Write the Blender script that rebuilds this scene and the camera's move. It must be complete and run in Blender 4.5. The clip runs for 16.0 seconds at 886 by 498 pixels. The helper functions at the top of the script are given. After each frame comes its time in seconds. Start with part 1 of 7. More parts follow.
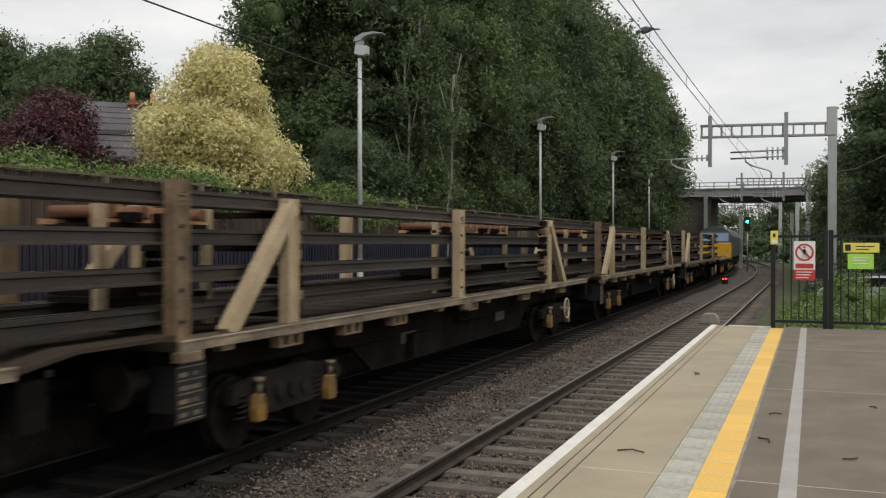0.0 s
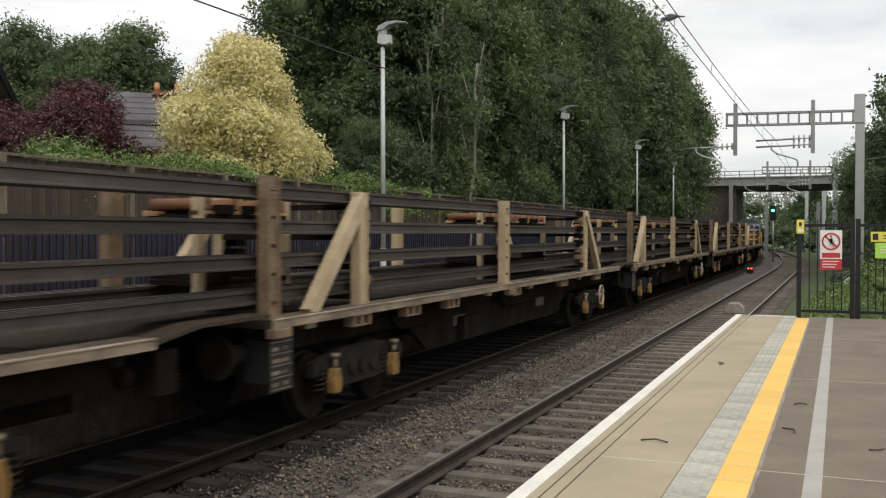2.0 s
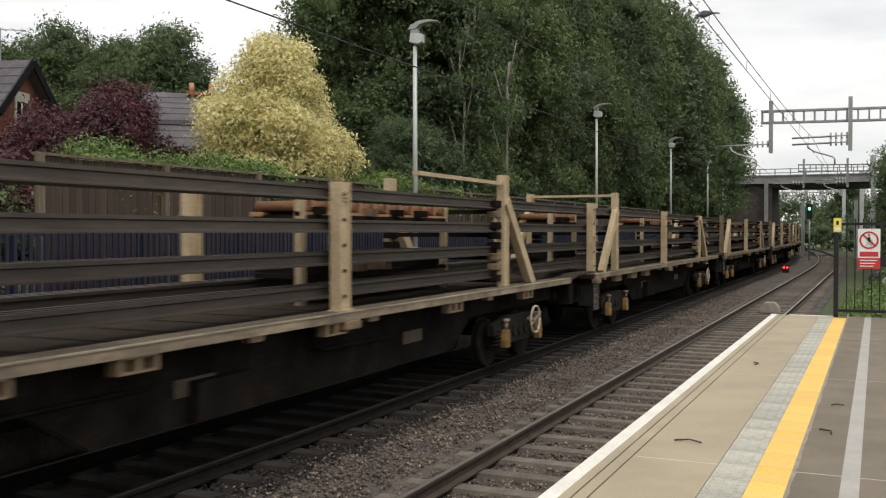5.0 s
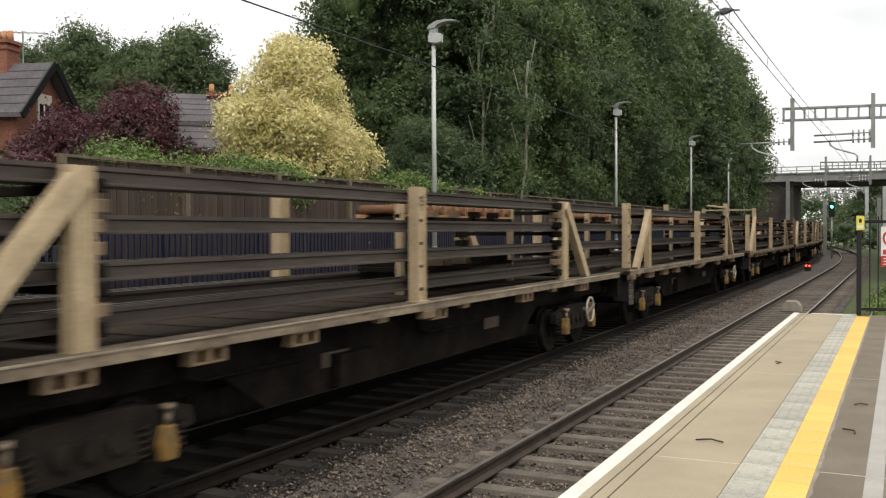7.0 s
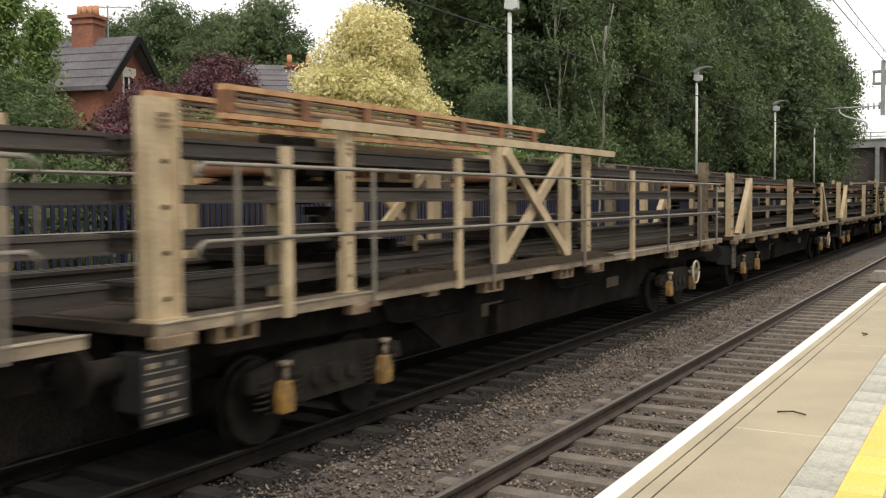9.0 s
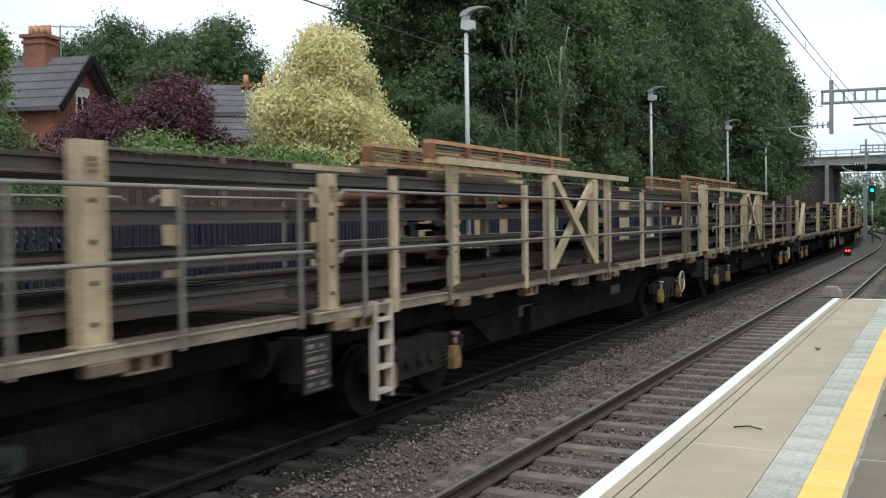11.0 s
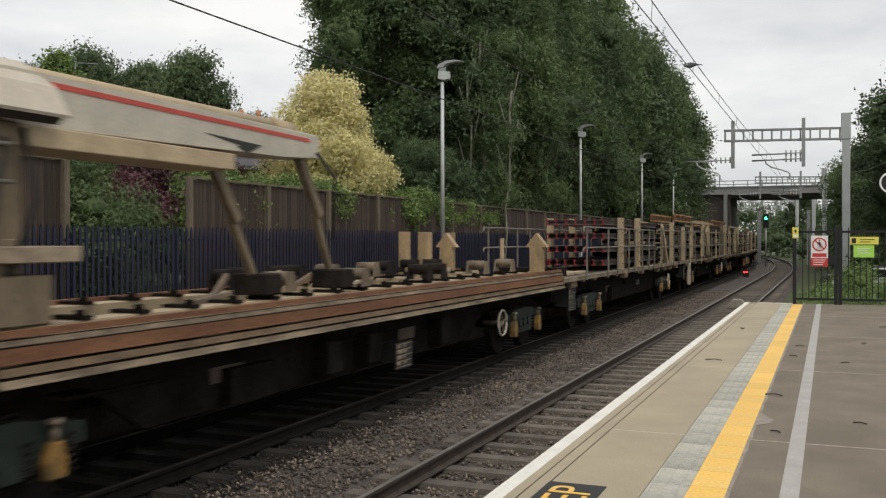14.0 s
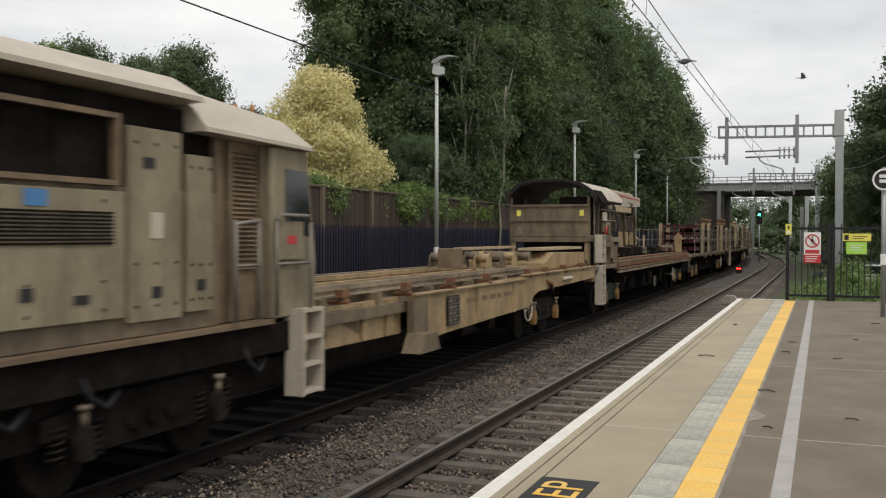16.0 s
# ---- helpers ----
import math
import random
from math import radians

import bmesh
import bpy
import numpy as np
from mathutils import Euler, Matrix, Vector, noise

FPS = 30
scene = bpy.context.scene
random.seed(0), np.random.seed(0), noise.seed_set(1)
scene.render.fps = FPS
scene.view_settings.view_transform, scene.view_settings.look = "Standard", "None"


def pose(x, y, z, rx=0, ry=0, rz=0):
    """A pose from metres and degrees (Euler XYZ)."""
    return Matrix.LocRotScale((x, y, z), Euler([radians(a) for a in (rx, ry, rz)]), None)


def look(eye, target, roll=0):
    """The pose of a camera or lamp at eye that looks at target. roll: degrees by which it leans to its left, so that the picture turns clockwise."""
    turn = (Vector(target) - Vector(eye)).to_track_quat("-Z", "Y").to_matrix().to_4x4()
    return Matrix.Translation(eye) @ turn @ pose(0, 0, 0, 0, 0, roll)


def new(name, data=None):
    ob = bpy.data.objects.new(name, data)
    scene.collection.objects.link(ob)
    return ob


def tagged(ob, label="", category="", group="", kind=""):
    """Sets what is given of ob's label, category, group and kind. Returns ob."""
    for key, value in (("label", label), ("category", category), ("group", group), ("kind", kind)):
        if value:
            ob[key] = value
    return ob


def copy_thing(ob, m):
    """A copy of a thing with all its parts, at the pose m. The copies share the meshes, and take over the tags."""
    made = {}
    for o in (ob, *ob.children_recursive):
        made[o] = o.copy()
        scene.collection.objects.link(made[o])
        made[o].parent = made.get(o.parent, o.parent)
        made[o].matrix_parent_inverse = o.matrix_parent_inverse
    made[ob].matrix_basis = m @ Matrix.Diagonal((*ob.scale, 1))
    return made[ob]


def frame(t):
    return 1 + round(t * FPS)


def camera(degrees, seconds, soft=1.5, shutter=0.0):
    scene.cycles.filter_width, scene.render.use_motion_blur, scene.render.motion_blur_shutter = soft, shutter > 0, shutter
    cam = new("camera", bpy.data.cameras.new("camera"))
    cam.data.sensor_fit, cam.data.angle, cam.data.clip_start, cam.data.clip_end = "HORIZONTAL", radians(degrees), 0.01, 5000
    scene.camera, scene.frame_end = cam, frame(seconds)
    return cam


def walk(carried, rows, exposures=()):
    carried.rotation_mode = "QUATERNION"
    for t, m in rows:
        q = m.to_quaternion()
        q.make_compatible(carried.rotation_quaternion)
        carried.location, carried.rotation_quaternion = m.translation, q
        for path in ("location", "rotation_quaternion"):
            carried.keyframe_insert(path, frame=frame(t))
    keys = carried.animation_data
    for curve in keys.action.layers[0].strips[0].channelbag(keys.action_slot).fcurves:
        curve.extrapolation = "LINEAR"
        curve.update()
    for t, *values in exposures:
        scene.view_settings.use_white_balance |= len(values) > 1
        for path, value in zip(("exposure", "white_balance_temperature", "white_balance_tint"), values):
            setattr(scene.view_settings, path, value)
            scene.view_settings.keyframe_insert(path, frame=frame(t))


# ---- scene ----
cam = camera(50.04, 16.0, soft=1.2, shutter=0.3)

# path: seconds, along the track, yaw, pitch, roll, and how far the eye has been drawn back (0 to 1)
PATH = [
    (0.0, 0, 21.26, -0.34, 0.0, 0), (0.5, 0, 21.83, -0.50, 0.04, 0), (1.0, 0, 22.05, -0.76, 0.06, 0), (1.5, 0, 22.33, -0.96, 0.02, 0),
    (2.0, 0, 22.65, -0.99, 0.02, 0), (2.5, 0, 22.90, -1.07, 0.06, 0), (3.0, 0, 23.11, -1.05, 0.0, 0), (3.5, 0, 23.67, -0.93, -0.02, 0),
    (4.0, 0, 24.20, -1.11, 0.0, 0), (5.2, 0, 24.6, -1.05, 0.05, 0), (6.5, 0, 24.99, -1.01, 0.11, 0), (7.0, 0, 25.75, -1.09, 0.27, 0), (7.5, 0, 26.70, -1.48, 0.46, 0),
    (8.0, 0, 28.26, -2.32, 0.46, 0), (8.5, 0, 29.91, -3.15, 0.53, 0), (9.0, 0, 30.32, -2.94, 0.45, 0), (9.3, 0, 30.4, -2.6, 0.45, 0), (10.3, 0, 29.0, -2.1, 0.6, 0),
    (11.3, 0, 27.6, -1.75, 0.84, 0), (11.5, -0.1, 27.15, -1.69, 0.84, 0), (11.7, -2.4, 24.75, -1.30, 0.6, 0.5), (11.9, -4.8, 22.67, -0.89, 0.4, 1),
    (12.0, -5, 22.37, -0.86, 0.34, 1), (12.5, -5, 21.81, -0.75, 0.16, 1), (13.0, -5, 21.74, -0.85, 0.10, 1), (13.5, -5, 21.91, -0.73, 0.02, 1),
    (14.0, -5, 22.13, -0.54, 0.07, 1), (14.5, -5, 22.17, -0.50, 0.0, 1), (15.0, -5, 22.15, -0.64, -0.2, 1), (15.5, -5, 22.06, -0.77, -0.24, 1),
    (16.0, -5, 21.76, -0.82, -0.12, 1),
]
EXPOSURES = [(0.0, 0.0, 6560, 10), (1.0, 0.13, 6580, 10), (4.0, 0.3, 6620, 10), (7.0, 0.47, 6750, 10), (7.5, 0.58, 6800, 10), (8.5, 0.70, 6850, 10), (9.2, 0.70, 6850, 10), (11.3, 0.46, 5750, 4),
             (11.6, 0.46, 5750, 4), (12.0, 0.3, 6000, 6), (12.6, 0.02, 6480, 10), (13.0, -0.05, 6550, 10), (13.5, 0.01, 6550, 10), (14.5, 0.08, 6550, 10), (16.0, 0.05, 6550, 10)]
walk(cam, [(t, pose(1.75 + 0.07 * back, y, 1.52 - 0.05 * back, 90 + pitch, roll, yaw)) for t, y, yaw, pitch, roll, back in PATH], EXPOSURES)

# ---- daylight: an overcast sky and a wide, weak sun ----
world = bpy.data.worlds.new("overcast_sky")
scene.world = world
world.use_nodes = True
wn, wl = world.node_tree.nodes, world.node_tree.links
wn.clear()
w_out, w_bg = wn.new("ShaderNodeOutputWorld"), wn.new("ShaderNodeBackground")
w_sky = wn.new("ShaderNodeTexSky")
w_sky.sky_type, w_sky.sun_disc, w_sky.sun_elevation, w_sky.sun_rotation = "NISHITA", False, radians(56), radians(133)
w_tc, w_map, w_noise, w_ramp, w_mix, w_gain = (wn.new("ShaderNodeTexCoord"), wn.new("ShaderNodeMapping"), wn.new("ShaderNodeTexNoise"),
                                               wn.new("ShaderNodeValToRGB"), wn.new("ShaderNodeMix"), wn.new("ShaderNodeVectorMath"))
w_map.inputs["Scale"].default_value = (1.6, 1.6, 6.0)
w_noise.inputs["Scale"].default_value, w_noise.inputs["Detail"].default_value, w_noise.inputs["Roughness"].default_value = 1.7, 6, 0.55
w_ramp.color_ramp.elements[0].position, w_ramp.color_ramp.elements[0].color = 0.33, (0.66, 0.672, 0.69, 1)
w_ramp.color_ramp.elements[1].position, w_ramp.color_ramp.elements[1].color = 0.66, (1.0, 0.985, 0.955, 1)
w_gain.operation, w_gain.inputs[1].default_value = "MULTIPLY", (0.12, 0.12, 0.12)
w_mix.data_type = "RGBA"
w_mix.inputs[0].default_value = 0.9
w_bg.inputs["Strength"].default_value = 1.0
wl.new(w_tc.outputs["Generated"], w_map.inputs["Vector"])
wl.new(w_map.outputs["Vector"], w_noise.inputs["Vector"])
wl.new(w_noise.outputs["Fac"], w_ramp.inputs["Fac"])
wl.new(w_sky.outputs["Color"], w_gain.inputs[0])
wl.new(w_gain.outputs["Vector"], w_mix.inputs[6])
wl.new(w_ramp.outputs["Color"], w_mix.inputs[7])
wl.new(w_mix.outputs[2], w_bg.inputs["Color"])
wl.new(w_bg.outputs["Background"], w_out.inputs["Surface"])
sun = new("sun", bpy.data.lights.new("sun", "SUN"))
sun.data.energy, sun.data.angle, sun.data.color = 1.3, radians(25), (1.0, 0.95, 0.87)
sun.matrix_world = look((13, -12, 26), (0, 0, 0))


# ---- materials ----
def mat(name, color, rough=0.6, metal=0.0, vary=0.25, scale=6.0, fine=60.0, bump=0.15, second=None, island=0.0, per_object=0.0, stretch=(1, 1, 1), spec=0.5, translucent=0.0):
    """A surface with a base colour, broad stains (towards second), fine grain and relief."""
    m = bpy.data.materials.new(name)
    m.use_nodes = True
    n, l = m.node_tree.nodes, m.node_tree.links
    b = n["Principled BSDF"]
    b.inputs["Roughness"].default_value, b.inputs["Metallic"].default_value = rough, metal
    b.inputs["Specular IOR Level"].default_value = spec
    tc, mp = n.new("ShaderNodeTexCoord"), n.new("ShaderNodeMapping")
    mp.inputs["Scale"].default_value = stretch
    l.new(tc.outputs["Object"], mp.inputs["Vector"])
    big, small = n.new("ShaderNodeTexNoise"), n.new("ShaderNodeTexNoise")
    big.inputs["Scale"].default_value, big.inputs["Detail"].default_value, big.inputs["Roughness"].default_value = scale, 5, 0.6
    small.inputs["Scale"].default_value, small.inputs["Detail"].default_value = fine, 3
    l.new(mp.outputs["Vector"], big.inputs["Vector"])
    l.new(mp.outputs["Vector"], small.inputs["Vector"])
    second = second or tuple(c * (1 - 1.6 * vary) for c in color)
    ramp = n.new("ShaderNodeValToRGB")
    ramp.color_ramp.elements[0].position, ramp.color_ramp.elements[1].position = 0.36, 0.64
    ramp.color_ramp.elements[0].color, ramp.color_ramp.elements[1].color = (*[max(c, 0.002) for c in second], 1), (*color, 1)
    l.new(big.outputs["Fac"], ramp.inputs["Fac"])
    grain = n.new("ShaderNodeMapRange")
    grain.inputs["From Min"].default_value, grain.inputs["From Max"].default_value = 0.3, 0.7
    grain.inputs["To Min"].default_value, grain.inputs["To Max"].default_value = 1 - vary, 1 + vary
    l.new(small.outputs["Fac"], grain.inputs["Value"])
    value = grain.outputs["Result"]
    for amount, node, out in ((island, "ShaderNodeNewGeometry", "Random Per Island"), (per_object, "ShaderNodeObjectInfo", "Random")):
        if amount:
            src, r, mul = n.new(node), n.new("ShaderNodeMapRange"), n.new("ShaderNodeMath")
            r.inputs["To Min"].default_value, r.inputs["To Max"].default_value = 1 - amount, 1 + amount
            mul.operation = "MULTIPLY"
            l.new(src.outputs[out], r.inputs["Value"])
            l.new(r.outputs["Result"], mul.inputs[0])
            l.new(value, mul.inputs[1])
            value = mul.outputs["Value"]
    mul = n.new("ShaderNodeVectorMath")
    mul.operation = "SCALE"
    l.new(ramp.outputs["Color"], mul.inputs[0])
    l.new(value, mul.inputs["Scale"])
    l.new(mul.outputs["Vector"], b.inputs["Base Color"])
    if bump:
        bp = n.new("ShaderNodeBump")
        bp.inputs["Strength"].default_value, bp.inputs["Distance"].default_value = bump, 0.02
        l.new(small.outputs["Fac"], bp.inputs["Height"])
        l.new(bp.outputs["Normal"], b.inputs["Normal"])
    if translucent:
        tr, mx = n.new("ShaderNodeBsdfTranslucent"), n.new("ShaderNodeMixShader")
        l.new(mul.outputs["Vector"], tr.inputs["Color"])
        mx.inputs["Fac"].default_value = translucent
        l.new(b.outputs["BSDF"], mx.inputs[1])
        l.new(tr.outputs["BSDF"], mx.inputs[2])
        l.new(mx.outputs["Shader"], n["Material Output"].inputs["Surface"])
    return m


def glow(name, color, strength):
    m = bpy.data.materials.new(name)
    m.use_nodes = True
    b = m.node_tree.nodes["Principled BSDF"]
    b.inputs["Base Color"].default_value = (*color, 1)
    b.inputs["Emission Color"].default_value = (*color, 1)
    b.inputs["Emission Strength"].default_value = strength
    return m


BALLAST = mat("ballast", (0.10, 0.083, 0.072), 0.9, vary=0.5, scale=1.2, fine=35, bump=0.9, second=(0.06, 0.05, 0.045))
STONE = mat("ballast_stone", (0.19, 0.15, 0.115), 0.9, vary=0.25, scale=1.1, fine=50, bump=0.3, second=(0.095, 0.074, 0.06), island=0.75)
# far stones and bed: oil and the train's shade both put into the colour
STONE_OILY_SHADED = mat("shaded_oily_stone", (0.032, 0.026, 0.0215), 0.85, vary=0.25, scale=3, fine=50, bump=0.3, island=0.6)
OILY_SHADED_BED = mat("shaded_oily_track_bed", (0.024, 0.0195, 0.016), 0.95, vary=0.4, scale=1.5, fine=40, bump=0.7)
SLEEPER = mat("concrete_sleeper", (0.165, 0.138, 0.112), 0.85, vary=0.3, scale=4, fine=60, bump=0.3, second=(0.10, 0.085, 0.07), per_object=0.25)
# far sleepers, darkened in colour for oil and the shade below the wagons
SLEEPER_OILY_SHADED = mat("shaded_oily_sleeper", (0.026, 0.021, 0.0175), 0.85, vary=0.3, scale=4, fine=60, bump=0.3, per_object=0.25)
RAIL_SIDE = mat("rusty_rail", (0.055, 0.038, 0.028), 0.75, vary=0.3, scale=5, fine=50)
# far rails, coloured near black for the train's shade over them
RAIL_SHADED = mat("shaded_rail", (0.013, 0.010, 0.008), 0.9, spec=0.15, vary=0.3, scale=5, fine=50)
BRIDGE_GREY = mat("grey_bridge_paint", (0.30, 0.30, 0.29), 0.7, vary=0.12, scale=0.8, fine=10, bump=0.1)
PIGEON = mat("grey_feathers", (0.16, 0.165, 0.185), 0.7, vary=0.25, scale=14, fine=60, bump=0.1)
RAIL_HEAD = mat("worn_rail_head", (0.30, 0.275, 0.25), 0.4, 0.7, vary=0.12, scale=3, fine=30, bump=0.02)
# far rail tops, dimmed in colour for the same shade
RAIL_HEAD_SHADED = mat("shaded_rail_head", (0.05, 0.043, 0.037), 0.6, 0.5, vary=0.15, scale=3, fine=30, bump=0.02)
PLATFORM = mat("buff_platform_coating", (0.40, 0.338, 0.232), 0.75, vary=0.12, scale=0.9, fine=90, bump=0.12, second=(0.325, 0.275, 0.192))
ASPHALT = mat("brown_grey_asphalt", (0.205, 0.172, 0.128), 0.85, vary=0.22, scale=1.3, fine=110, bump=0.3, second=(0.152, 0.125, 0.094))
COPING_WHITE = mat("white_edge_paint", (0.80, 0.77, 0.70), 0.6, vary=0.08, scale=3, fine=40, bump=0.08)
TACTILE = mat("grey_tactile_slab", (0.50, 0.485, 0.41), 0.8, vary=0.12, scale=3.5, fine=70, bump=0.2, second=(0.31, 0.305, 0.265), per_object=0.12)
YELLOW_PAINT = mat("yellow_line_paint", (0.86, 0.49, 0.06), 0.6, vary=0.1, scale=2.5, fine=50, bump=0.15, second=(0.80, 0.53, 0.16), per_object=0.08)
GREY_BAND = mat("pale_concrete_band", (0.42, 0.40, 0.37), 0.8, vary=0.1, scale=3, fine=80, bump=0.15)
MORTAR = mat("smeared_mortar", (0.33, 0.295, 0.25), 0.85, vary=0.2, scale=5, fine=60, bump=0.2, second=(0.24, 0.205, 0.17))
GROOVE = mat("dark_joint", (0.05, 0.042, 0.035), 0.9, vary=0.2, scale=6)
PLATFORM_WALL = mat("platform_face_brick", (0.12, 0.10, 0.085), 0.9, vary=0.3, scale=2, fine=30, bump=0.4)
PALE_JOINT = mat("pale_sealed_joint", (0.56, 0.50, 0.41), 0.8, vary=0.1, scale=5)
TIMBER_DARK = mat("weathered_fence_timber", (0.062, 0.041, 0.029), 0.85, vary=0.3, scale=2.0, fine=16, bump=0.4, second=(0.026, 0.018, 0.0135), per_object=0.35, stretch=(3, 3, 0.35))
TIMBER_POST = mat("grey_fence_post", (0.155, 0.125, 0.085), 0.85, vary=0.25, scale=2.5, fine=20, bump=0.4, stretch=(3, 3, 0.4))
BLUE_STEEL = mat("blue_painted_steel", (0.012, 0.015, 0.040), 0.5, 0.1, vary=0.25, scale=3, fine=40, bump=0.05)
BLACK_STEEL = mat("black_painted_steel", (0.012, 0.012, 0.014), 0.45, 0.2, vary=0.2, scale=3, fine=40, bump=0.05)
GALV = mat("galvanised_steel", (0.36, 0.37, 0.365), 0.5, 0.55, vary=0.1, scale=2, fine=30, bump=0.04)
GALV_PALE = mat("pale_galvanised_mast", (0.50, 0.52, 0.51), 0.55, 0.3, vary=0.08, scale=1.5, fine=30, bump=0.04)
WIRE = mat("overhead_wire", (0.05, 0.05, 0.052), 0.6, 0.5, vary=0.1)
BRICK_RED = mat("red_brick", (0.26, 0.105, 0.065), 0.85, vary=0.25, scale=2, fine=22, bump=0.3, second=(0.18, 0.072, 0.05))
BRICK_PALE = mat("bridge_brick", (0.075, 0.062, 0.055), 0.85, vary=0.2, scale=1, fine=15, bump=0.3)
SLATE = mat("slate_roof", (0.115, 0.105, 0.115), 0.7, vary=0.2, scale=1.5, fine=14, bump=0.3)
CREAM_WOOD = mat("cream_window_paint", (0.72, 0.68, 0.58), 0.5, vary=0.06, scale=4)
POT = mat("terracotta_pot", (0.52, 0.25, 0.12), 0.8, vary=0.15, scale=5)
GLASS_DARK = mat("dark_window_glass", (0.02, 0.022, 0.025), 0.06, vary=0.1, scale=2, bump=0.0)
WHITE_SIGN = mat("white_sign_plate", (0.80, 0.80, 0.78), 0.5, vary=0.04, scale=4, bump=0.02)
RED_SIGN = mat("red_sign_ink", (0.50, 0.035, 0.035), 0.5, vary=0.05, scale=4, bump=0.0)
YELLOW_SIGN = mat("yellow_sign_plate", (0.80, 0.72, 0.12), 0.5, vary=0.05, scale=4, bump=0.0)
GREEN_SIGN = mat("lime_sign_plate", (0.40, 0.72, 0.10), 0.5, vary=0.05, scale=4, bump=0.0)
BLACK_INK = mat("black_ink", (0.015, 0.015, 0.015), 0.6, vary=0.05, bump=0.0)
BARK = mat("bark", (0.085, 0.068, 0.052), 0.9, vary=0.35, scale=3, fine=25, bump=0.6, stretch=(1, 1, 0.3))
PALE_BARK = mat("pale_bark", (0.24, 0.235, 0.18), 0.85, vary=0.3, scale=4, fine=25, bump=0.3, stretch=(1, 1, 0.3))
LEAF = {
    "dark": mat("dark_green_leaf", (0.140, 0.194, 0.092), 0.5, vary=0.2, scale=0.22, fine=1.6, bump=0, second=(0.072, 0.104, 0.054), island=0.14, translucent=0.38, spec=0.25),
    "mid": mat("mid_green_leaf", (0.168, 0.226, 0.094), 0.5, vary=0.2, scale=0.25, fine=1.6, bump=0, second=(0.086, 0.128, 0.056), island=0.2, translucent=0.38, spec=0.25),
    "yellow": mat("golden_maple_leaf", (0.80, 0.73, 0.41), 0.5, vary=0.12, scale=0.9, fine=5, bump=0, second=(0.60, 0.55, 0.25), island=0.2, translucent=0.35),
    "plum": mat("purple_plum_leaf", (0.12, 0.04, 0.05), 0.5, vary=0.2, scale=0.7, fine=5, bump=0, second=(0.07, 0.028, 0.035), island=0.45, translucent=0.25),
    "far": mat("far_green_leaf", (0.165, 0.215, 0.105), 0.6, vary=0.15, scale=0.3, fine=2, bump=0, second=(0.095, 0.135, 0.07), island=0.18, translucent=0.38, spec=0.2),
    "fresh": mat("fresh_green_leaf", (0.17, 0.25, 0.065), 0.5, vary=0.15, scale=0.6, fine=5, bump=0, second=(0.11, 0.17, 0.045), island=0.4, translucent=0.3),
}
GRASS = mat("rough_grass", (0.075, 0.105, 0.035), 0.9, vary=0.35, scale=0.8, fine=12, bump=0.6, second=(0.06, 0.07, 0.03))
CAR_WHITE = mat("pale_car_paint", (0.62, 0.63, 0.64), 0.25, vary=0.03, scale=2, bump=0)
CAR_DARK = mat("dark_car_paint", (0.05, 0.05, 0.06), 0.25, vary=0.03, scale=2, bump=0)
RUBBER = mat("black_rubber", (0.015, 0.015, 0.015), 0.8, vary=0.1)

# rolling stock
CREAM_STEEL = mat("cream_painted_steel", (0.47, 0.37, 0.235), 0.6, vary=0.16, scale=2.2, fine=35, bump=0.12, second=(0.36, 0.275, 0.17))
BROWN_POST = mat("grimy_cream_steel", (0.21, 0.145, 0.085), 0.65, vary=0.25, scale=2.5, fine=35, bump=0.15, second=(0.12, 0.082, 0.05))
DECK = mat("grimy_wagon_deck", (0.05, 0.039, 0.029), 0.95, spec=0.1, vary=0.3, scale=1.6, fine=25, bump=0.3, second=(0.055, 0.042, 0.032))
EDGE = mat("worn_deck_edge", (0.30, 0.235, 0.16), 0.65, vary=0.28, scale=2.2, fine=14, bump=0.2, second=(0.13, 0.10, 0.07), stretch=(1, 0.4, 1))
EDGE_LIP = mat("pale_scuffed_edge", (0.42, 0.355, 0.26), 0.6, vary=0.2, scale=2.0, fine=18, bump=0.1, second=(0.20, 0.165, 0.12), stretch=(1, 0.4, 1))
DECK_PLATE = mat("dull_brown_plate", (0.085, 0.062, 0.042), 0.8, vary=0.2, scale=3)
WALKWAY = mat("worn_walkway", (0.165, 0.135, 0.10), 0.8, vary=0.25, scale=1.2, fine=20, bump=0.25, second=(0.085, 0.068, 0.05), island=0.15)
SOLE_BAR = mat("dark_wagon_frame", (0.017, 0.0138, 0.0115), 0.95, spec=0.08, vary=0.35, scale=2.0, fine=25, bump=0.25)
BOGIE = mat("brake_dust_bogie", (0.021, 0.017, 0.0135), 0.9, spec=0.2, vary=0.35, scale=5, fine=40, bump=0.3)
AXLEBOX = mat("yellow_axlebox", (0.27, 0.145, 0.03), 0.6, vary=0.2, scale=6, fine=30, bump=0.15, second=(0.13, 0.085, 0.035))
NEW_RAIL = mat("dark_new_rail", (0.064, 0.051, 0.043), 0.55, 0.1, spec=0.35, vary=0.22, scale=1.5, fine=25, bump=0.1, second=(0.032, 0.026, 0.022), per_object=0.3, stretch=(1, 0.15, 1))
RUST_RAIL = mat("rusty_loaded_steel", (0.21, 0.098, 0.045), 0.8, vary=0.25, scale=2.0, fine=25, bump=0.15, second=(0.13, 0.055, 0.026), stretch=(1, 0.3, 1))
ORANGE_STRAP = mat("pale_orange_beam", (0.50, 0.29, 0.14), 0.65, vary=0.2, scale=3, fine=30, second=(0.33, 0.17, 0.08))
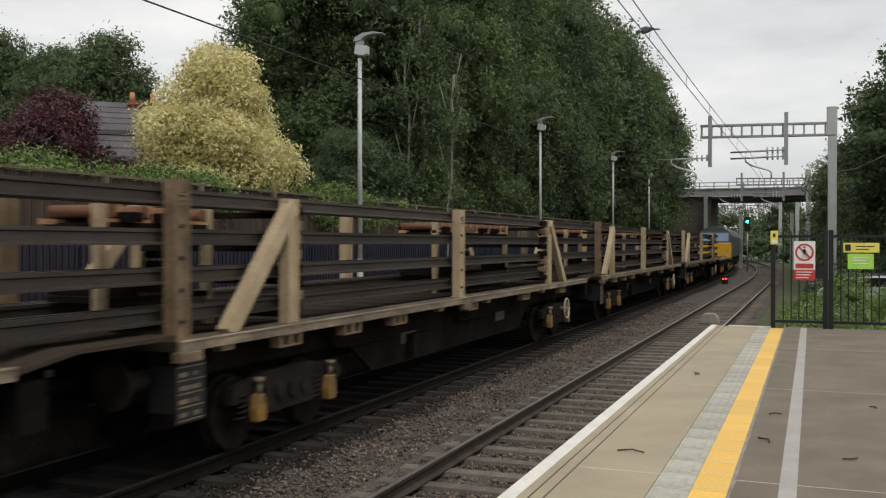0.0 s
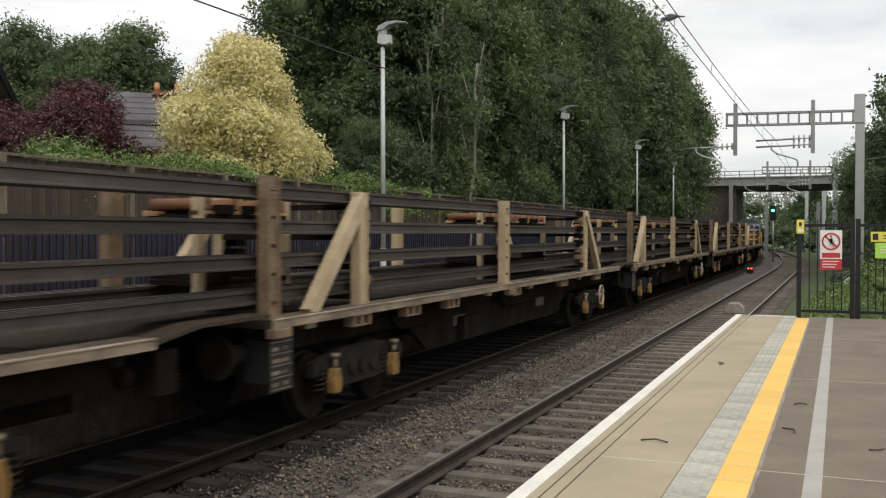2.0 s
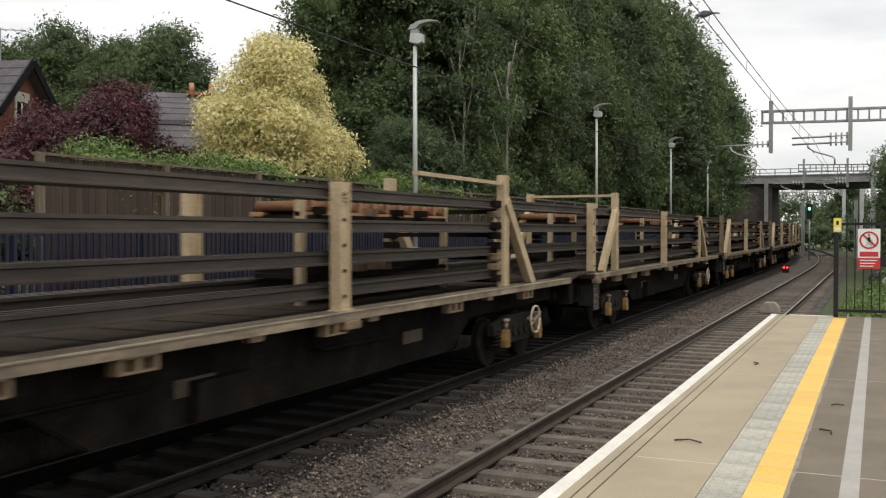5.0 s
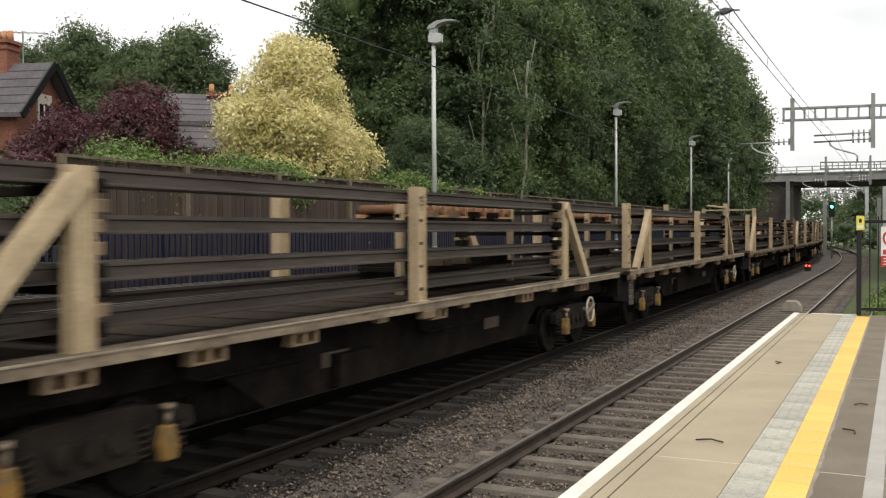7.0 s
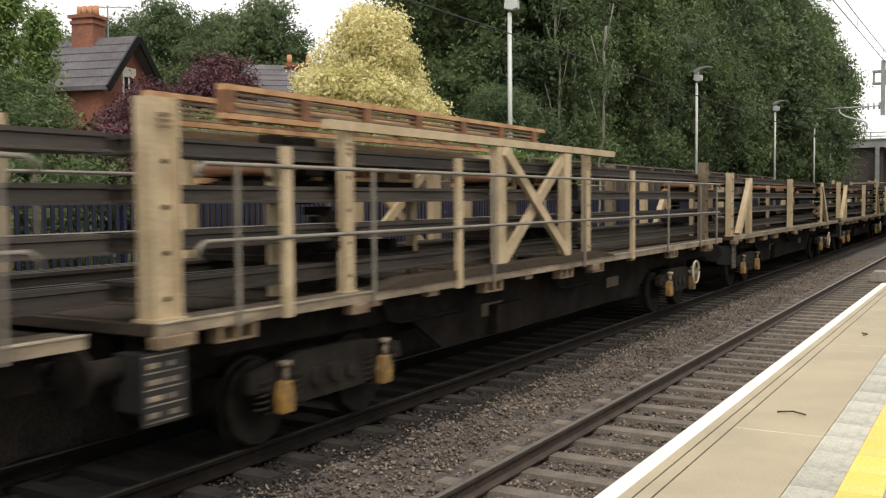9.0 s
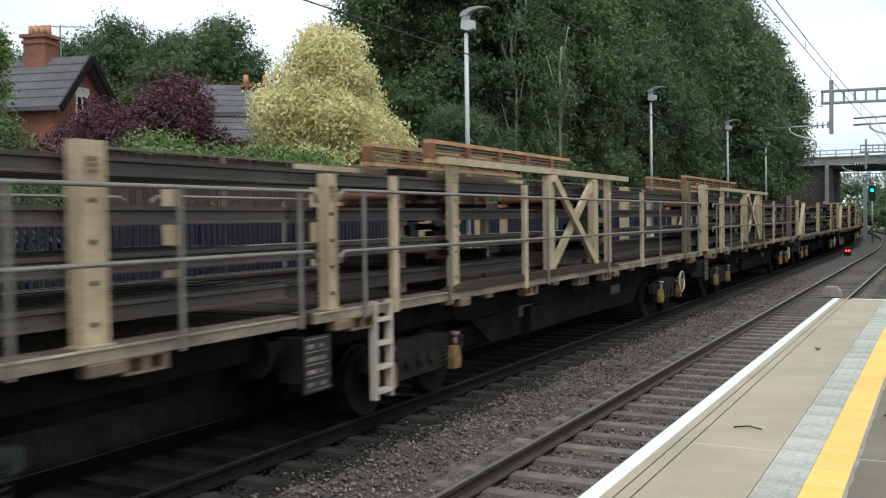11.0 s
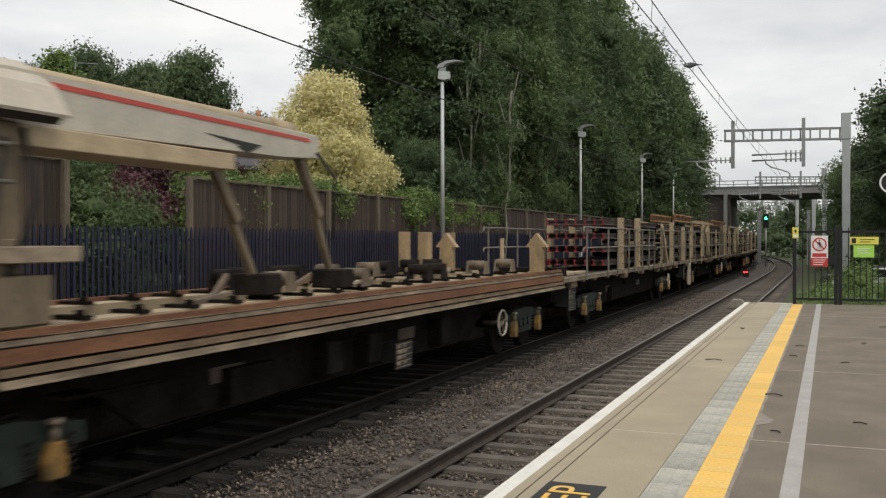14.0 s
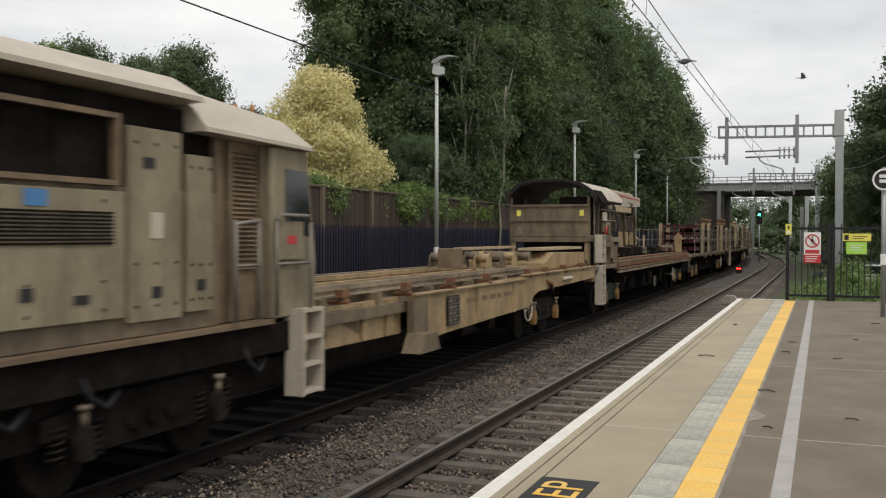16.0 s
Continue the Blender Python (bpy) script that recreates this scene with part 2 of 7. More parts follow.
RED_END = mat("red_painted_rail_end", (0.27, 0.02, 0.026), 0.55, vary=0.2, scale=8, fine=40, bump=0.05)
TUBE = mat("worn_handrail", (0.24, 0.215, 0.18), 0.5, 0.4, vary=0.15, scale=3, fine=30, bump=0.05)
TAN = mat("tan_machine_paint", (0.40, 0.285, 0.15), 0.55, vary=0.18, scale=2.6, fine=28, bump=0.1, second=(0.24, 0.168, 0.09), stretch=(1, 1, 0.5))
LOCO_CREAM = mat("grimy_cream_paint", (0.285, 0.24, 0.155), 0.6, vary=0.18, scale=2.4, fine=26, bump=0.1, second=(0.175, 0.142, 0.09), stretch=(1, 1, 0.3))
TAN_GRIMY = mat("grimy_tan_paint", (0.20, 0.152, 0.094), 0.65, vary=0.22, scale=2.2, fine=30, bump=0.12, second=(0.10, 0.075, 0.048), stretch=(1, 1, 0.4))
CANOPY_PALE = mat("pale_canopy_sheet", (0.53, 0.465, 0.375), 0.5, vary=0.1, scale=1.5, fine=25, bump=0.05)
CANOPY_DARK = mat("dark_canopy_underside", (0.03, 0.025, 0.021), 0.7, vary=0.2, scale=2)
WHITE_BEAM = mat("dirty_white_boom", (0.50, 0.46, 0.38), 0.5, vary=0.12, scale=2, fine=30, bump=0.05)
RED_STRIPE = mat("red_stripe_paint", (0.50, 0.06, 0.04), 0.5, vary=0.1, scale=4, bump=0)
BLUE_PLATE = mat("blue_notice", (0.06, 0.20, 0.42), 0.5, vary=0.05, scale=4, bump=0)
LOCO_GREY = mat("locomotive_grey", (0.075, 0.085, 0.09), 0.4, vary=0.1, scale=2, bump=0.02)
WINDSCREEN_BLUE = mat("pale_blue_windscreen", (0.22, 0.33, 0.50), 0.15, vary=0.08, scale=2, bump=0)
LOCO_YELLOW = mat("locomotive_yellow", (0.75, 0.42, 0.02), 0.4, vary=0.1, scale=2, bump=0.02)
GREEN_FRAME = mat("green_bogie_frame", (0.013, 0.024, 0.016), 0.7, vary=0.3, scale=5, fine=40, bump=0.2)
RED_LAMP = glow("red_signal_light", (1.0, 0.03, 0.02), 6.0)
GREEN_LAMP = glow("green_signal_light", (0.05, 1.0, 0.45), 8.0)


# ---- building helpers ----
def box(bm, x0, x1, y0, y1, z0, z1, turn=None):
    """An axis-aligned block, or one turned by the matrix turn."""
    v = [bm.verts.new((x, y, z)) for z in (z0, z1) for y in (y0, y1) for x in (x0, x1)]
    for f in ((0, 2, 3, 1), (4, 5, 7, 6), (0, 1, 5, 4), (2, 6, 7, 3), (0, 4, 6, 2), (1, 3, 7, 5)):
        bm.faces.new([v[i] for i in f])
    if turn is not None:
        bmesh.ops.transform(bm, matrix=turn, verts=v)
    return v


def beam(bm, a, b, w, h):
    """A square bar from a to b, w wide and h deep."""
    a, b = Vector(a), Vector(b)
    d = b - a
    m = Matrix.Translation(a) @ d.to_track_quat("Y", "Z").to_matrix().to_4x4()
    return box(bm, -w / 2, w / 2, 0, d.length, -h / 2, h / 2, m)


def rod(bm, a, b, r, n=8, r2=None):
    """A round bar from a to b."""
    a, b = Vector(a), Vector(b)
    d = b - a
    m = Matrix.Translation(a) @ d.to_track_quat("Z", "Y").to_matrix().to_4x4()
    r2 = r if r2 is None else r2
    low = [bm.verts.new(m @ Vector((r * math.cos(i * math.tau / n), r * math.sin(i * math.tau / n), 0))) for i in range(n)]
    top = [bm.verts.new(m @ Vector((r2 * math.cos(i * math.tau / n), r2 * math.sin(i * math.tau / n), d.length))) for i in range(n)]
    for i in range(n):
        f = bm.faces.new((low[i], low[(i + 1) % n], top[(i + 1) % n], top[i]))
        f.smooth = n > 6
    bm.faces.new(low[::-1])
    bm.faces.new(top)


def tube(bm, points, r, n=6):
    """One round bar bent through the points."""
    pts = [Vector(p) for p in points]
    tan = [(pts[min(i + 1, len(pts) - 1)] - pts[max(i - 1, 0)]).normalized() for i in range(len(pts))]
    side = tan[0].orthogonal().normalized()
    rings = []
    for p, t in zip(pts, tan):
        side = (side - t * side.dot(t)).normalized()
        up = t.cross(side)
        rings.append([bm.verts.new(p + r * (side * math.cos(k * math.tau / n) + up * math.sin(k * math.tau / n))) for k in range(n)])
    for a, b in zip(rings, rings[1:]):
        for k in range(n):
            bm.faces.new((a[k], a[(k + 1) % n], b[(k + 1) % n], b[k])).smooth = True
    bm.faces.new(rings[0][::-1])
    bm.faces.new(rings[-1])


def prism(bm, outline, y0, y1, axis="y"):
    """A closed outline of (x, z) pairs drawn out along y (or of (y, z) pairs along x)."""
    def at(p, s):
        return (p[0], s, p[1]) if axis == "y" else (s, p[0], p[1])
    a = [bm.verts.new(at(p, y0)) for p in outline]
    b = [bm.verts.new(at(p, y1)) for p in outline]
    n = len(outline)
    for i in range(n):
        bm.faces.new((a[i], a[(i + 1) % n], b[(i + 1) % n], b[i]))
    bm.faces.new(a[::-1])
    bm.faces.new(b)


def mesh_of(name, bm, material, bevel=0.0):
    if bevel:
        bmesh.ops.bevel(bm, geom=bm.edges[:], offset=bevel, segments=1, affect="EDGES", clamp_overlap=True)
    bmesh.ops.recalc_face_normals(bm, faces=bm.faces[:])
    me = bpy.data.meshes.new(name)
    bm.to_mesh(me)
    bm.free()
    me.materials.append(material)
    return me


def part(name, bm, material, parent, label="", bevel=0.0, at=None):
    """One mesh object under a thing or under a part."""
    ob = new(name, mesh_of(name, bm, material, bevel))
    ob.parent = parent
    if at is not None:
        ob.matrix_basis = at
    return tagged(ob, label)


def again(name, me, parent, at):
    """One more piece on a shared mesh."""
    ob = new(name, me)
    ob.parent = parent
    ob.matrix_basis = at
    return ob


def solid(name, bm, material, label, category="", kind="", group="", bevel=0.0):
    return tagged(new(name, mesh_of(name, bm, material, bevel)), label, category, group, kind)


def thing(name, label, category, group="", at=None, kind=""):
    ob = new(name)
    ob.empty_display_size = 0.3
    if at is not None:
        ob.matrix_basis = at
    return tagged(ob, label, category, group, kind)


def raw(name, verts, faces, material):
    me = bpy.data.meshes.new(name)
    me.from_pydata(verts, [], faces)
    me.materials.append(material)
    return me


def quads(name, co, material):
    """A mesh of loose quads; co: array (n, 4, 3)."""
    n = len(co)
    me = bpy.data.meshes.new(name)
    me.vertices.add(4 * n)
    me.vertices.foreach_set("co", co.astype(np.float32).ravel())
    me.loops.add(4 * n)
    me.loops.foreach_set("vertex_index", np.arange(4 * n, dtype=np.int32))
    me.polygons.add(n)
    me.polygons.foreach_set("loop_start", np.arange(0, 4 * n, 4, dtype=np.int32))
    me.update(calc_edges=True)
    me.materials.append(material)
    return me


# ---- the line of the tracks: straight, then a long left-hand curve ----
CURVE_Y, CURVE_R = 62.0, 540.0
NEAR_X, FAR_X, RAIL_Z = -1.45, -5.37, -0.915


def bend(y):
    return -max(0.0, y - CURVE_Y) ** 2 / (2 * CURVE_R)


def heading(y):
    return math.degrees(max(0.0, y - CURVE_Y) / CURVE_R)


# ---- ground and tracks ----
def ground():
    profile = [(-900, 0.0), (-60, 0.0), (-10.9, -0.02), (-10.5, -1.2), (-7.4, -1.25), (-6.9, -1.18), (0.6, -1.18), (1.5, -1.25), (30, -1.3), (900, -1.3)]
    ys = [-300, -60, -20, 0, 10, 20, 30, 45, 60, 80, 100, 130, 170, 230, 320, 900]
    verts = [(x + (bend(min(y, 320)) if -12 < x < 2 else 0), y, z) for y in ys for x, z in profile]
    n = len(profile)
    faces = [(j * n + i, j * n + i + 1, (j + 1) * n + i + 1, (j + 1) * n + i) for j in range(len(ys) - 1) for i in range(n - 1)]
    tagged(new("ground", raw("ground", verts, faces, GRASS)), "rough grassy ground beside the railway", "ground", kind="structure")


def along(name, section, y0, y1, step, material, x_mid):
    """A section of (x, z) pairs swept along the line of a track."""
    ys = np.arange(y0, y1 + 0.01, step)
    n = len(section)
    verts = [(x_mid + x + bend(y), y, z) for y in ys for x, z in section]
    faces = [(j * n + i, (j + 1) * n + i, (j + 1) * n + (i + 1) % n, j * n + (i + 1) % n) for j in range(len(ys) - 1) for i in range(n)]
    return raw(name, verts, faces, material)


def ballast_bed():
    rng = np.random.default_rng(3)
    xs, ys = np.linspace(-7.0, 0.05, 48), np.concatenate([np.arange(-12, 45, 0.2), np.arange(45, 230, 2.5)])
    verts = []
    for y in ys:
        for x in xs:
            z = -1.135
            if x < -4.0:
                z -= 0.015
            if -3.9 < x < -2.75:
                z += 0.05
            verts.append((x + bend(y), y, z + rng.normal(0, 0.012)))
    n = len(xs)
    faces = [(j * n + i, j * n + i + 1, (j + 1) * n + i + 1, (j + 1) * n + i) for j in range(len(ys) - 1) for i in range(n - 1)]
    me = raw("ballast_bed", verts, faces, BALLAST)
    me.materials.append(OILY_SHADED_BED)
    # faces from the far track outwards take the bed colour with painted shade
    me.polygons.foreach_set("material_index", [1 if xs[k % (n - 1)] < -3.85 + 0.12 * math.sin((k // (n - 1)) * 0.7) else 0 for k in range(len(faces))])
    tagged(new("ballast_bed", me), "brown-grey stone ballast under the tracks", "ballast", kind="structure")
    # loose stones: rough little eight-sided lumps
    count = 66000
    y = rng.random(count) ** 1.5 * 44 - 1.5
    x = rng.uniform(-5.0, -0.2, count)
    keep = ~((np.abs(x + 2.2) < 0.06))
    x, y = x[keep], y[keep]
    count = len(x)
    size = rng.uniform(0.010, 0.028, count)
    shape = np.array([(1, 0, 0), (-1, 0, 0), (0, 1, 0), (0, -1, 0), (0, 0, 0.75), (0, 0, -0.6)])
    jit = shape[None] * (1 + rng.normal(0, 0.25, (count, 6, 1))) + rng.normal(0, 0.22, (count, 6, 3))
    ang = rng.uniform(0, 6.28, count)
    c, s = np.cos(ang)[:, None], np.sin(ang)[:, None]
    px, py = jit[..., 0] * c - jit[..., 1] * s, jit[..., 0] * s + jit[..., 1] * c
    hump = np.where((x > -3.9) & (x < -2.75), 0.05, 0.0)
    co = np.stack([px, py, jit[..., 2]], -1) * size[:, None, None] + np.stack([x, y, -1.122 + hump + rng.uniform(-0.004, 0.012, count)], -1)[:, None]
    tri = np.array([(0, 2, 4), (2, 1, 4), (1, 3, 4), (3, 0, 4), (2, 0, 5), (1, 2, 5), (3, 1, 5), (0, 3, 5)])
    idx = (np.arange(count)[:, None, None] * 6 + tri[None]).reshape(-1, 3)
    me = bpy.data.meshes.new("ballast_stones")
    me.vertices.add(count * 6)
    me.vertices.foreach_set("co", co.astype(np.float32).ravel())
    me.loops.add(len(idx) * 3)
    me.loops.foreach_set("vertex_index", idx.astype(np.int32).ravel())
    me.polygons.add(len(idx))
    me.polygons.foreach_set("loop_start", np.arange(0, len(idx) * 3, 3, dtype=np.int32))
    me.update(calc_edges=True)
    me.materials.append(STONE)
    me.materials.append(STONE_OILY_SHADED)
    # stones near the far track take the shade-darkened colour, with a ragged edge
    shaded = (x < -3.95 + rng.normal(0, 0.25, count)).astype(np.int32)
    me.polygons.foreach_set("material_index", np.repeat(shaded, 8))
    tagged(new("ballast_stones", me), "loose grey and brown ballast stones between the tracks", "stones", kind="stuff")


def railway_track(name, x_mid, label, sleeper_mat=SLEEPER, rail_mat=RAIL_SIDE, head_mat=RAIL_HEAD):
    track = thing(name, label, "railway track", kind="structure")
    web = [(-0.07, -1.075), (0.07, -1.075), (0.07, -1.06), (0.012, -1.04), (0.010, -0.965), (0.035, -0.95), (0.035, -0.918), (-0.035, -0.918), (-0.035, -0.95), (-0.010, -0.965), (-0.012, -1.04), (-0.07, -1.06)]
    head = [(-0.026, -0.917), (0.026, -0.917), (0.024, -0.913), (-0.024, -0.913)]
    for side in (-0.7525, 0.7525):
        rail = new("rail", along("rail", web, -14, 230, 2.0, rail_mat, x_mid + side))
        rail.parent = track
        top = new("rail_head", along("rail_head", head, -14, 230, 2.0, head_mat, x_mid + side))
        top.parent = rail
        tagged(top, "shiny worn steel running surface")
    bm = bmesh.new()
    prism(bm, [(-0.14, -1.2), (0.14, -1.2), (0.10, -1.078), (-0.10, -1.078)], -1.25, 1.25)
    bmesh.ops.rotate(bm, verts=bm.verts[:], matrix=Matrix.Rotation(radians(90), 3, "Z"))
    me = mesh_of("sleeper", bm, sleeper_mat)
    y, i = -7.0, 0
    while i < 180:
        again("sleeper", me, track, pose(x_mid + bend(y), y, 0, 0, 0, heading(y)))
        y += 0.66
        i += 1
    return track


def near_platform():
    end, back = 18.35, -14.0
    bm = bmesh.new()
    box(bm, 0.06, 9.0, back, end - 0.02, -1.25, -0.06)
    plat = solid("platform", bm, PLATFORM_WALL, "station platform with a buff coated edge and brown asphalt", "platform", "structure")
    def strip(name, x0, x1, material, y0=back, y1=end, z0=-0.06, z1=0.0, label=""):
        b = bmesh.new()
        box(b, x0, x1, y0, y1, z0, z1)
        return part(name, b, material, plat, label)
    strip("edge_coping", 0.0, 0.1, COPING_WHITE, z1=0.003, label="white painted platform edge")
    strip("edge_strip", 0.1, 0.162, PLATFORM)
    strip("groove", 0.162, 0.174, GROOVE, z1=-0.006, label="dark narrow groove")
    strip("edge_strip", 0.174, 0.248, PLATFORM)
    strip("groove", 0.248, 0.26, GROOVE, z1=-0.006, label="dark narrow groove")
    joints = [-1.7, 2.3, 6.35, 10.5, 14.6]
    ys = [back] + joints + [end - 0.12]
    for a, b in zip(ys, ys[1:]):
        strip("coated_slab", 0.26, 0.815, PLATFORM, a + 0.008, b - 0.008, label="buff coated slab")
        strip("asphalt_slab", 1.275, 1.56, ASPHALT, a + 0.006, b - 0.006, label="brown-grey asphalt")
        strip("asphalt_slab", 1.665, 9.0, ASPHALT, a + 0.006, b - 0.006, label="brown-grey asphalt")
        strip("grey_band", 1.56, 1.665, GREY_BAND, a, b, z1=0.002, label="pale concrete drainage band")
    for y in joints:
        strip("sealed_joint", 0.26, 0.815, PALE_JOINT, y - 0.0078, y + 0.0078, z1=0.001, label="pale sealed joint")
        strip("sealed_joint", 1.275, 9.0, PALE_JOINT, y - 0.0058, y + 0.0058, z1=0.0005, label="pale sealed joint")
    strip("end_line", 0.3, 1.06, COPING_WHITE, end - 0.12, end, z1=0.003, label="white painted platform end")
    strip("end_slab", 1.06, 9.0, ASPHALT, end - 0.12, end)
    # tactile slabs and the yellow line, slab by slab
    bm = bmesh.new()
    box(bm, 0, 0.235, 0.004, 0.396, -0.06, 0.0)
    for i in range(3):
        for j in range(5):
            rod(bm, (0.04 + 0.075 * i, 0.045 + 0.075 * j, 0), (0.04 + 0.075 * i, 0.045 + 0.075 * j, 0.005), 0.022, 6, 0.014)
    slab = mesh_of("tactile_slab", bm, TACTILE)
    bm = bmesh.new()
    box(bm, 0, 0.212, 0.002, 0.398, -0.06, 0.003)
    line = mesh_of("yellow_slab", bm, YELLOW_PAINT)
    y = -8.0
    while y < end - 0.5:
        again("tactile_slab", slab, plat, pose(0.82, y, 0))
        again("yellow_slab", line, plat, pose(1.058, y, 0))
        y += 0.4
    # pale mortar line beside the yellow slabs, with a few thin smears spreading from it
    rng = random.Random(5)
    y = -6.0
    while y < 17.9:
        b = bmesh.new()
        n, step = 9, 0.155
        outer = [(1.288 + 0.014 * rng.random(), y + step * i) for i in range(n)]
        if rng.random() < 0.28:
            k, reach = rng.randint(2, 5), rng.uniform(0.08, 0.24)
            for i, f in ((k, 0.8), (k + 1, 1.0), (k + 2, 0.35)):
                outer[i] = (1.295 + reach * f * rng.uniform(0.8, 1.1), outer[i][1])
        ring = [(1.2715, y)] + outer + [(1.2715, y + step * (n - 1))]
        b.faces.new([b.verts.new((px, py, 0.0035)) for px, py in ring])
        part("mortar_line", b, MORTAR, plat, "pale smeared mortar")
        y += step * (n - 1) + 0.004
    # painted warning plate with the letters that show
    b = bmesh.new()
    box(b, 0.25, 0.60, -1.6, 0.58, 0.0, 0.004)
    plate = part("painted_warning", b, BLACK_INK, plat, "black painted panel with yellow letters")
    text = bpy.data.curves.new("letters", "FONT")
    text.body, text.size, text.align_x = "EP", 0.36, "RIGHT"
    text.extrude = 0.001
    lt = new("letters", text)
    text.materials.append(YELLOW_PAINT)
    lt.parent = plate
    lt.matrix_basis = pose(0.55, 0.50, 0.006, 0, 0, 90)
    return plat


def far_platform():
    bm = bmesh.new()
    box(bm, -10.45, -6.95, -14, 74, -1.25, -0.06)
    plat = solid("platform_opposite", bm, PLATFORM_WALL, "opposite station platform beyond the second track", "platform", "structure")
    b = bmesh.new()
    box(b, -6.97, -6.85, -14, 74, -0.10, 0.003)
    part("edge_coping", b, COPING_WHITE, plat, "white painted platform edge")
    b = bmesh.new()
    box(b, -10.45, -6.97, -14, 74, -0.06, 0.0)
    part("surface", b, ASPHALT, plat, "brown-grey asphalt")


def palisade_fence():
    fence = thing("palisade_fence", "dark blue steel palisade fence on the opposite platform", "fence", at=pose(-10.0, 0, 0))
    bm = bmesh.new()
    prism(bm, [(-0.032, 0.06), (0.032, 0.06), (0.032, 1.66), (0.0, 1.74), (-0.032, 1.66)], -0.012, 0.012)
    bmesh.ops.rotate(bm, verts=bm.verts[:], matrix=Matrix.Rotation(radians(90), 3, "Z"))
    me = mesh_of("pale", bm, BLUE_STEEL)
    y = 2.0
    for i in range(290):
        again("pale", me, fence, pose(0, y, 0))
        y += 0.145
    b = bmesh.new()
    while y < 72:
        box(b, -0.012, 0.012, y - 0.032, y + 0.032, 0.06, 1.7)
        y += 0.145
    tagged(part("far_pale", b, BLUE_STEEL, fence), kind="stuff")
    for z in (0.3, 1.45):
        b = bmesh.new()
        box(b, -0.06, -0.013, 0, 72, z, z + 0.05)
        part("rail", b, BLUE_STEEL, fence)
    for i in range(26):
        b = bmesh.new()
        box(b, -0.11, -0.061, i * 2.75 + 2, i * 2.75 + 2.08, 0, 1.6)
        part("post", b, BLUE_STEEL, fence)


def timber_fence(y0, y1, top, x, label):
    fence = thing("timber_fence", label, "fence", at=pose(x, 0, 0))
    bm = bmesh.new()
    box(bm, -0.012, 0.012, 0.003, 0.137, 0.02, 1.0)
    me = mesh_of("board", bm, TIMBER_DARK)
    rng = random.Random(8)
    y, i, rest = y0, 0, bmesh.new()
    while y < y1 - 0.1:
        h = top + rng.uniform(-0.012, 0.012)
        if i < 280:
            ob = again("board", me, fence, pose(rng.uniform(-0.006, 0.006), y, 0))
            ob.scale = (1, 1, h)
        else:
            box(rest, -0.012, 0.012, y + 0.003, y + 0.137, 0.02, h)
        y += 0.14
        i += 1
    if rest.verts:
        tagged(part("far_board", rest, TIMBER_DARK, fence), kind="stuff")
    else:
        rest.free()
    b = bmesh.new()
    box(b, -0.05, 0.06, y0, y1, top + 0.013, top + 0.06)
    part("cap_rail", b, TIMBER_POST, fence, "grey weathered cap rail")
    for z in (0.4, 1.4, 2.4):
        b = bmesh.new()
        box(b, -0.1, -0.02, y0, y1, z, z + 0.08)
        part("rail", b, TIMBER_POST, fence)
    n = int((y1 - y0) / 2.9)
    for k in range(n + 1):
        b = bmesh.new()
        box(b, 0.013, 0.11, y0 + k * 2.9, y0 + k * 2.9 + 0.12, 0, top + 0.012)
        part("post", b, TIMBER_POST, fence, "grey-brown timber post")


def lamp_post():
    lamp = thing("platform_lamp", "grey galvanised platform lamp column with a flat lantern", "street lamp", "platform lamps")
    b = bmesh.new()
    rod(b, (0, 0, 0), (0, 0, 1.1), 0.09, 12)
    rod(b, (0, 0, 1.1), (0, 0, 6.45), 0.07, 12, 0.055)
    part("column", b, GALV_PALE, lamp, "pale grey column")
    b = bmesh.new()
    rod(b, (0, 0, 6.45), (0, 0, 6.86), 0.034, 8)
    box(b, -0.09, 0.09, -0.09, 0.09, 6.78, 6.92)
    part("bracket", b, GALV, lamp)
    b = bmesh.new()
    prism(b, [(-0.15, 6.88), (-0.10, 7.0), (0.12, 7.10), (0.40, 7.12), (0.68, 7.07), (0.70, 7.045), (0.42, 7.07), (0.18, 7.02), (0.06, 6.90)], -0.12, 0.12)
    part("lantern", b, GALV, lamp, "slim arched grey lantern head", 0.008)
    b = bmesh.new()
    prism(b, [(-0.13, 6.56), (0.10, 6.50), (0.24, 6.54), (0.24, 6.76), (-0.10, 6.80)], -0.10, 0.10)
    part("floodlight", b, GALV_PALE, lamp, "pale boxed floodlight under the head", 0.012)
    return lamp


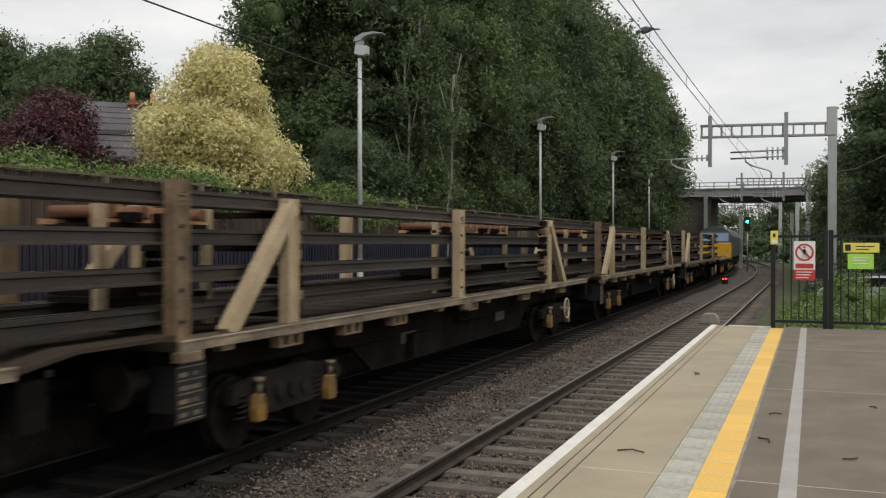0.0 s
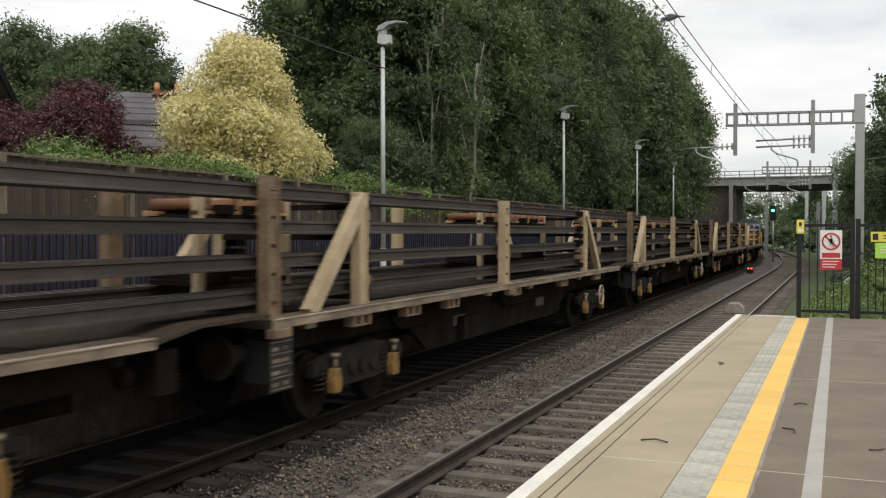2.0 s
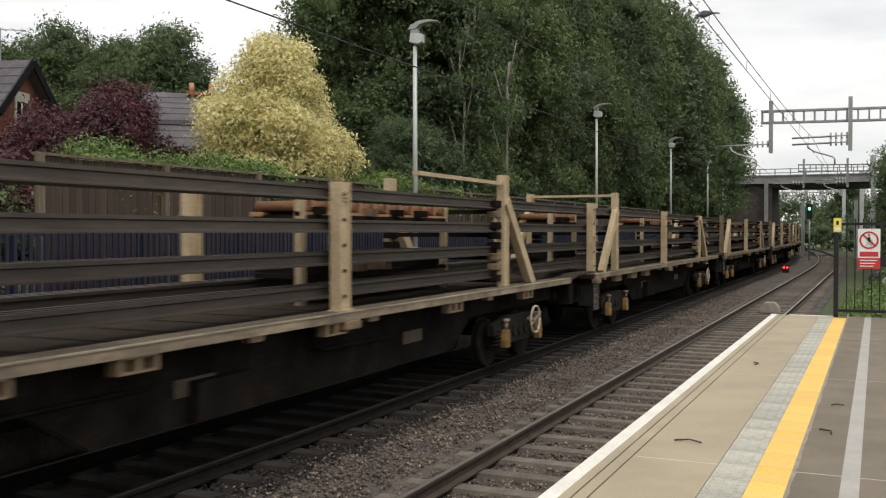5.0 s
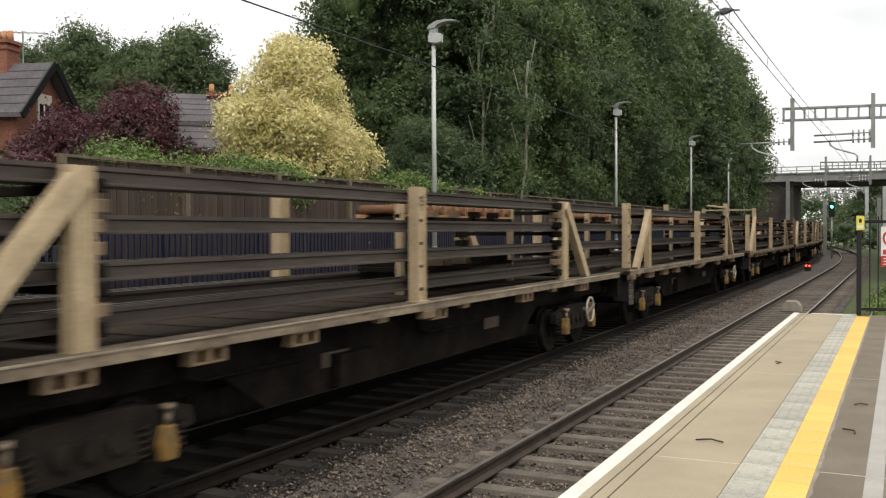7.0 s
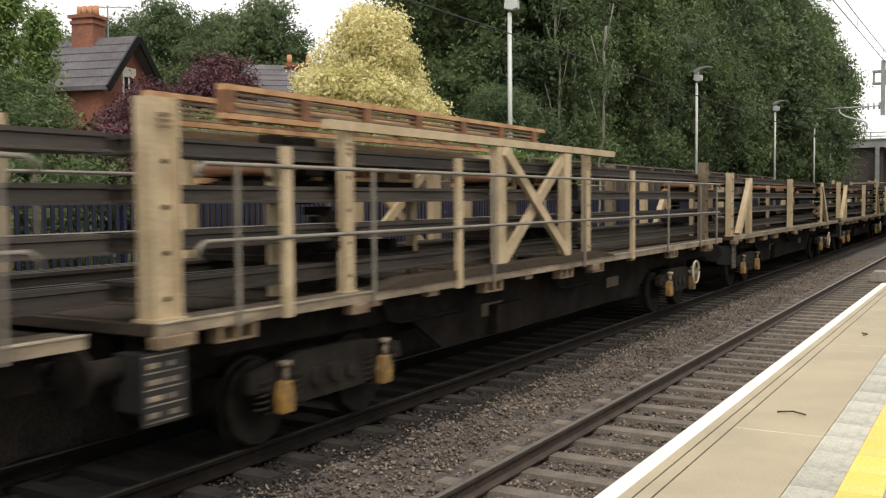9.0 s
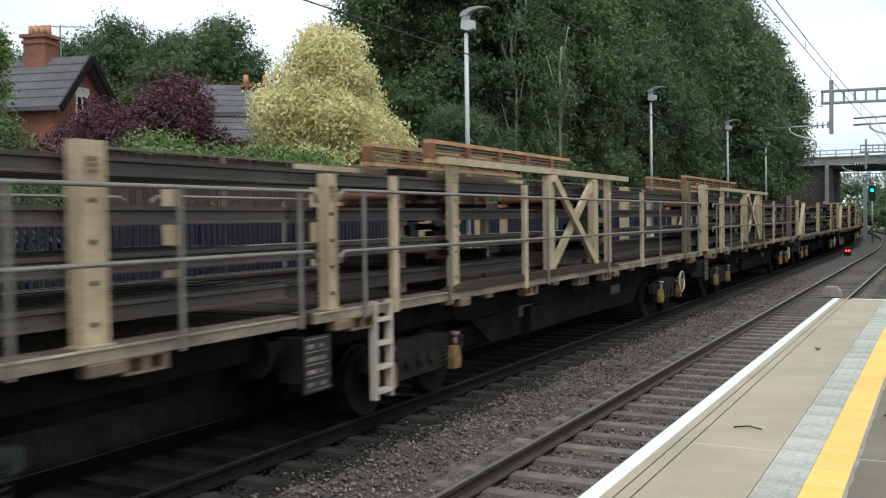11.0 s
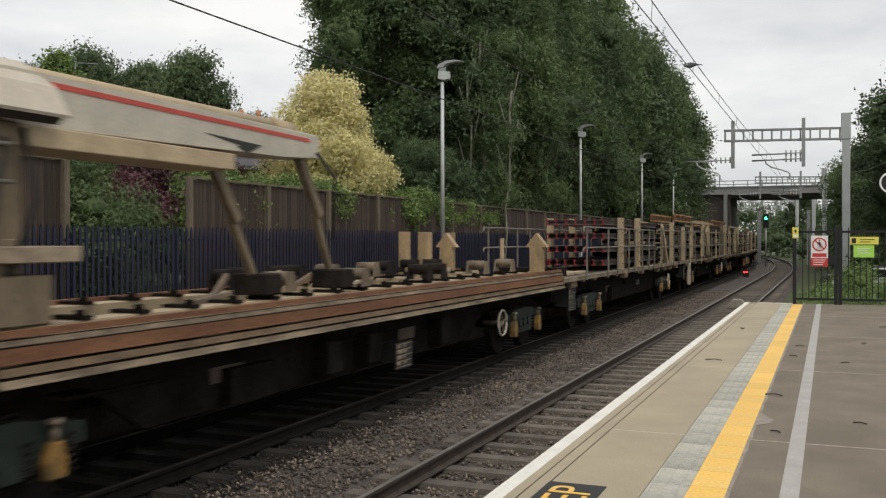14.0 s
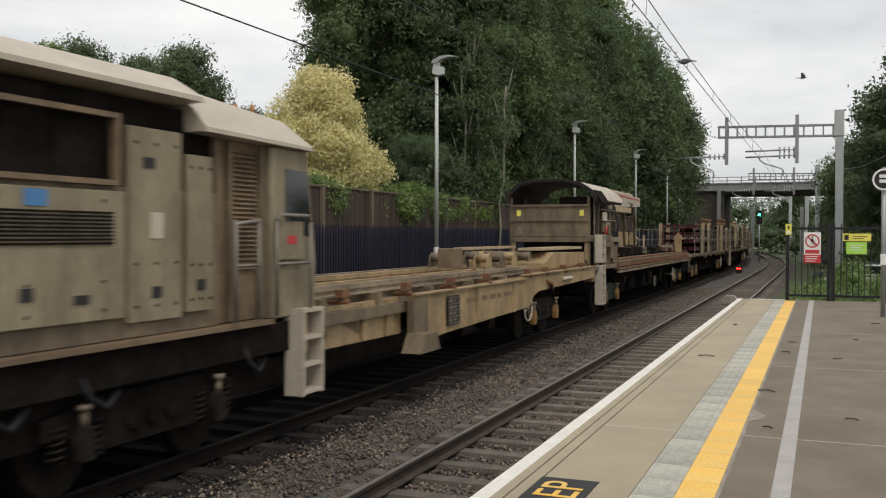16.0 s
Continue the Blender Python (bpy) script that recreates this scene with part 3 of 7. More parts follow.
# ---- overhead line ----
def gantry(y, mast_x, label, reach=6.45, drops=(0.53, 4.45)):
    """A cantilever mast right of the tracks with a boom over both of them; y is its place along the line."""
    g = thing("line_gantry", label, "overhead gantry", "overhead line gantries", pose(bend(y), y, 0, 0, 0, heading(y)))
    b = bmesh.new()
    box(b, mast_x - 0.22, mast_x + 0.22, -0.22, 0.22, -1.3, 7.2)
    mast = part("mast", b, GALV_PALE, g, "pale galvanised steel mast", 0.02)
    b = bmesh.new()
    box(b, mast_x - 0.28, mast_x + 0.24, -0.26, 0.26, 7.2, 8.7)
    part("mast_head", b, GALV_PALE, mast, "", 0.02)
    left, right = mast_x - 0.28 - reach, mast_x - 0.28
    def level(x):
        return 7.98 - 0.12 * (x - left) / reach
    for dz in (-0.62, 0.0):
        b = bmesh.new()
        beam(b, (left, 0, level(left) + dz), (right, 0, level(right) + dz), 0.34, 0.11)
        part("chord", b, GALV, g)
    n = 12
    for i in range(n + 1):
        x = left + 0.06 + i * (reach - 0.12) / n
        b = bmesh.new()
        box(b, x - 0.045, x + 0.045, -0.14, 0.14, level(x) - 0.56, level(x) - 0.06)
        part("batten", b, GALV, g)
    for k, d in enumerate(drops):
        x = left + d
        b = bmesh.new()
        box(b, x - 0.10, x + 0.10, -0.36, -0.18, 5.70, 8.50)
        part("drop_tube", b, GALV, g)
        for z in ((6.20,) if k == 0 else (6.16, 6.50)):
            b = bmesh.new()
            tube(b, [(x - 0.1, -0.27, z), (x - 1.0, -0.27, z - 0.02)], 0.03)
            tube(b, [(x - 1.0, -0.27, z - 0.02), (x - 2.85, -0.27, z - 0.05)], 0.05)
            part("cantilever_tube", b, GALV, g)
            for i in range(4):
                b = bmesh.new()
                rod(b, (x - 0.16 - i * 0.26, -0.27, z - 0.17), (x - 0.16 - i * 0.26, -0.27, z + 0.17), 0.05, 8)
                part("insulator", b, GALV_PALE, g, "pale grey insulator")
        b = bmesh.new()
        tube(b, [(x - 2.1, -0.27, 6.2), (x - 2.05, -0.27, 5.92), (x - 1.75, -0.27, 5.72), (x - 0.85, -0.27, 5.42), (x - 0.74, -0.27, 5.30), (x - 0.74, -0.27, 5.0)], 0.045)
        part("register_arm", b, GALV_PALE, g, "pale bent register arm")
    return g


def wires():
    for x_mid, z, dip, name in ((NEAR_X, 5.80, 0.0, "contact_wire"), (FAR_X, 4.30, 0.0, "contact_wire"), (NEAR_X + 0.02, 6.08, 0.42, "catenary_wire"), (FAR_X, 5.65, 0.55, "catenary_wire")):
        b = bmesh.new()
        pts = []
        for i in range(-3, 44):
            y = i * 5.4
            pts.append((x_mid + bend(y), y, z + dip * (((i % 10) - 5) / 5.0) ** 2))
        tube(b, pts, 0.011, 5)
        solid(name, b, WIRE, "dark overhead electric wire above the tracks", "wire")
    # droppers between the near catenary and its contact wire
    for k in range(7):
        b = bmesh.new()
        y = 14.0 + 6.2 * k
        i = y / 5.4
        rod(b, (NEAR_X, y, 5.80), (NEAR_X + 0.02, y, 6.08 + 0.42 * (((i % 10) - 5) / 5.0) ** 2), 0.006, 4)
        solid("dropper_wire", b, WIRE, "thin dropper joining the two overhead wires", "wire", group="dropper wires")
    # slack stay from the first mast to the trees
    b = bmesh.new()
    tube(b, [(2.95, 54, 5.3), (3.8, 53, 5.35), (4.8, 52, 5.75), (6.2, 50.5, 6.5)], 0.022, 5)
    solid("mast_stay", b, GALV, "slack grey stay wire beside the mast", "wire")


def road_bridge():
    y = 104.0
    br = thing("road_bridge", "grey steel road bridge with a railed parapet across the tracks", "bridge", at=pose(0, y, 0))
    b = bmesh.new()
    box(b, -26, 9, 0, 9, 6.5, 7.3)
    box(b, -26, 9, -0.1, 0.0, 7.22, 7.34)
    box(b, -26, 9, -0.1, 0.0, 6.46, 6.56)
    deck = part("deck", b, BRIDGE_GREY, br, "pale grey steel edge girder")
    for i in range(26):
        b = bmesh.new()
        x = -25.5 + i * 1.35
        beam(b, (x, -0.04, 6.58), (x + 0.45, -0.04, 7.2), 0.08, 0.07)
        part("stiffener", b, GALV, deck)
    for z in (7.56, 7.95):
        b = bmesh.new()
        box(b, -26, 9, 0.05, 0.15, z - 0.045, z + 0.045)
        part("parapet_rail", b, GALV_PALE, br, "pale grey parapet rail")
    for i in range(24):
        b = bmesh.new()
        box(b, -26 + i * 1.5, -25.9 + i * 1.5, 0.02, 0.12, 7.3, 8.0)
        part("parapet_post", b, GALV, br)
    for x0, x1, m in ((-26, -8.3, BRICK_PALE), (3.4, 9, BRICK_PALE)):
        b = bmesh.new()
        box(b, x0, x1, 0.3, 8.7, -1.3, 6.5)
        part("abutment", b, m, br, "dark brick abutment")
    b = bmesh.new()
    box(b, -8.3, 3.4, 0.3, 8.7, 6.1, 6.5)
    part("beam", b, BRICK_PALE, br, "dark bridge beam")
    for x in (-8.75, -5.2, -0.2):
        b = bmesh.new()
        box(b, x - 0.18, x + 0.18, -0.6, -0.24, -1.3, 6.46 if x < -8 else 4.6)
        part("pier_post", b, GALV, br, "grey steel post")


def signals():
    s = thing("colour_light_signal", "black signal head showing green beyond the platform", "railway signal", at=pose(-3.0 + bend(90), 90, 0))
    b = bmesh.new()
    rod(b, (0, 0, -1.2), (0, 0, 3.0), 0.07, 8)
    part("post", b, GALV, s)
    b = bmesh.new()
    box(b, -0.25, 0.25, -0.12, 0.12, 2.6, 3.9)
    part("head", b, BLACK_STEEL, s, "black backboard")
    b = bmesh.new()
    rod(b, (0, -0.13, 3.5), (0, -0.19, 3.5), 0.12, 12)
    part("green_aspect", b, GREEN_LAMP, s, "lit green lens")
    s = thing("ground_signal", "small ground signal showing red between the tracks", "railway signal", at=pose(-3.45 + bend(63), 63, -1.1))
    b = bmesh.new()
    box(b, -0.2, 0.2, -0.1, 0.1, 0, 0.55)
    part("case", b, BLACK_STEEL, s, "black case", 0.02)
    for x in (-0.09, 0.09):
        b = bmesh.new()
        rod(b, (x, -0.11, 0.35), (x, -0.15, 0.35), 0.055, 10)
        part("red_lens", b, RED_LAMP, s, "lit red lens")
    t = thing("track_box", "pale concrete box beside the rail", "track equipment", at=pose(-1.35, 31.92, -1.09))
    b = bmesh.new()
    prism(b, [(-0.3, 0), (0.3, 0), (0.28, 0.2), (0.14, 0.34), (-0.16, 0.34), (-0.28, 0.2)], -0.25, 0.25)
    part("case", b, MORTAR, t, "", 0.02)


# ---- gate and signs at the platform's end ----
def platform_gate():
    y = 18.2
    f = thing("platform_gate", "black steel bar gate and fence at the platform end", "gate", at=pose(0, y, 0))
    for x in (1.09, 1.97, 2.06, 3.5, 5.0):
        b = bmesh.new()
        box(b, x - 0.04, x + 0.04, -0.04, 0.04, 0, 1.76)
        part("post", b, BLACK_STEEL, f, "", 0.006)
    for x0, x1 in ((1.13, 1.93), (2.10, 3.46), (3.54, 4.96)):
        for z in (0.09, 1.62):
            b = bmesh.new()
            box(b, x0, x1, -0.02, 0.02, z, z + 0.05)
            part("rail", b, BLACK_STEEL, f)
        n = int((x1 - x0) / 0.115)
        for i in range(1, n):
            b = bmesh.new()
            x = x0 + i * (x1 - x0) / n
            rod(b, (x, 0, 0.14), (x, 0, 1.74), 0.010, 6)
            part("bar", b, BLACK_STEEL, f)
    b = bmesh.new()
    box(b, 1.80, 1.96, -0.06, -0.04, 0.9, 1.1)
    part("latch", b, BLACK_STEEL, f, "black latch plate")

    def sign(name, label, x, z0, w, h, material, cat="sign"):
        s = thing(name, label, cat, at=pose(x, y - 0.05, z0))
        b = bmesh.new()
        box(b, 0, w, -0.006, 0, 0, h)
        part("plate", b, material, s)
        return s

    def bar(s, x0, x1, z0, z1, material, label="", out=0.0):
        b = bmesh.new()
        box(b, x0, x1, -0.011 - out, -0.0065 - out, z0, z1)
        return part("bar", b, material, s, label)

    s = sign("prohibition_sign", "white and red no-entry-on-foot sign on the gate", 1.44, 0.86, 0.36, 0.70, WHITE_SIGN)
    bar(s, 0.0, 0.36, 0.0, 0.19, RED_SIGN, "red lower panel")
    for k in range(3):
        bar(s, 0.04, 0.31 - 0.03 * k, 0.14 - 0.05 * k, 0.155 - 0.05 * k, WHITE_SIGN, "", 0.005)
    bar(s, 0.03, 0.33, 0.215, 0.30, RED_SIGN, "red text panel")
    b = bmesh.new()
    n, cx, cz = 28, 0.18, 0.50
    for i in range(n):
        a0, a1 = i * math.tau / n, (i + 1) * math.tau / n
        vs = [b.verts.new((cx + r * math.cos(a), -0.012, cz + r * math.sin(a))) for r, a in ((0.125, a0), (0.155, a0), (0.155, a1), (0.125, a1))]
        b.faces.new(vs)
    vs = [b.verts.new(p) for p in ((cx - 0.105, -0.012, cz + 0.085), (cx - 0.085, -0.012, cz + 0.105), (cx + 0.105, -0.012, cz - 0.085), (cx + 0.085, -0.012, cz - 0.105))]
    b.faces.new(vs)
    part("red_ring", b, RED_SIGN, s, "red ring and slash")
    b = bmesh.new()
    for x0, z0, x1, z1, w in ((0.0, 0.055, 0.0, -0.02, 0.045), (0.0, -0.02, 0.045, -0.1, 0.025), (0.0, -0.02, -0.045, -0.1, 0.025), (0.0, 0.04, 0.055, -0.01, 0.02), (0.0, 0.04, -0.05, 0.0, 0.02), (0, 0.075, 0, 0.105, 0.03)):
        beam(b, (cx + x0, -0.010, cz + z0), (cx + x1, -0.010, cz + z1), w, 0.004)
    part("black_symbol", b, BLACK_INK, s, "plain black pictogram")
    s = sign("warning_sign", "small yellow warning sign on the gate post", 1.045, 1.50, 0.13, 0.25, YELLOW_SIGN)
    bar(s, 0.02, 0.11, 0.03, 0.085, WHITE_SIGN)
    bar(s, 0.045, 0.085, 0.13, 0.2, BLACK_INK)
    s = sign("notice_sign", "yellow and lime green notice on the fence", 2.26, 1.36, 0.58, 0.17, YELLOW_SIGN)
    bar(s, 0.03, 0.12, 0.03, 0.14, BLACK_INK)
    for k in range(2):
        bar(s, 0.2, 0.5 - 0.08 * k, 0.1 - 0.05 * k, 0.115 - 0.05 * k, BLACK_INK)
    s2 = sign("lower_notice", "lime green notice below the yellow one", 2.33, 1.07, 0.42, 0.27, GREEN_SIGN)
    for k in range(3):
        bar(s2, 0.08, 0.34 - 0.05 * (k % 2), 0.19 - 0.05 * k, 0.205 - 0.05 * k, WHITE_SIGN)


def stop_marker():
    s = thing("car_stop_marker", "round black and white marker on a grey pole", "railway sign", at=pose(2.86, 14.0, 0))
    b = bmesh.new()
    rod(b, (0, 0, 0), (0, 0, 2.72), 0.04, 10)
    part("pole", b, GALV, s)
    b = bmesh.new()
    rod(b, (0, -0.05, 2.5), (0, -0.07, 2.5), 0.2, 24)
    part("disc", b, BLACK_INK, s, "black round plate")
    b = bmesh.new()
    n = 24
    for i in range(n):
        a0, a1 = i * math.tau / n, (i + 1) * math.tau / n
        b.faces.new([b.verts.new((r * math.cos(a), -0.074, 2.5 + r * math.sin(a))) for r, a in ((0.165, a0), (0.198, a0), (0.198, a1), (0.165, a1))])
    part("rim", b, WHITE_SIGN, s, "white rim")
    for z, h in ((2.56, 0.03), (2.47, 0.03)):
        b = bmesh.new()
        box(b, -0.08, 0.08, -0.078, -0.071, z - h, z + h)
        part("bar", b, WHITE_SIGN, s, "white mark")
    b = bmesh.new()
    box(b, -0.05, 0.05, -0.07, -0.045, 0.95, 1.15)
    part("small_plate", b, WHITE_SIGN, s, "small white plate")


# ---- trees and bushes ----
CORE = [(0, 0, 1), (0.894, 0, 0.447), (0.276, 0.851, 0.447), (-0.724, 0.526, 0.447), (-0.724, -0.526, 0.447), (0.276, -0.851, 0.447),
        (0.724, 0.526, -0.447), (-0.276, 0.851, -0.447), (-0.894, 0, -0.447), (-0.276, -0.851, -0.447), (0.724, -0.526, -0.447), (0, 0, -1)]
CORE_FACES = [(0, 1, 2), (0, 2, 3), (0, 3, 4), (0, 4, 5), (0, 5, 1), (1, 6, 2), (2, 7, 3), (3, 8, 4), (4, 9, 5), (5, 10, 1),
              (6, 7, 2), (7, 8, 3), (8, 9, 4), (9, 10, 5), (10, 6, 1), (11, 7, 6), (11, 8, 7), (11, 9, 8), (11, 10, 9), (11, 6, 10)]


def leaf_mesh(name, centres, radii, total, size, rng, material, core=0.52):
    """A crown of small three-cornered leaves in tufts over the lobes; hidden ragged cores, added inside, block light
    and view through them.
    """
    c, r = np.asarray(centres, float), np.asarray(radii, float)
    area = (r[:, 0] * r[:, 1] * r[:, 2]) ** (2 / 3)
    k = 8
    which = rng.choice(len(c), size=max(1, total // k), p=area / area.sum())
    d = rng.normal(size=(len(which), 3)) + np.array([0, 0, 0.25])
    d /= np.linalg.norm(d, axis=1)[:, None]
    rad = np.where(rng.random(len(which)) < 0.12, rng.uniform(1.0, 1.25, len(which)), rng.uniform(0.74, 1.04, len(which)))
    tuft = c[which] + d * rad[:, None] * r[which]
    spread_by = size * rng.uniform(0.8, 2.6, (len(which), 1, 1))
    p = (tuft[:, None] + rng.normal(0, 1, (len(which), k, 3)) * spread_by).reshape(-1, 3)
    nrm = rng.normal(0, 0.75, p.shape) + np.repeat(d, k, 0) * 0.9 + np.array([0, 0, 0.45])
    nrm /= np.linalg.norm(nrm, axis=1)[:, None]
    t = np.cross(nrm, rng.normal(size=p.shape))
    t /= np.linalg.norm(t, axis=1)[:, None] + 1e-9
    b = np.cross(nrm, t)
    q = size * rng.uniform(0.6, 1.35, len(p))[:, None]
    leaves = np.stack([p - t * q * 0.8 - b * q * 0.45, p - t * q * 0.8 + b * q * 0.45, p + t * q], 1).reshape(-1, 3)
    base, cf = np.array(CORE), np.array(CORE_FACES)
    inner = (c[:, None] + base[None] * r[:, None] * core * rng.uniform(0.75, 1.2, (len(c), 12, 1))).reshape(-1, 3)
    co = np.concatenate([leaves, inner]).astype(np.float32)
    idx = np.concatenate([np.arange(len(leaves)), (len(leaves) + np.arange(len(c))[:, None, None] * 12 + cf[None]).ravel()]).astype(np.int32)
    me = bpy.data.meshes.new(name)
    me.vertices.add(len(co))
    me.vertices.foreach_set("co", co.ravel())
    me.loops.add(len(idx))
    me.loops.foreach_set("vertex_index", idx)
    me.polygons.add(len(idx) // 3)
    me.polygons.foreach_set("loop_start", np.arange(0, len(idx), 3, dtype=np.int32))
    me.update(calc_edges=True)
    me.materials.append(material)
    return me


def branch(bm, a, d, length, r, rng, depth):
    """A bent, tapering limb and its side limbs."""
    p = Vector(a)
    d = Vector(d).normalized()
    tips, n = [], 4
    for i in range(n):
        q = p + d * (length / n)
        rod(bm, p, q, r * (1 - 0.2 * i), 6, r * (0.8 - 0.2 * i))
        if depth and i > 0:
            for _ in range(2):
                side = Vector((rng.normal(), rng.normal(), 0.35 + 0.3 * rng.random())).normalized()
                tips += branch(bm, q, (side + d * 0.5), length * rng.uniform(0.42, 0.62), r * 0.42, rng, depth - 1)
        p = q
        d = (d + Vector(rng.normal(0, 0.10, 3))).normalized()
    return tips + [p]


def tree_master(name, label, leaf, height, radius, base, seed, lobes=26, total=40000, size=0.15, squash=1.0, category="tree", trunk_r=0.22, group="", lobe=0.36, cone=0.0):
    rng = np.random.default_rng(seed)
    tree = thing(name, label, category, group)
    bm = bmesh.new()
    stem = min(height * (0.4 if cone else 0.53), radius * 1.6)
    tips = branch(bm, (0, 0, -0.3), (0.03, 0.02, 1), stem, trunk_r, rng, 2)
    part("trunk", bm, BARK, tree, "brown tapering trunk and limbs")
    centres, radii = [], []
    mid = (base + height) / 2
    half = (height - base) / 2
    for i in range(lobes):
        u = rng.uniform(-1, 1)
        a = rng.uniform(0, math.tau)
        ring = math.sqrt(max(0.05, 1 - abs(u) ** 2.4))
        rr = radius * ring * rng.uniform(0.45, 0.85) * (1 - cone * (u + 1) / 2)
        centres.append((rr * math.cos(a), rr * math.sin(a), mid + u * half * 0.88))
        s = radius * lobe * rng.uniform(0.7, 1.35) * (1 - 0.5 * cone * (u + 1) / 2)
        radii.append((s, s, s * rng.uniform(0.7, 1.05) * squash))
    ob = new("crown", leaf_mesh("crown", centres, radii, total, size, rng, LEAF[leaf]))
    ob.parent = tree
    return tree


def hedge(name, label, leaf, boxes, total, size, seed, category="bush"):
    """A rambling mass of leaves in lobes along the given stretches."""
    rng = np.random.default_rng(seed)
    centres, radii = [], []
    for x0, x1, y0, y1, z0, z1, n, r in boxes:
        for _ in range(n):
            centres.append((rng.uniform(x0, x1), rng.uniform(y0, y1), rng.uniform(z0, z1)))
            s = r * rng.uniform(0.6, 1.4)
            radii.append((s, s * 1.2, s * 0.8))
    ob = new(name, leaf_mesh(name, centres, radii, total, size, rng, LEAF[leaf]))
    return tagged(ob, label, category, kind="stuff")


def spread(master, spots, seed):
    """Stand the tree at each spot (x, y, z, scale)."""
    rng = random.Random(seed)
    for i, (x, y, z, s) in enumerate(spots):
        m = pose(x, y, z, 0, 0, rng.uniform(0, 360))
        t = copy_thing(master, m) if i else master
        if not i:
            t.matrix_basis = m
        t.scale = (s, s, s * rng.uniform(0.94, 1.06))


def woodland():
    g = "trees behind the opposite platform"
    a = tree_master("broadleaf_tree", "tall dark green broadleaf tree behind the fence", "dark", 17.0, 4.7, 1.6, 11, 120, 105000, 0.10, group=g, lobe=0.22)
    b = tree_master("broadleaf_tree", "tall slender green tree behind the fence", "mid", 18.0, 3.8, 1.6, 12, 110, 90000, 0.10, 1.2, group=g, trunk_r=0.16, lobe=0.23)
    c = tree_master("broadleaf_tree", "spreading dark green tree behind the fence", "dark", 15.5, 5.0, 1.2, 13, 120, 100000, 0.105, group=g, lobe=0.21)
    spread(a, [(-14.3, 33.2, 0, 0.95), (-14.2, 41.5, 0, 1.0), (-13.5, 52, 0, 1.02)], 1)
    spread(b, [(-12.9, 37.0, 0, 0.9), (-16.4, 31.6, 0, 0.9), (-13.2, 46.5, 0, 1.0)], 2)
    spread(c, [(-17.4, 40.0, 0, 0.95), (-12.6, 28.4, 0, 0.34)], 3)
    slim = thing("slender_birch", "slender pale-stemmed tree at the edge of the wood", "tree", g)
    rng = np.random.default_rng(51)
    bm = bmesh.new()
    for dx, dy, top in ((0.0, 0.0, 9.6), (0.25, 0.5, 8.2), (-0.9, 0.3, 7.4)):
        pts = [(dx + 0.05 * i * (1 if dx >= 0 else -1) + rng.normal(0, 0.05), dy, top * i / 8) for i in range(9)]
        tube(bm, pts, 0.045, 6)
        for i in (4, 5, 6, 7):
            p = Vector(pts[i])
            tube(bm, [p, p + Vector((0.25 * (-1) ** i, 0.1, 0.7)), p + Vector((0.5 * (-1) ** i, 0.15, 1.6))], 0.018, 5)
    part("trunk", bm, PALE_BARK, slim, "pale grey-green thin stems")
    spots = [(rng.normal(0, 0.7), rng.normal(0, 0.4), rng.uniform(3.0, 9.8)) for _ in range(34)]
    crown = new("crown", leaf_mesh("crown", spots, [(0.5, 0.5, 0.42)] * len(spots), 9000, 0.075, rng, LEAF["mid"], core=0.05))
    crown.parent = slim
    spread(slim, [(-10.85, 31.0, 0, 1.0), (-11.2, 38.5, 0, 1.05)], 9)
    d = tree_master("tall_tree", "tall dark green tree in the wood behind", "dark", 17.5, 4.8, 1.5, 15, 90, 36000, 0.17, group="trees further along the line", lobe=0.25)
    e = tree_master("tall_tree", "tall mid-green tree in the wood behind", "mid", 18.0, 4.0, 1.5, 16, 90, 32000, 0.165, 1.15, group="trees further along the line", lobe=0.25)
    spread(d, [(-13.4, 67, 0, 1.05), (-13.0, 82, 0, 1.05), (-26, 58, 0, 1.0), (-21, 48, 0, 1.0), (-19, 60, 0, 0.95), (-23, 90, 0, 1.0)], 7)
    spread(e, [(-13.0, 59, 0, 1.0), (-12.8, 75, 0, 1.0), (-13.0, 93, 0, 0.98), (-21, 54, 0, 1.0), (-20, 73, 0, 0.95), (-23, 112, 0, 1.0)], 8)
    hedge("undergrowth", "dark shrubs under the trees behind the timber fence", "dark", [(-14.5, -11.6, 22, 70, 0.4, 3.6, 90, 1.05)], 90000, 0.10, 20)
    g2 = "trees beyond the platform end"
    f = tree_master("roadside_tree", "dark green tree beyond the platform end", "dark", 15.0, 4.6, 1.2, 14, 90, 32000, 0.16, group=g2, lobe=0.25)
    spread(f, [(8.2, 60, -1.25, 1.1), (7.4, 74, -1.25, 0.95), (11.0, 50, -1.25, 1.0), (6.0, 92, -1.25, 0.66), (3.5, 128, -1.25, 0.62), (13, 90, -1.25, 1.0), (-2, 150, -1.25, 0.7), (-30, 135, 0, 1.0), (-22, 150, 0, 0.9)], 4)
    hedge("trackside_bushes", "green bushes along the line beyond the gate", "mid", [(5.6, 9, 26, 62, -0.6, 2.6, 46, 1.0), (3.2, 7.0, 60, 74, -0.4, 5.4, 60, 1.1), (2.4, 8.5, 76, 100, -0.5, 8.0, 120, 1.25), (6.5, 12, 40, 60, 1, 5.0, 40, 1.3), (3.2, 6, 50, 58, -0.8, 1.4, 22, 0.8)], 120000, 0.12, 21)
    hedge("far_wood", "dark wood closing the view beyond the bridge", "dark", [(-45, 25, 118, 175, -1, 5.5, 150, 2.6)], 50000, 0.3, 27, "wood")
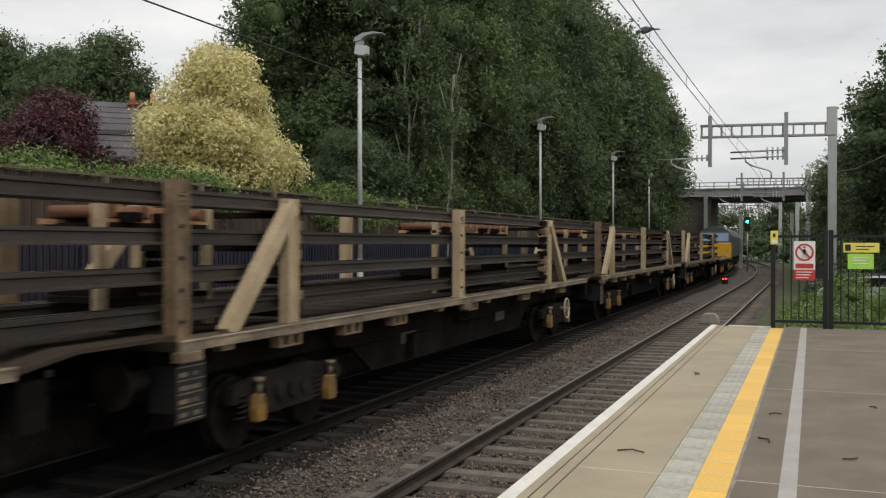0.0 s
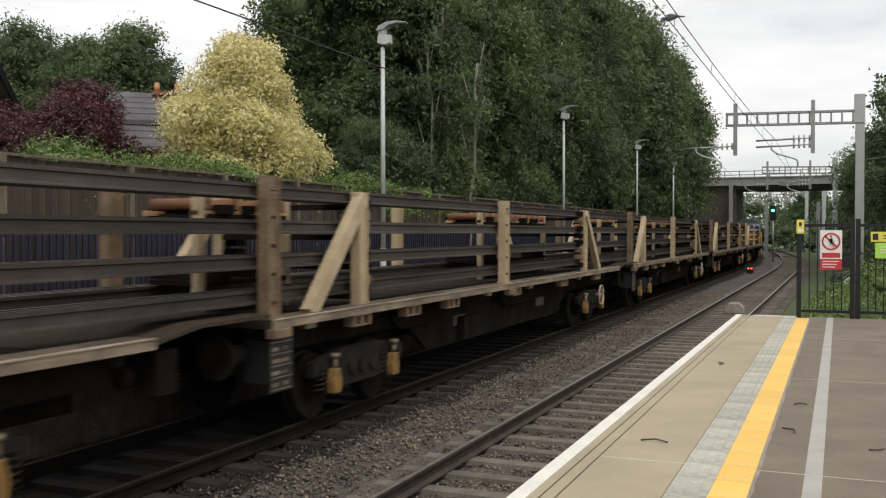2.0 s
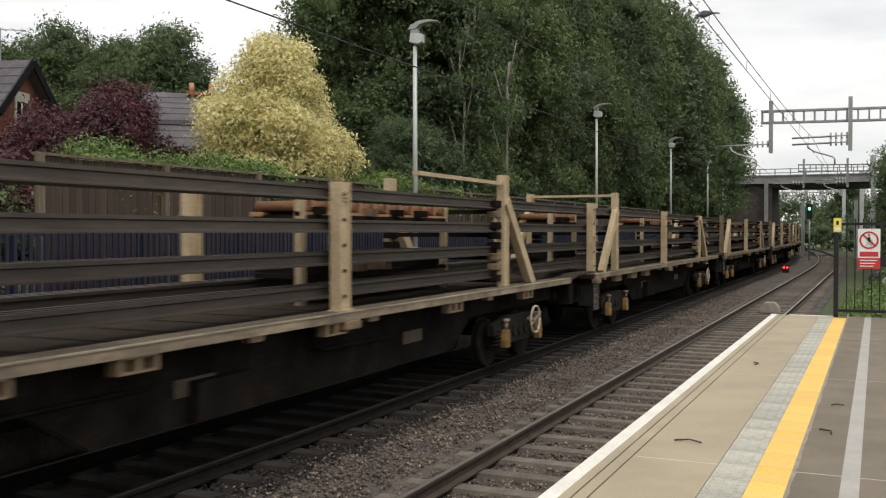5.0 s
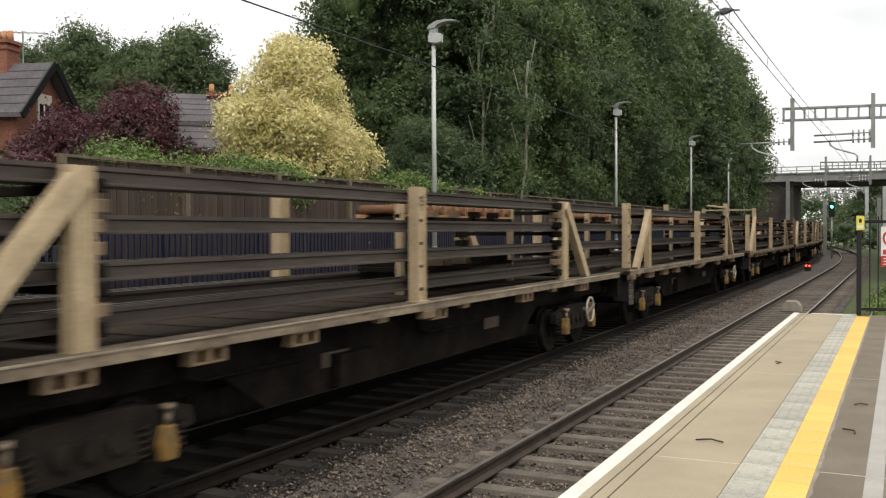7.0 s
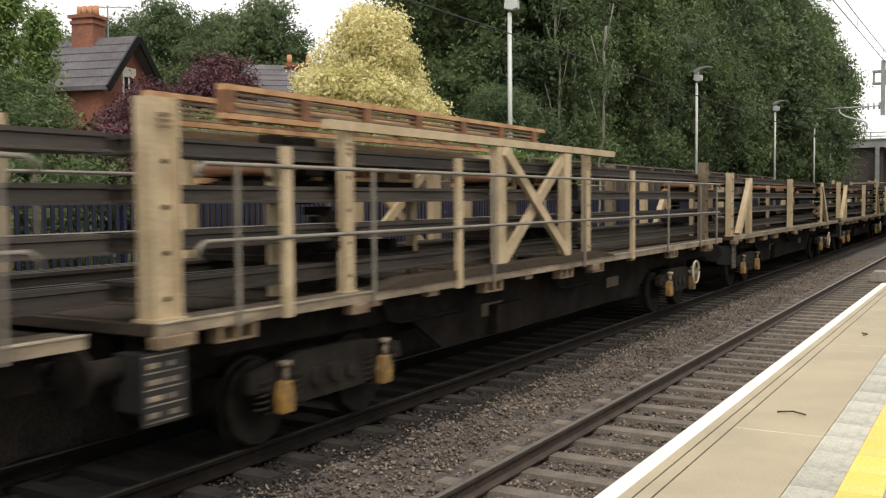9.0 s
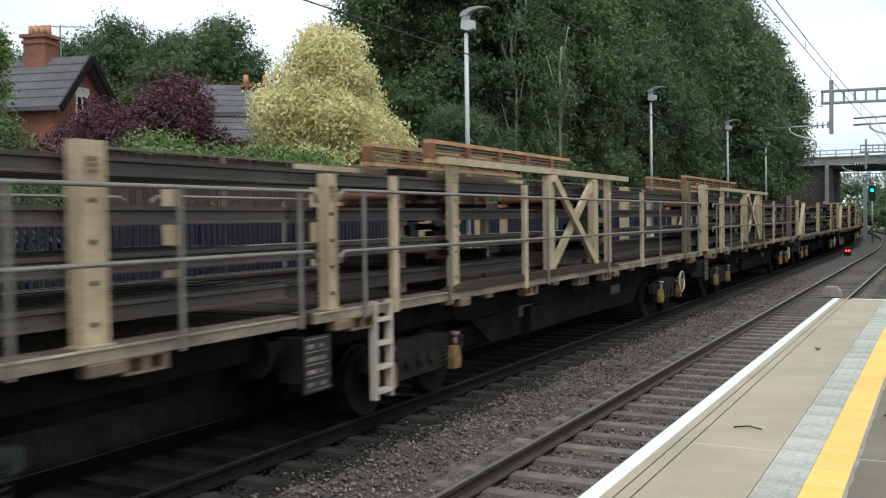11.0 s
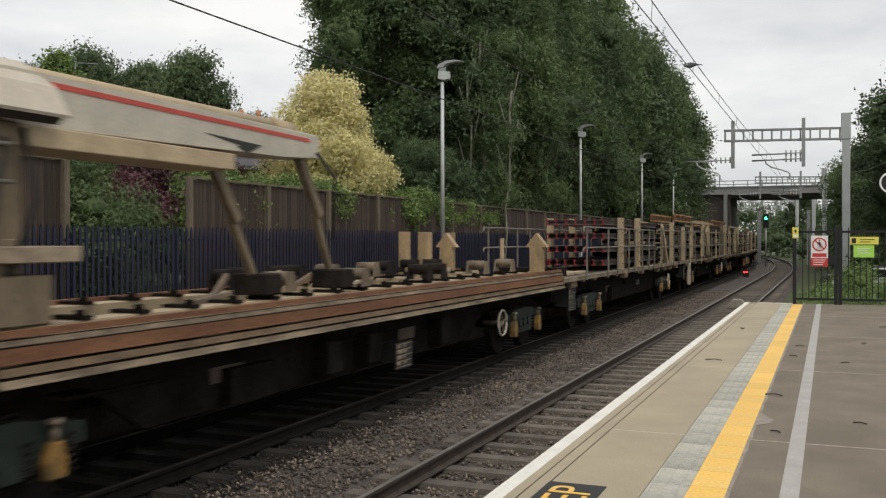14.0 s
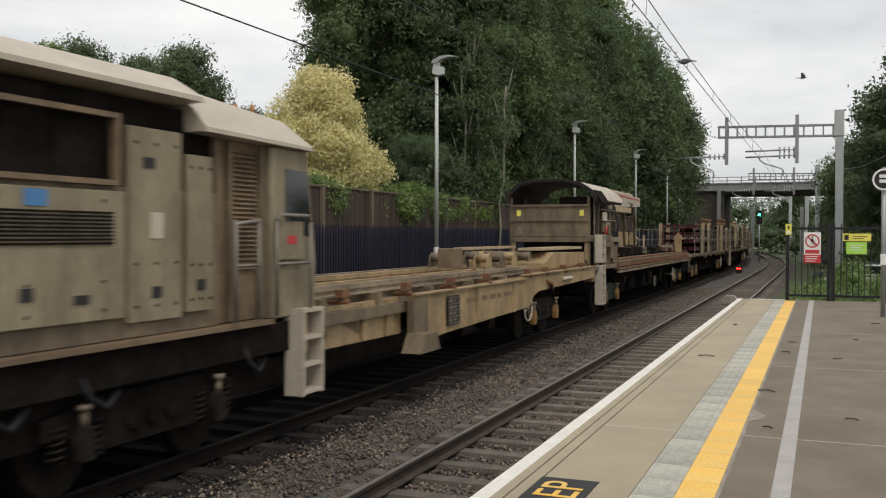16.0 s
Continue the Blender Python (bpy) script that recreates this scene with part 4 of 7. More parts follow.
    hedge("trackside_weeds", "low weeds along the edge of the ballast", "fresh", [(1.2, 3.4, 19.5, 38, -1.2, -0.5, 90, 0.42), (2.4, 4.6, 24, 40, -1.2, 0.2, 40, 0.5)], 60000, 0.05, 26)


def gardens():
    y = tree_master("golden_maple", "golden-yellow variegated maple in a garden", "yellow", 6.65, 2.95, 0.5, 41, 110, 170000, 0.055, squash=0.75, trunk_r=0.12, lobe=0.22, cone=0.58)
    y.matrix_basis = pose(-12.6, 20.7, 0.0, 0, 0, 40)
    p = tree_master("purple_plum_tree", "dark purple-leaved plum tree in a garden", "plum", 5.0, 1.75, 0.6, 32, 80, 46000, 0.052, squash=1.7, trunk_r=0.09, group="plum trees", lobe=0.19)
    spread(p, [(-16.6, 19.2, 0, 1.0), (-18.4, 20.6, 0, 0.95), (-16.0, 16.2, 0, 0.8)], 5)
    y2 = tree_master("young_garden_tree", "slender light green young tree beside the fence", "fresh", 5.7, 1.35, 0.8, 33, 50, 34000, 0.05, trunk_r=0.05, lobe=0.22, cone=0.8)
    spread(y2, [(-13.6, 10.9, 0, 1.0), (-14.5, 12.3, 0, 0.98), (-14.9, 10.6, 0, 0.92)], 10)
    f = tree_master("far_tree", "large round-topped tree far behind the houses", "far", 10.0, 2.3, 1.0, 34, 60, 52000, 0.085, group="far garden trees", lobe=0.34)
    spread(f, [(-27.3, 34.0, 0, 1.04), (-28.9, 35.0, 0, 0.97), (-30.4, 34.0, 0, 1.03), (-32.1, 35.0, 0, 1.0), (-33.8, 34.0, 0, 1.12), (-35.6, 34.5, 0, 1.07), (-37.3, 34.0, 0, 1.10), (-40.5, 33, 0, 1.02), (-44, 31, 0, 1.0), (-25.6, 36.5, 0, 0.82)], 6)
    hedge("fence_ivy", "ivy and brambles hanging over the timber fence", "fresh", [(-11.6, -10.45, 15.5, 31, 2.2, 2.72, 70, 0.40), (-12.5, -11.0, 13, 20, 1.6, 2.8, 26, 0.6), (-10.5, -10.3, 21, 30, 2.1, 2.7, 20, 0.28)], 130000, 0.05, 22)
    hedge("garden_bushes", "green garden bushes seen through the fence gap", "mid", [(-13.5, -11.2, 6.0, 12.6, 0.3, 2.3, 34, 0.62), (-16, -13, 3, 9, 0.5, 2.6, 20, 0.8), (-14.6, -12.4, 8.2, 10.9, 1.2, 3.7, 26, 0.65)], 90000, 0.05, 23)
    hedge("plum_shrub", "dark purple shrub behind the fence", "plum", [(-13.5, -12.4, 11.4, 13.5, 0.6, 2.6, 10, 0.6)], 20000, 0.055, 24)


# ---- birds ----
def bird(name, label, spread_wings):
    v = thing(name, label, "bird")
    b = bmesh.new()
    prof = [(-0.20, 0.008), (-0.14, 0.03), (-0.05, 0.06), (0.04, 0.055), (0.09, 0.035), (0.12, 0.04), (0.155, 0.03), (0.175, 0.008), (0.20, 0.002)]
    rings = [[b.verts.new((r * math.cos(k * math.tau / 8), y, r * 0.9 * math.sin(k * math.tau / 8) + (0.02 if y > 0.1 else 0))) for k in range(8)] for y, r in prof]
    for p, q in zip(rings, rings[1:]):
        for k in range(8):
            b.faces.new((p[k], p[(k + 1) % 8], q[(k + 1) % 8], q[k])).smooth = True
    part("body", b, PIGEON, v, "grey feathered body")
    b = bmesh.new()
    prism(b, [(-0.18, 0.0), (-0.33, -0.02), (-0.33, 0.0), (-0.18, 0.02)], -0.04, 0.04, "x")
    part("tail", b, PIGEON, v, "dark tail")
    wings = []
    for s in (-1, 1):
        b = bmesh.new()
        if spread_wings:
            pts = [(0, 0.07), (0.16, 0.10), (0.33, 0.0), (0.30, -0.06), (0.14, -0.08), (0, -0.09)]
            lo = [b.verts.new((s * x, y, 0)) for x, y in pts]
            hi = [b.verts.new((s * x, y, 0.012)) for x, y in pts]
            b.faces.new(lo)
            b.faces.new(hi[::-1])
            for k in range(6):
                b.faces.new((lo[k], hi[k], hi[(k + 1) % 6], lo[(k + 1) % 6]))
        else:
            prism(b, [(0.08, 0.03), (-0.05, 0.05), (-0.24, -0.01), (-0.05, -0.03)], s * 0.045 - 0.012, s * 0.045 + 0.012, "x")
        wings.append(part("wing", b, PIGEON, v, "grey wing", at=pose(s * 0.03 if spread_wings else 0, 0, 0.03)))
    return v, wings


perched, _ = bird("perched_pigeon", "grey pigeon sitting on the overhead wire", False)
flier, flier_wings = bird("flying_pigeon", "grey pigeon flying out of the trees", True)


# ---- houses ----
def house(label, at, width, depth, eaves, ridge, wall, windows, chimneys, porch=False):
    """A brick house with a pitched roof; its gable faces local -y."""
    h = thing("house", label, "house", at=at)
    b = bmesh.new()
    w = width / 2
    prism(b, [(-w, -0.3), (w, -0.3), (w, eaves), (0, ridge), (-w, eaves)], 0, depth)
    part("wall", b, wall, h, "red brick wall")
    run = math.hypot(w, ridge - eaves)
    for s in (-1, 1):
        b = bmesh.new()
        ox, oz = s * (w + 0.25), eaves - 0.25 * (ridge - eaves) / w
        prism(b, [(0, ridge + 0.03), (ox, oz + 0.03), (ox, oz + 0.16), (0, ridge + 0.16)], -0.35, depth + 0.35)
        roof = part("roof", b, SLATE, h, "grey slate roof")
        # courses of slates
        for k in range(1, int(run / 0.32)):
            f = k * 0.32 / run
            x, z = ox * f, ridge + 0.16 + (oz - ridge) * f
            b = bmesh.new()
            box(b, min(x, x + s * 0.02), max(x, x + s * 0.02), -0.36, depth + 0.36, z - 0.005, z + 0.012)
            part("slate_course", b, SLATE, roof)
    for s in (-1, 1):
        b = bmesh.new()
        beam(b, (s * (w + 0.28), -0.36, eaves - 0.2), (0, -0.36, ridge + 0.1), 0.06, 0.22)
        part("bargeboard", b, BLACK_STEEL, h, "dark bargeboard")
    for x, z, ww, hh in windows:
        b = bmesh.new()
        box(b, x - ww / 2, x + ww / 2, -0.05, 0.02, z, z + hh)
        win = part("window", b, CREAM_WOOD, h, "cream painted window")
        for k in (0, 1):
            b = bmesh.new()
            box(b, x - ww / 2 + 0.08 + k * (ww / 2 - 0.03), x - 0.05 + k * (ww / 2 - 0.03), -0.06, -0.051, z + 0.1, z + hh - 0.1)
            part("pane", b, GLASS_DARK, win, "dark glass")
        b = bmesh.new()
        box(b, x - ww / 2 - 0.1, x + ww / 2 + 0.1, -0.09, 0.0, z - 0.12, z - 0.003)
        part("sill", b, CREAM_WOOD, win)
        b = bmesh.new()
        box(b, x - ww / 2 - 0.1, x + ww / 2 + 0.1, -0.04, 0.0, z + hh + 0.003, z + hh + 0.2)
        part("lintel", b, CREAM_WOOD, win)
    for x, y, z0, z1, n in chimneys:
        b = bmesh.new()
        box(b, x - 0.30, x + 0.30, y - 0.36, y + 0.36, z0, z1)
        box(b, x - 0.34, x + 0.34, y - 0.40, y + 0.40, z1 - 0.28, z1 - 0.18)
        box(b, x - 0.38, x + 0.38, y - 0.44, y + 0.44, z1 - 0.1, z1)
        st = part("chimney", b, wall, h, "red brick chimney stack")
        for k in range(n):
            b = bmesh.new()
            py = y - 0.29 + k * 0.58 / max(1, n - 1)
            rod(b, (x, py, z1), (x, py, z1 + 0.30), 0.09, 10, 0.075)
            part("pot", b, POT, st, "terracotta chimney pot")
    return h


def houses():
    house("red brick house with slate roof, cream windows and dark bargeboard", pose(-20.8, 20.0, 0, 0, 0, 106), 2.7, 3.6, 4.95, 6.33, BRICK_RED,
          [(-0.1, 4.35, 0.62, 1.0), (-0.45, 2.9, 0.8, 1.0)], [(0.0, 1.35, 5.5, 7.15, 4)])
    house("red brick cross wing with a slate roof beside the tall chimney", pose(-21.6, 16.6, 0, 0, 0, 150), 2.6, 4.0, 4.2, 5.35, BRICK_RED,
          [(0.0, 2.9, 0.8, 1.0)], [])
    house("brick house with a plain slate roof behind the maple", pose(-18.0, 22.4, 0, 0, 0, -50), 2.8, 3.3, 4.7, 5.55, BRICK_RED,
          [], [(0.0, 1.35, 5.2, 5.72, 2)])
    house("low brick outhouse with a dark slate roof", pose(-17.5, 21.2, 0, 0, 0, -50), 2.2, 3.4, 3.9, 4.66, BRICK_RED, [], [])
    # roof aerial
    b = bmesh.new()
    x, y = -21.9, 20.2
    rod(b, (x, y, 5.9), (x, y, 7.55), 0.025, 6)
    rod(b, (x - 0.6, y - 0.4, 7.5), (x + 0.6, y + 0.4, 7.5), 0.015, 5)
    for k in range(6):
        cx = x - 0.55 + k * 0.22
        rod(b, (cx + 0.14, y - 0.38 + k * 0.145 - 0.2, 7.5), (cx - 0.14, y - 0.38 + k * 0.145 + 0.2, 7.5), 0.010, 4)
    solid("roof_aerial", b, GALV, "thin television aerial above the brick house", "aerial")


def parked_car(at, paint, label):
    car = thing("parked_car", label, "car", "parked cars", at)
    b = bmesh.new()
    prism(b, [(-2.1, 0.35), (2.1, 0.35), (2.15, 0.75), (1.9, 0.95), (1.05, 1.0), (0.45, 1.42), (-1.2, 1.45), (-1.95, 1.0), (-2.15, 0.9)], -0.85, 0.85, "x")
    part("body", b, paint, car, "", 0.05)
    b = bmesh.new()
    prism(b, [(0.92, 1.02), (0.42, 1.38), (-1.15, 1.40), (-1.75, 1.02)], -0.86, 0.86, "x")
    part("side_window", b, GLASS_DARK, car, "dark glass")
    b = bmesh.new()
    prism(b, [(-2.0, 1.03), (-1.3, 1.40), (-1.34, 1.43), (-2.04, 1.05)], -0.7, 0.7, "x")
    part("rear_window", b, GLASS_DARK, car, "dark glass")
    for y in (-1.3, 1.3):
        for x in (-0.8, 0.8):
            b = bmesh.new()
            rod(b, (x - 0.1, y, 0.32), (x + 0.1, y, 0.32), 0.32, 16)
            w = part("wheel", b, RUBBER, car)
            b = bmesh.new()
            rod(b, (x - 0.11, y, 0.32), (x + 0.11, y, 0.32), 0.19, 12)
            part("rim", b, GALV, w)


ground()
ballast_bed()
railway_track("near_track", NEAR_X, "empty near railway track on concrete sleepers")
railway_track("far_track", FAR_X, "far railway track under the train", SLEEPER_OILY_SHADED, RAIL_SHADED, RAIL_HEAD_SHADED)
near_platform()
far_platform()
palisade_fence()
timber_fence(10.9, 62, 2.72, -10.3, "tall dark brown vertical-board timber fence")
timber_fence(-7.0, 7.6, 2.83, -10.3, "tall weathered timber fence panel beside the gap")
lamp = lamp_post()
LAMP_SPOTS = [(-9.5, 22.8), (-9.5, 40.8), (-9.5, 57.3), (-9.6, 71.5), (-10.6, 86)]
for k, (x, y) in enumerate(LAMP_SPOTS):
    m = pose(x, y, 0, 0, 0, 4)
    if k:
        copy_thing(lamp, m)
    else:
        lamp.matrix_basis = m
gantry(54.0, 2.72, "galvanised cantilever gantry carrying the overhead wires")
for gy, gx in ((99, 2.65), (122, 3.4), (143, 3.6), (166, 3.6)):
    gantry(gy, gx, "distant galvanised gantry along the curving tracks")
wires()
perched.matrix_basis = pose(NEAR_X, 19.6, 5.86, 0, 0, 70)
road_bridge()
signals()
platform_gate()
stop_marker()
woodland()
gardens()
houses()
rng = random.Random(17)
for x, y in ((1.45, 7.6), (1.50, 8.9), (1.42, 4.4), (1.48, 2.6), (1.95, 7.2), (2.1, 3.2), (2.3, 9.5), (0.62, 6.9), (0.5, 11.2), (2.6, 12.4)):
    b = bmesh.new()
    a = rng.uniform(0, 3.1)
    q = rng.uniform(0.04, 0.11)
    tube(b, [(x, y, 0.012), (x + q * math.cos(a), y + q * math.sin(a), 0.016), (x + 1.8 * q * math.cos(a + 0.5), y + 1.8 * q * math.sin(a + 0.5), 0.012)], 0.0065, 5)
    solid("fallen_twig", b, BARK, "small dark twig lying on the platform", "twig", group="fallen twigs")
parked_car(pose(4.15, 43.5, -1.28, 0, 0, 80), CAR_WHITE, "pale hatchback parked beyond the fence")
parked_car(pose(3.6, 47.5, -1.28, 0, 0, 84), CAR_DARK, "dark car parked beyond the fence")
parked_car(pose(6.6, 40, -1.28, 0, 0, 78), CAR_WHITE, "white car parked beyond the fence")


# ---- the train: every vehicle stands on its own origin at rail level, front towards +y ----
VEHICLES = []
DECK_Z, SIDE = 1.44, 1.32


def wheel_mesh():
    b = bmesh.new()
    rod(b, (-0.07, 0, 0), (0.07, 0, 0), 0.42, 24)
    rod(b, (-0.09, 0, 0), (-0.06, 0, 0), 0.455, 24)
    rod(b, (0.07, 0, 0), (0.10, 0, 0), 0.13, 12)
    return mesh_of("wheel", b, BOGIE)


WHEEL = wheel_mesh()


def spring_mesh():
    b = bmesh.new()
    tube(b, [(0.075 * math.cos(i * 0.8), 0.075 * math.sin(i * 0.8), 0.008 * i) for i in range(44)], 0.016, 5)
    return mesh_of("spring", b, BOGIE)


SPRING = spring_mesh()


def bogie(parent, y, base=1.73, frame=BOGIE, boxes=AXLEBOX):
    """A two-axle bogie with outside frames, springs and yellow axleboxes."""
    b = bmesh.new()
    h = base / 2
    for s in (-1, 1):
        x0, x1 = (0.98, 1.10) if s > 0 else (-1.10, -0.98)
        outline = [(-h - 0.42, 0.62), (-h - 0.42, 0.80), (-h + 0.35, 0.92), (h - 0.35, 0.92), (h + 0.42, 0.80), (h + 0.42, 0.62), (h + 0.1, 0.60), (h - 0.28, 0.42), (-h + 0.28, 0.42), (-h - 0.1, 0.60)]
        prism(b, [(y + py, pz) for py, pz in outline], x0, x1, "x")
        for k in (-0.3, 0, 0.3):
            rod(b, (s * 1.10, y + k, 0.64), (s * 1.14, y + k, 0.64), 0.10, 12)
    box(b, -0.98, 0.98, y - 0.3, y + 0.3, 0.5, 0.85)
    bg = part("bogie", b, frame, parent, "grimy bogie frame")
    for k in (-h, h):
        for s in (-1, 1):
            ob = again("wheel", WHEEL, bg, pose(s * 0.76, y + k, 0.455, 0, 0, 0 if s > 0 else 180))
        for s in (-1, 1):
            b = bmesh.new()
            prism(b, [(y + k - 0.09, 0.38), (y + k + 0.09, 0.38), (y + k + 0.105, 0.54), (y + k + 0.055, 0.70), (y + k - 0.055, 0.70), (y + k - 0.105, 0.54)], min(s * 1.10, s * 1.22), max(s * 1.10, s * 1.22), "x")
            ab = part("axlebox", b, boxes, bg, "dirty yellow axlebox", 0.015)
            b = bmesh.new()
            rod(b, (s * 1.17, y + k, 0.70), (s * 1.17, y + k, 0.84), 0.035, 8)
            rod(b, (s * 1.17, y + k, 0.84), (s * 1.17, y + k, 0.89), 0.065, 10)
            part("damper_cap", b, EDGE, bg, "pale damper cap")
            for d in (-0.23, 0.23):
                again("spring", SPRING, bg, pose(s * 1.06, y + k + d, 0.40))
    return bg


def handwheel(parent, y, z=0.78, r=0.25):
    for s in (-1, 1):
        b = bmesh.new()
        x, n = s * 1.26, 20
        tube(b, [(x, y + r * math.cos(i * math.tau / n), z + r * math.sin(i * math.tau / n)) for i in range(n + 1)], 0.02, 6)
        w = part("handbrake_wheel", b, CANOPY_PALE, parent, "pale grey handbrake wheel")
        b = bmesh.new()
        for a in range(4):
            c = a * math.tau / 4 + 0.4
            rod(b, (x, y, z), (x, y + r * math.cos(c), z + r * math.sin(c)), 0.014, 6)
        rod(b, (s * 0.86, y, z), (x + s * 0.02, y, z), 0.04, 8)
        part("spoke", b, EDGE, w, "grimy spokes and hub")


def buffers(parent, y, s):
    for x in (-0.87, 0.87):
        b = bmesh.new()
        rod(b, (x, y, 1.06), (x, y + s * 0.45, 1.06), 0.11, 12)
        rod(b, (x, y + s * 0.45, 1.06), (x, y + s * 0.50, 1.06), 0.24, 16)
        part("buffer", b, BOGIE, parent, "dark round buffer")
    b = bmesh.new()
    rod(b, (0, y, 1.0), (0, y + s * 0.7, 0.95), 0.06, 8)
    part("coupling", b, BOGIE, parent)


def data_panel(parent, y, w=0.48, z0=0.62, z1=1.22, x=1.235):
    """A black panel with plain white bars."""
    for s in (-1, 1):
        b = bmesh.new()
        box(b, min(s * (x - 0.02), s * x), max(s * (x - 0.02), s * x), y, y + w, z0, z1)
        box(b, min(s * 0.85, s * (x - 0.02)), max(s * 0.85, s * (x - 0.02)), y + 0.05, y + w - 0.05, z0 + 0.1, z1 - 0.02)
        p = part("data_panel", b, BLACK_INK, parent, "black panel with white marks")
        b = bmesh.new()
        e = (s * (x + 0.001), s * (x + 0.004))
        for k in range(5):
            z = z0 + 0.03 + k * (z1 - z0 - 0.06) / 4
            box(b, min(e), max(e), y + 0.02, y + w - 0.02, z - 0.006, z + 0.006)
        for k in range(4):
            z = z0 + 0.065 + k * (z1 - z0 - 0.06) / 4
            box(b, min(e), max(e), y + 0.05, y + 0.17 + 0.04 * (k % 3), z, z + 0.045)
            box(b, min(e), max(e), y + 0.28, y + 0.38 - 0.04 * (k % 2), z, z + 0.045)
        part("bar", b, EDGE, p)


def underframe(v, length, deck_z=DECK_Z, deck_mat=DECK, rear=0.0, front=None, label="grimy flat deck with a worn pale edge"):
    """Deck, solebars, fish-belly girders and brake gear of a flat wagon; y runs from rear to front."""
    front = length if front is None else front
    b = bmesh.new()
    box(b, -SIDE + 0.05, SIDE - 0.05, rear, front, deck_z - 0.09, deck_z)
    deck = part("deck", b, deck_mat, v, label)
    b = bmesh.new()
    box(b, -SIDE + 0.1, SIDE - 0.1, 0, 0.80, 0, 0.012)
    me = mesh_of("deck_plate", b, deck_mat)
    n = int((front - rear) / 0.9)
    for k in range(n):
        again("deck_plate", me, deck, pose(0, rear + 0.1 + k * (front - rear - 0.2) / n, deck_z))
    for s in (-1, 1):
        b = bmesh.new()
        box(b, min(s * (SIDE - 0.05), s * SIDE), max(s * (SIDE - 0.05), s * SIDE), rear, front, deck_z - 0.085, deck_z + 0.012)
        edge = part("edge_angle", b, EDGE, v, "worn brown and cream steel edge")
        b = bmesh.new()
        box(b, min(s * (SIDE - 0.045), s * (SIDE + 0.012)), max(s * (SIDE - 0.045), s * (SIDE + 0.012)), rear, front, deck_z + 0.0125, deck_z + 0.026)
        part("edge_lip", b, EDGE_LIP, edge, "pale scuffed upper lip")
        # walkway of narrow cross slats behind the edge
        b = bmesh.new()
        q = (s * 0.99, s * (SIDE - 0.05))
        y = rear + 0.02
        while y < front - 0.1:
            box(b, min(q), max(q), y, y + 0.075, deck_z + 0.0125, deck_z + 0.026)
            y += 0.105
        tagged(part("walkway_slat", b, WALKWAY, v, "worn grey-brown walkway slats"), kind="stuff")
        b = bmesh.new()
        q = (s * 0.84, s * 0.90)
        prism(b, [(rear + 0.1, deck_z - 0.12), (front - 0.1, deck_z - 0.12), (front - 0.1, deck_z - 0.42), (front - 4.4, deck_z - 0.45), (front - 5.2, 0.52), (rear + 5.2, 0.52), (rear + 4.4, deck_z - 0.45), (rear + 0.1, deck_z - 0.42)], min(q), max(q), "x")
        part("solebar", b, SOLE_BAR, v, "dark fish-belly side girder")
        # pocketed lashing boxes under the edge
        b = bmesh.new()
        e = (s * 1.16, s * 1.30)
        for y0, y1, z0, z1 in ((0, 0.5, -0.105, -0.09), (0, 0.5, -0.235, -0.215), (0, 0.05, -0.215, -0.105), (0.22, 0.28, -0.215, -0.105), (0.45, 0.5, -0.215, -0.105)):
            box(b, min(e), max(e), y0, y1, z0, z1)
        box(b, min(s * 1.16, s * 1.18), max(s * 1.16, s * 1.18), 0.05, 0.45, -0.215, -0.105)
        me = mesh_of("lashing_box", b, BROWN_POST)
        b = bmesh.new()
        prism(b, [(0, -0.088), (0.26, -0.088), (0.24, -0.15), (0.02, -0.15)], min(s * 1.2, s * 1.29), max(s * 1.2, s * 1.29), "x")
        me2 = mesh_of("side_bracket", b, BROWN_POST)
        rng = random.Random(int(front * 10))
        k = rear + 0.7
        while k < front - 0.8:
            if rng.random() < 0.45:
                again("lashing_box", me, v, pose(0, k, deck_z))
            else:
                again("side_bracket", me2, v, pose(0, k, deck_z))
            k += rng.uniform(1.0, 2.9)
        for k in (rear + 6.3, rear + 11.2):
            b = bmesh.new()
            box(b, min(s * 0.902, s * 0.908), max(s * 0.902, s * 0.908), k, k + 0.62, 0.80, 0.98)
            part("maker_plate", b, DECK_PLATE, v, "small dull stencil plate")
            b = bmesh.new()
            tube(b, [(s * 0.95, k - 2.6, 1.30), (s * 0.98, k - 2.5, 1.05), (s * 0.96, k - 2.2, 0.98), (s * 0.95, k - 0.4, 0.98)], 0.022)
            part("brake_pipe", b, SOLE_BAR, v, "dark brake pipe")
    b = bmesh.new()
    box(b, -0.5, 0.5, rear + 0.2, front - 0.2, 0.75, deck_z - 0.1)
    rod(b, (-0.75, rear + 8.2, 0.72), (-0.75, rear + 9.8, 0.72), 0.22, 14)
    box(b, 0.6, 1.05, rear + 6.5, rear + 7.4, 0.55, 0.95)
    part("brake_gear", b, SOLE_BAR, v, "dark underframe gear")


def i_post(b, x, y, d, w, z0, z1, s):
    """An upright of H section."""
    h, q = d / 2, w / 2
    o = [(-h, -q), (h, -q), (h, -q + 0.03), (0.045, -q + 0.03), (0.045, q - 0.03), (h, q - 0.03), (h, q), (-h, q), (-h, q - 0.03), (0.005, q - 0.03), (0.005, -q + 0.03), (-h, -q + 0.03)]
    low = [b.verts.new((x + s * px, y + py, z0)) for px, py in o]
    top = [b.verts.new((x + s * px, y + py, z1)) for px, py in o]
    for i in range(12):
        b.faces.new((low[i], low[(i + 1) % 12], top[(i + 1) % 12], top[i]))
    b.faces.new(low[::-1])
    b.faces.new(top)


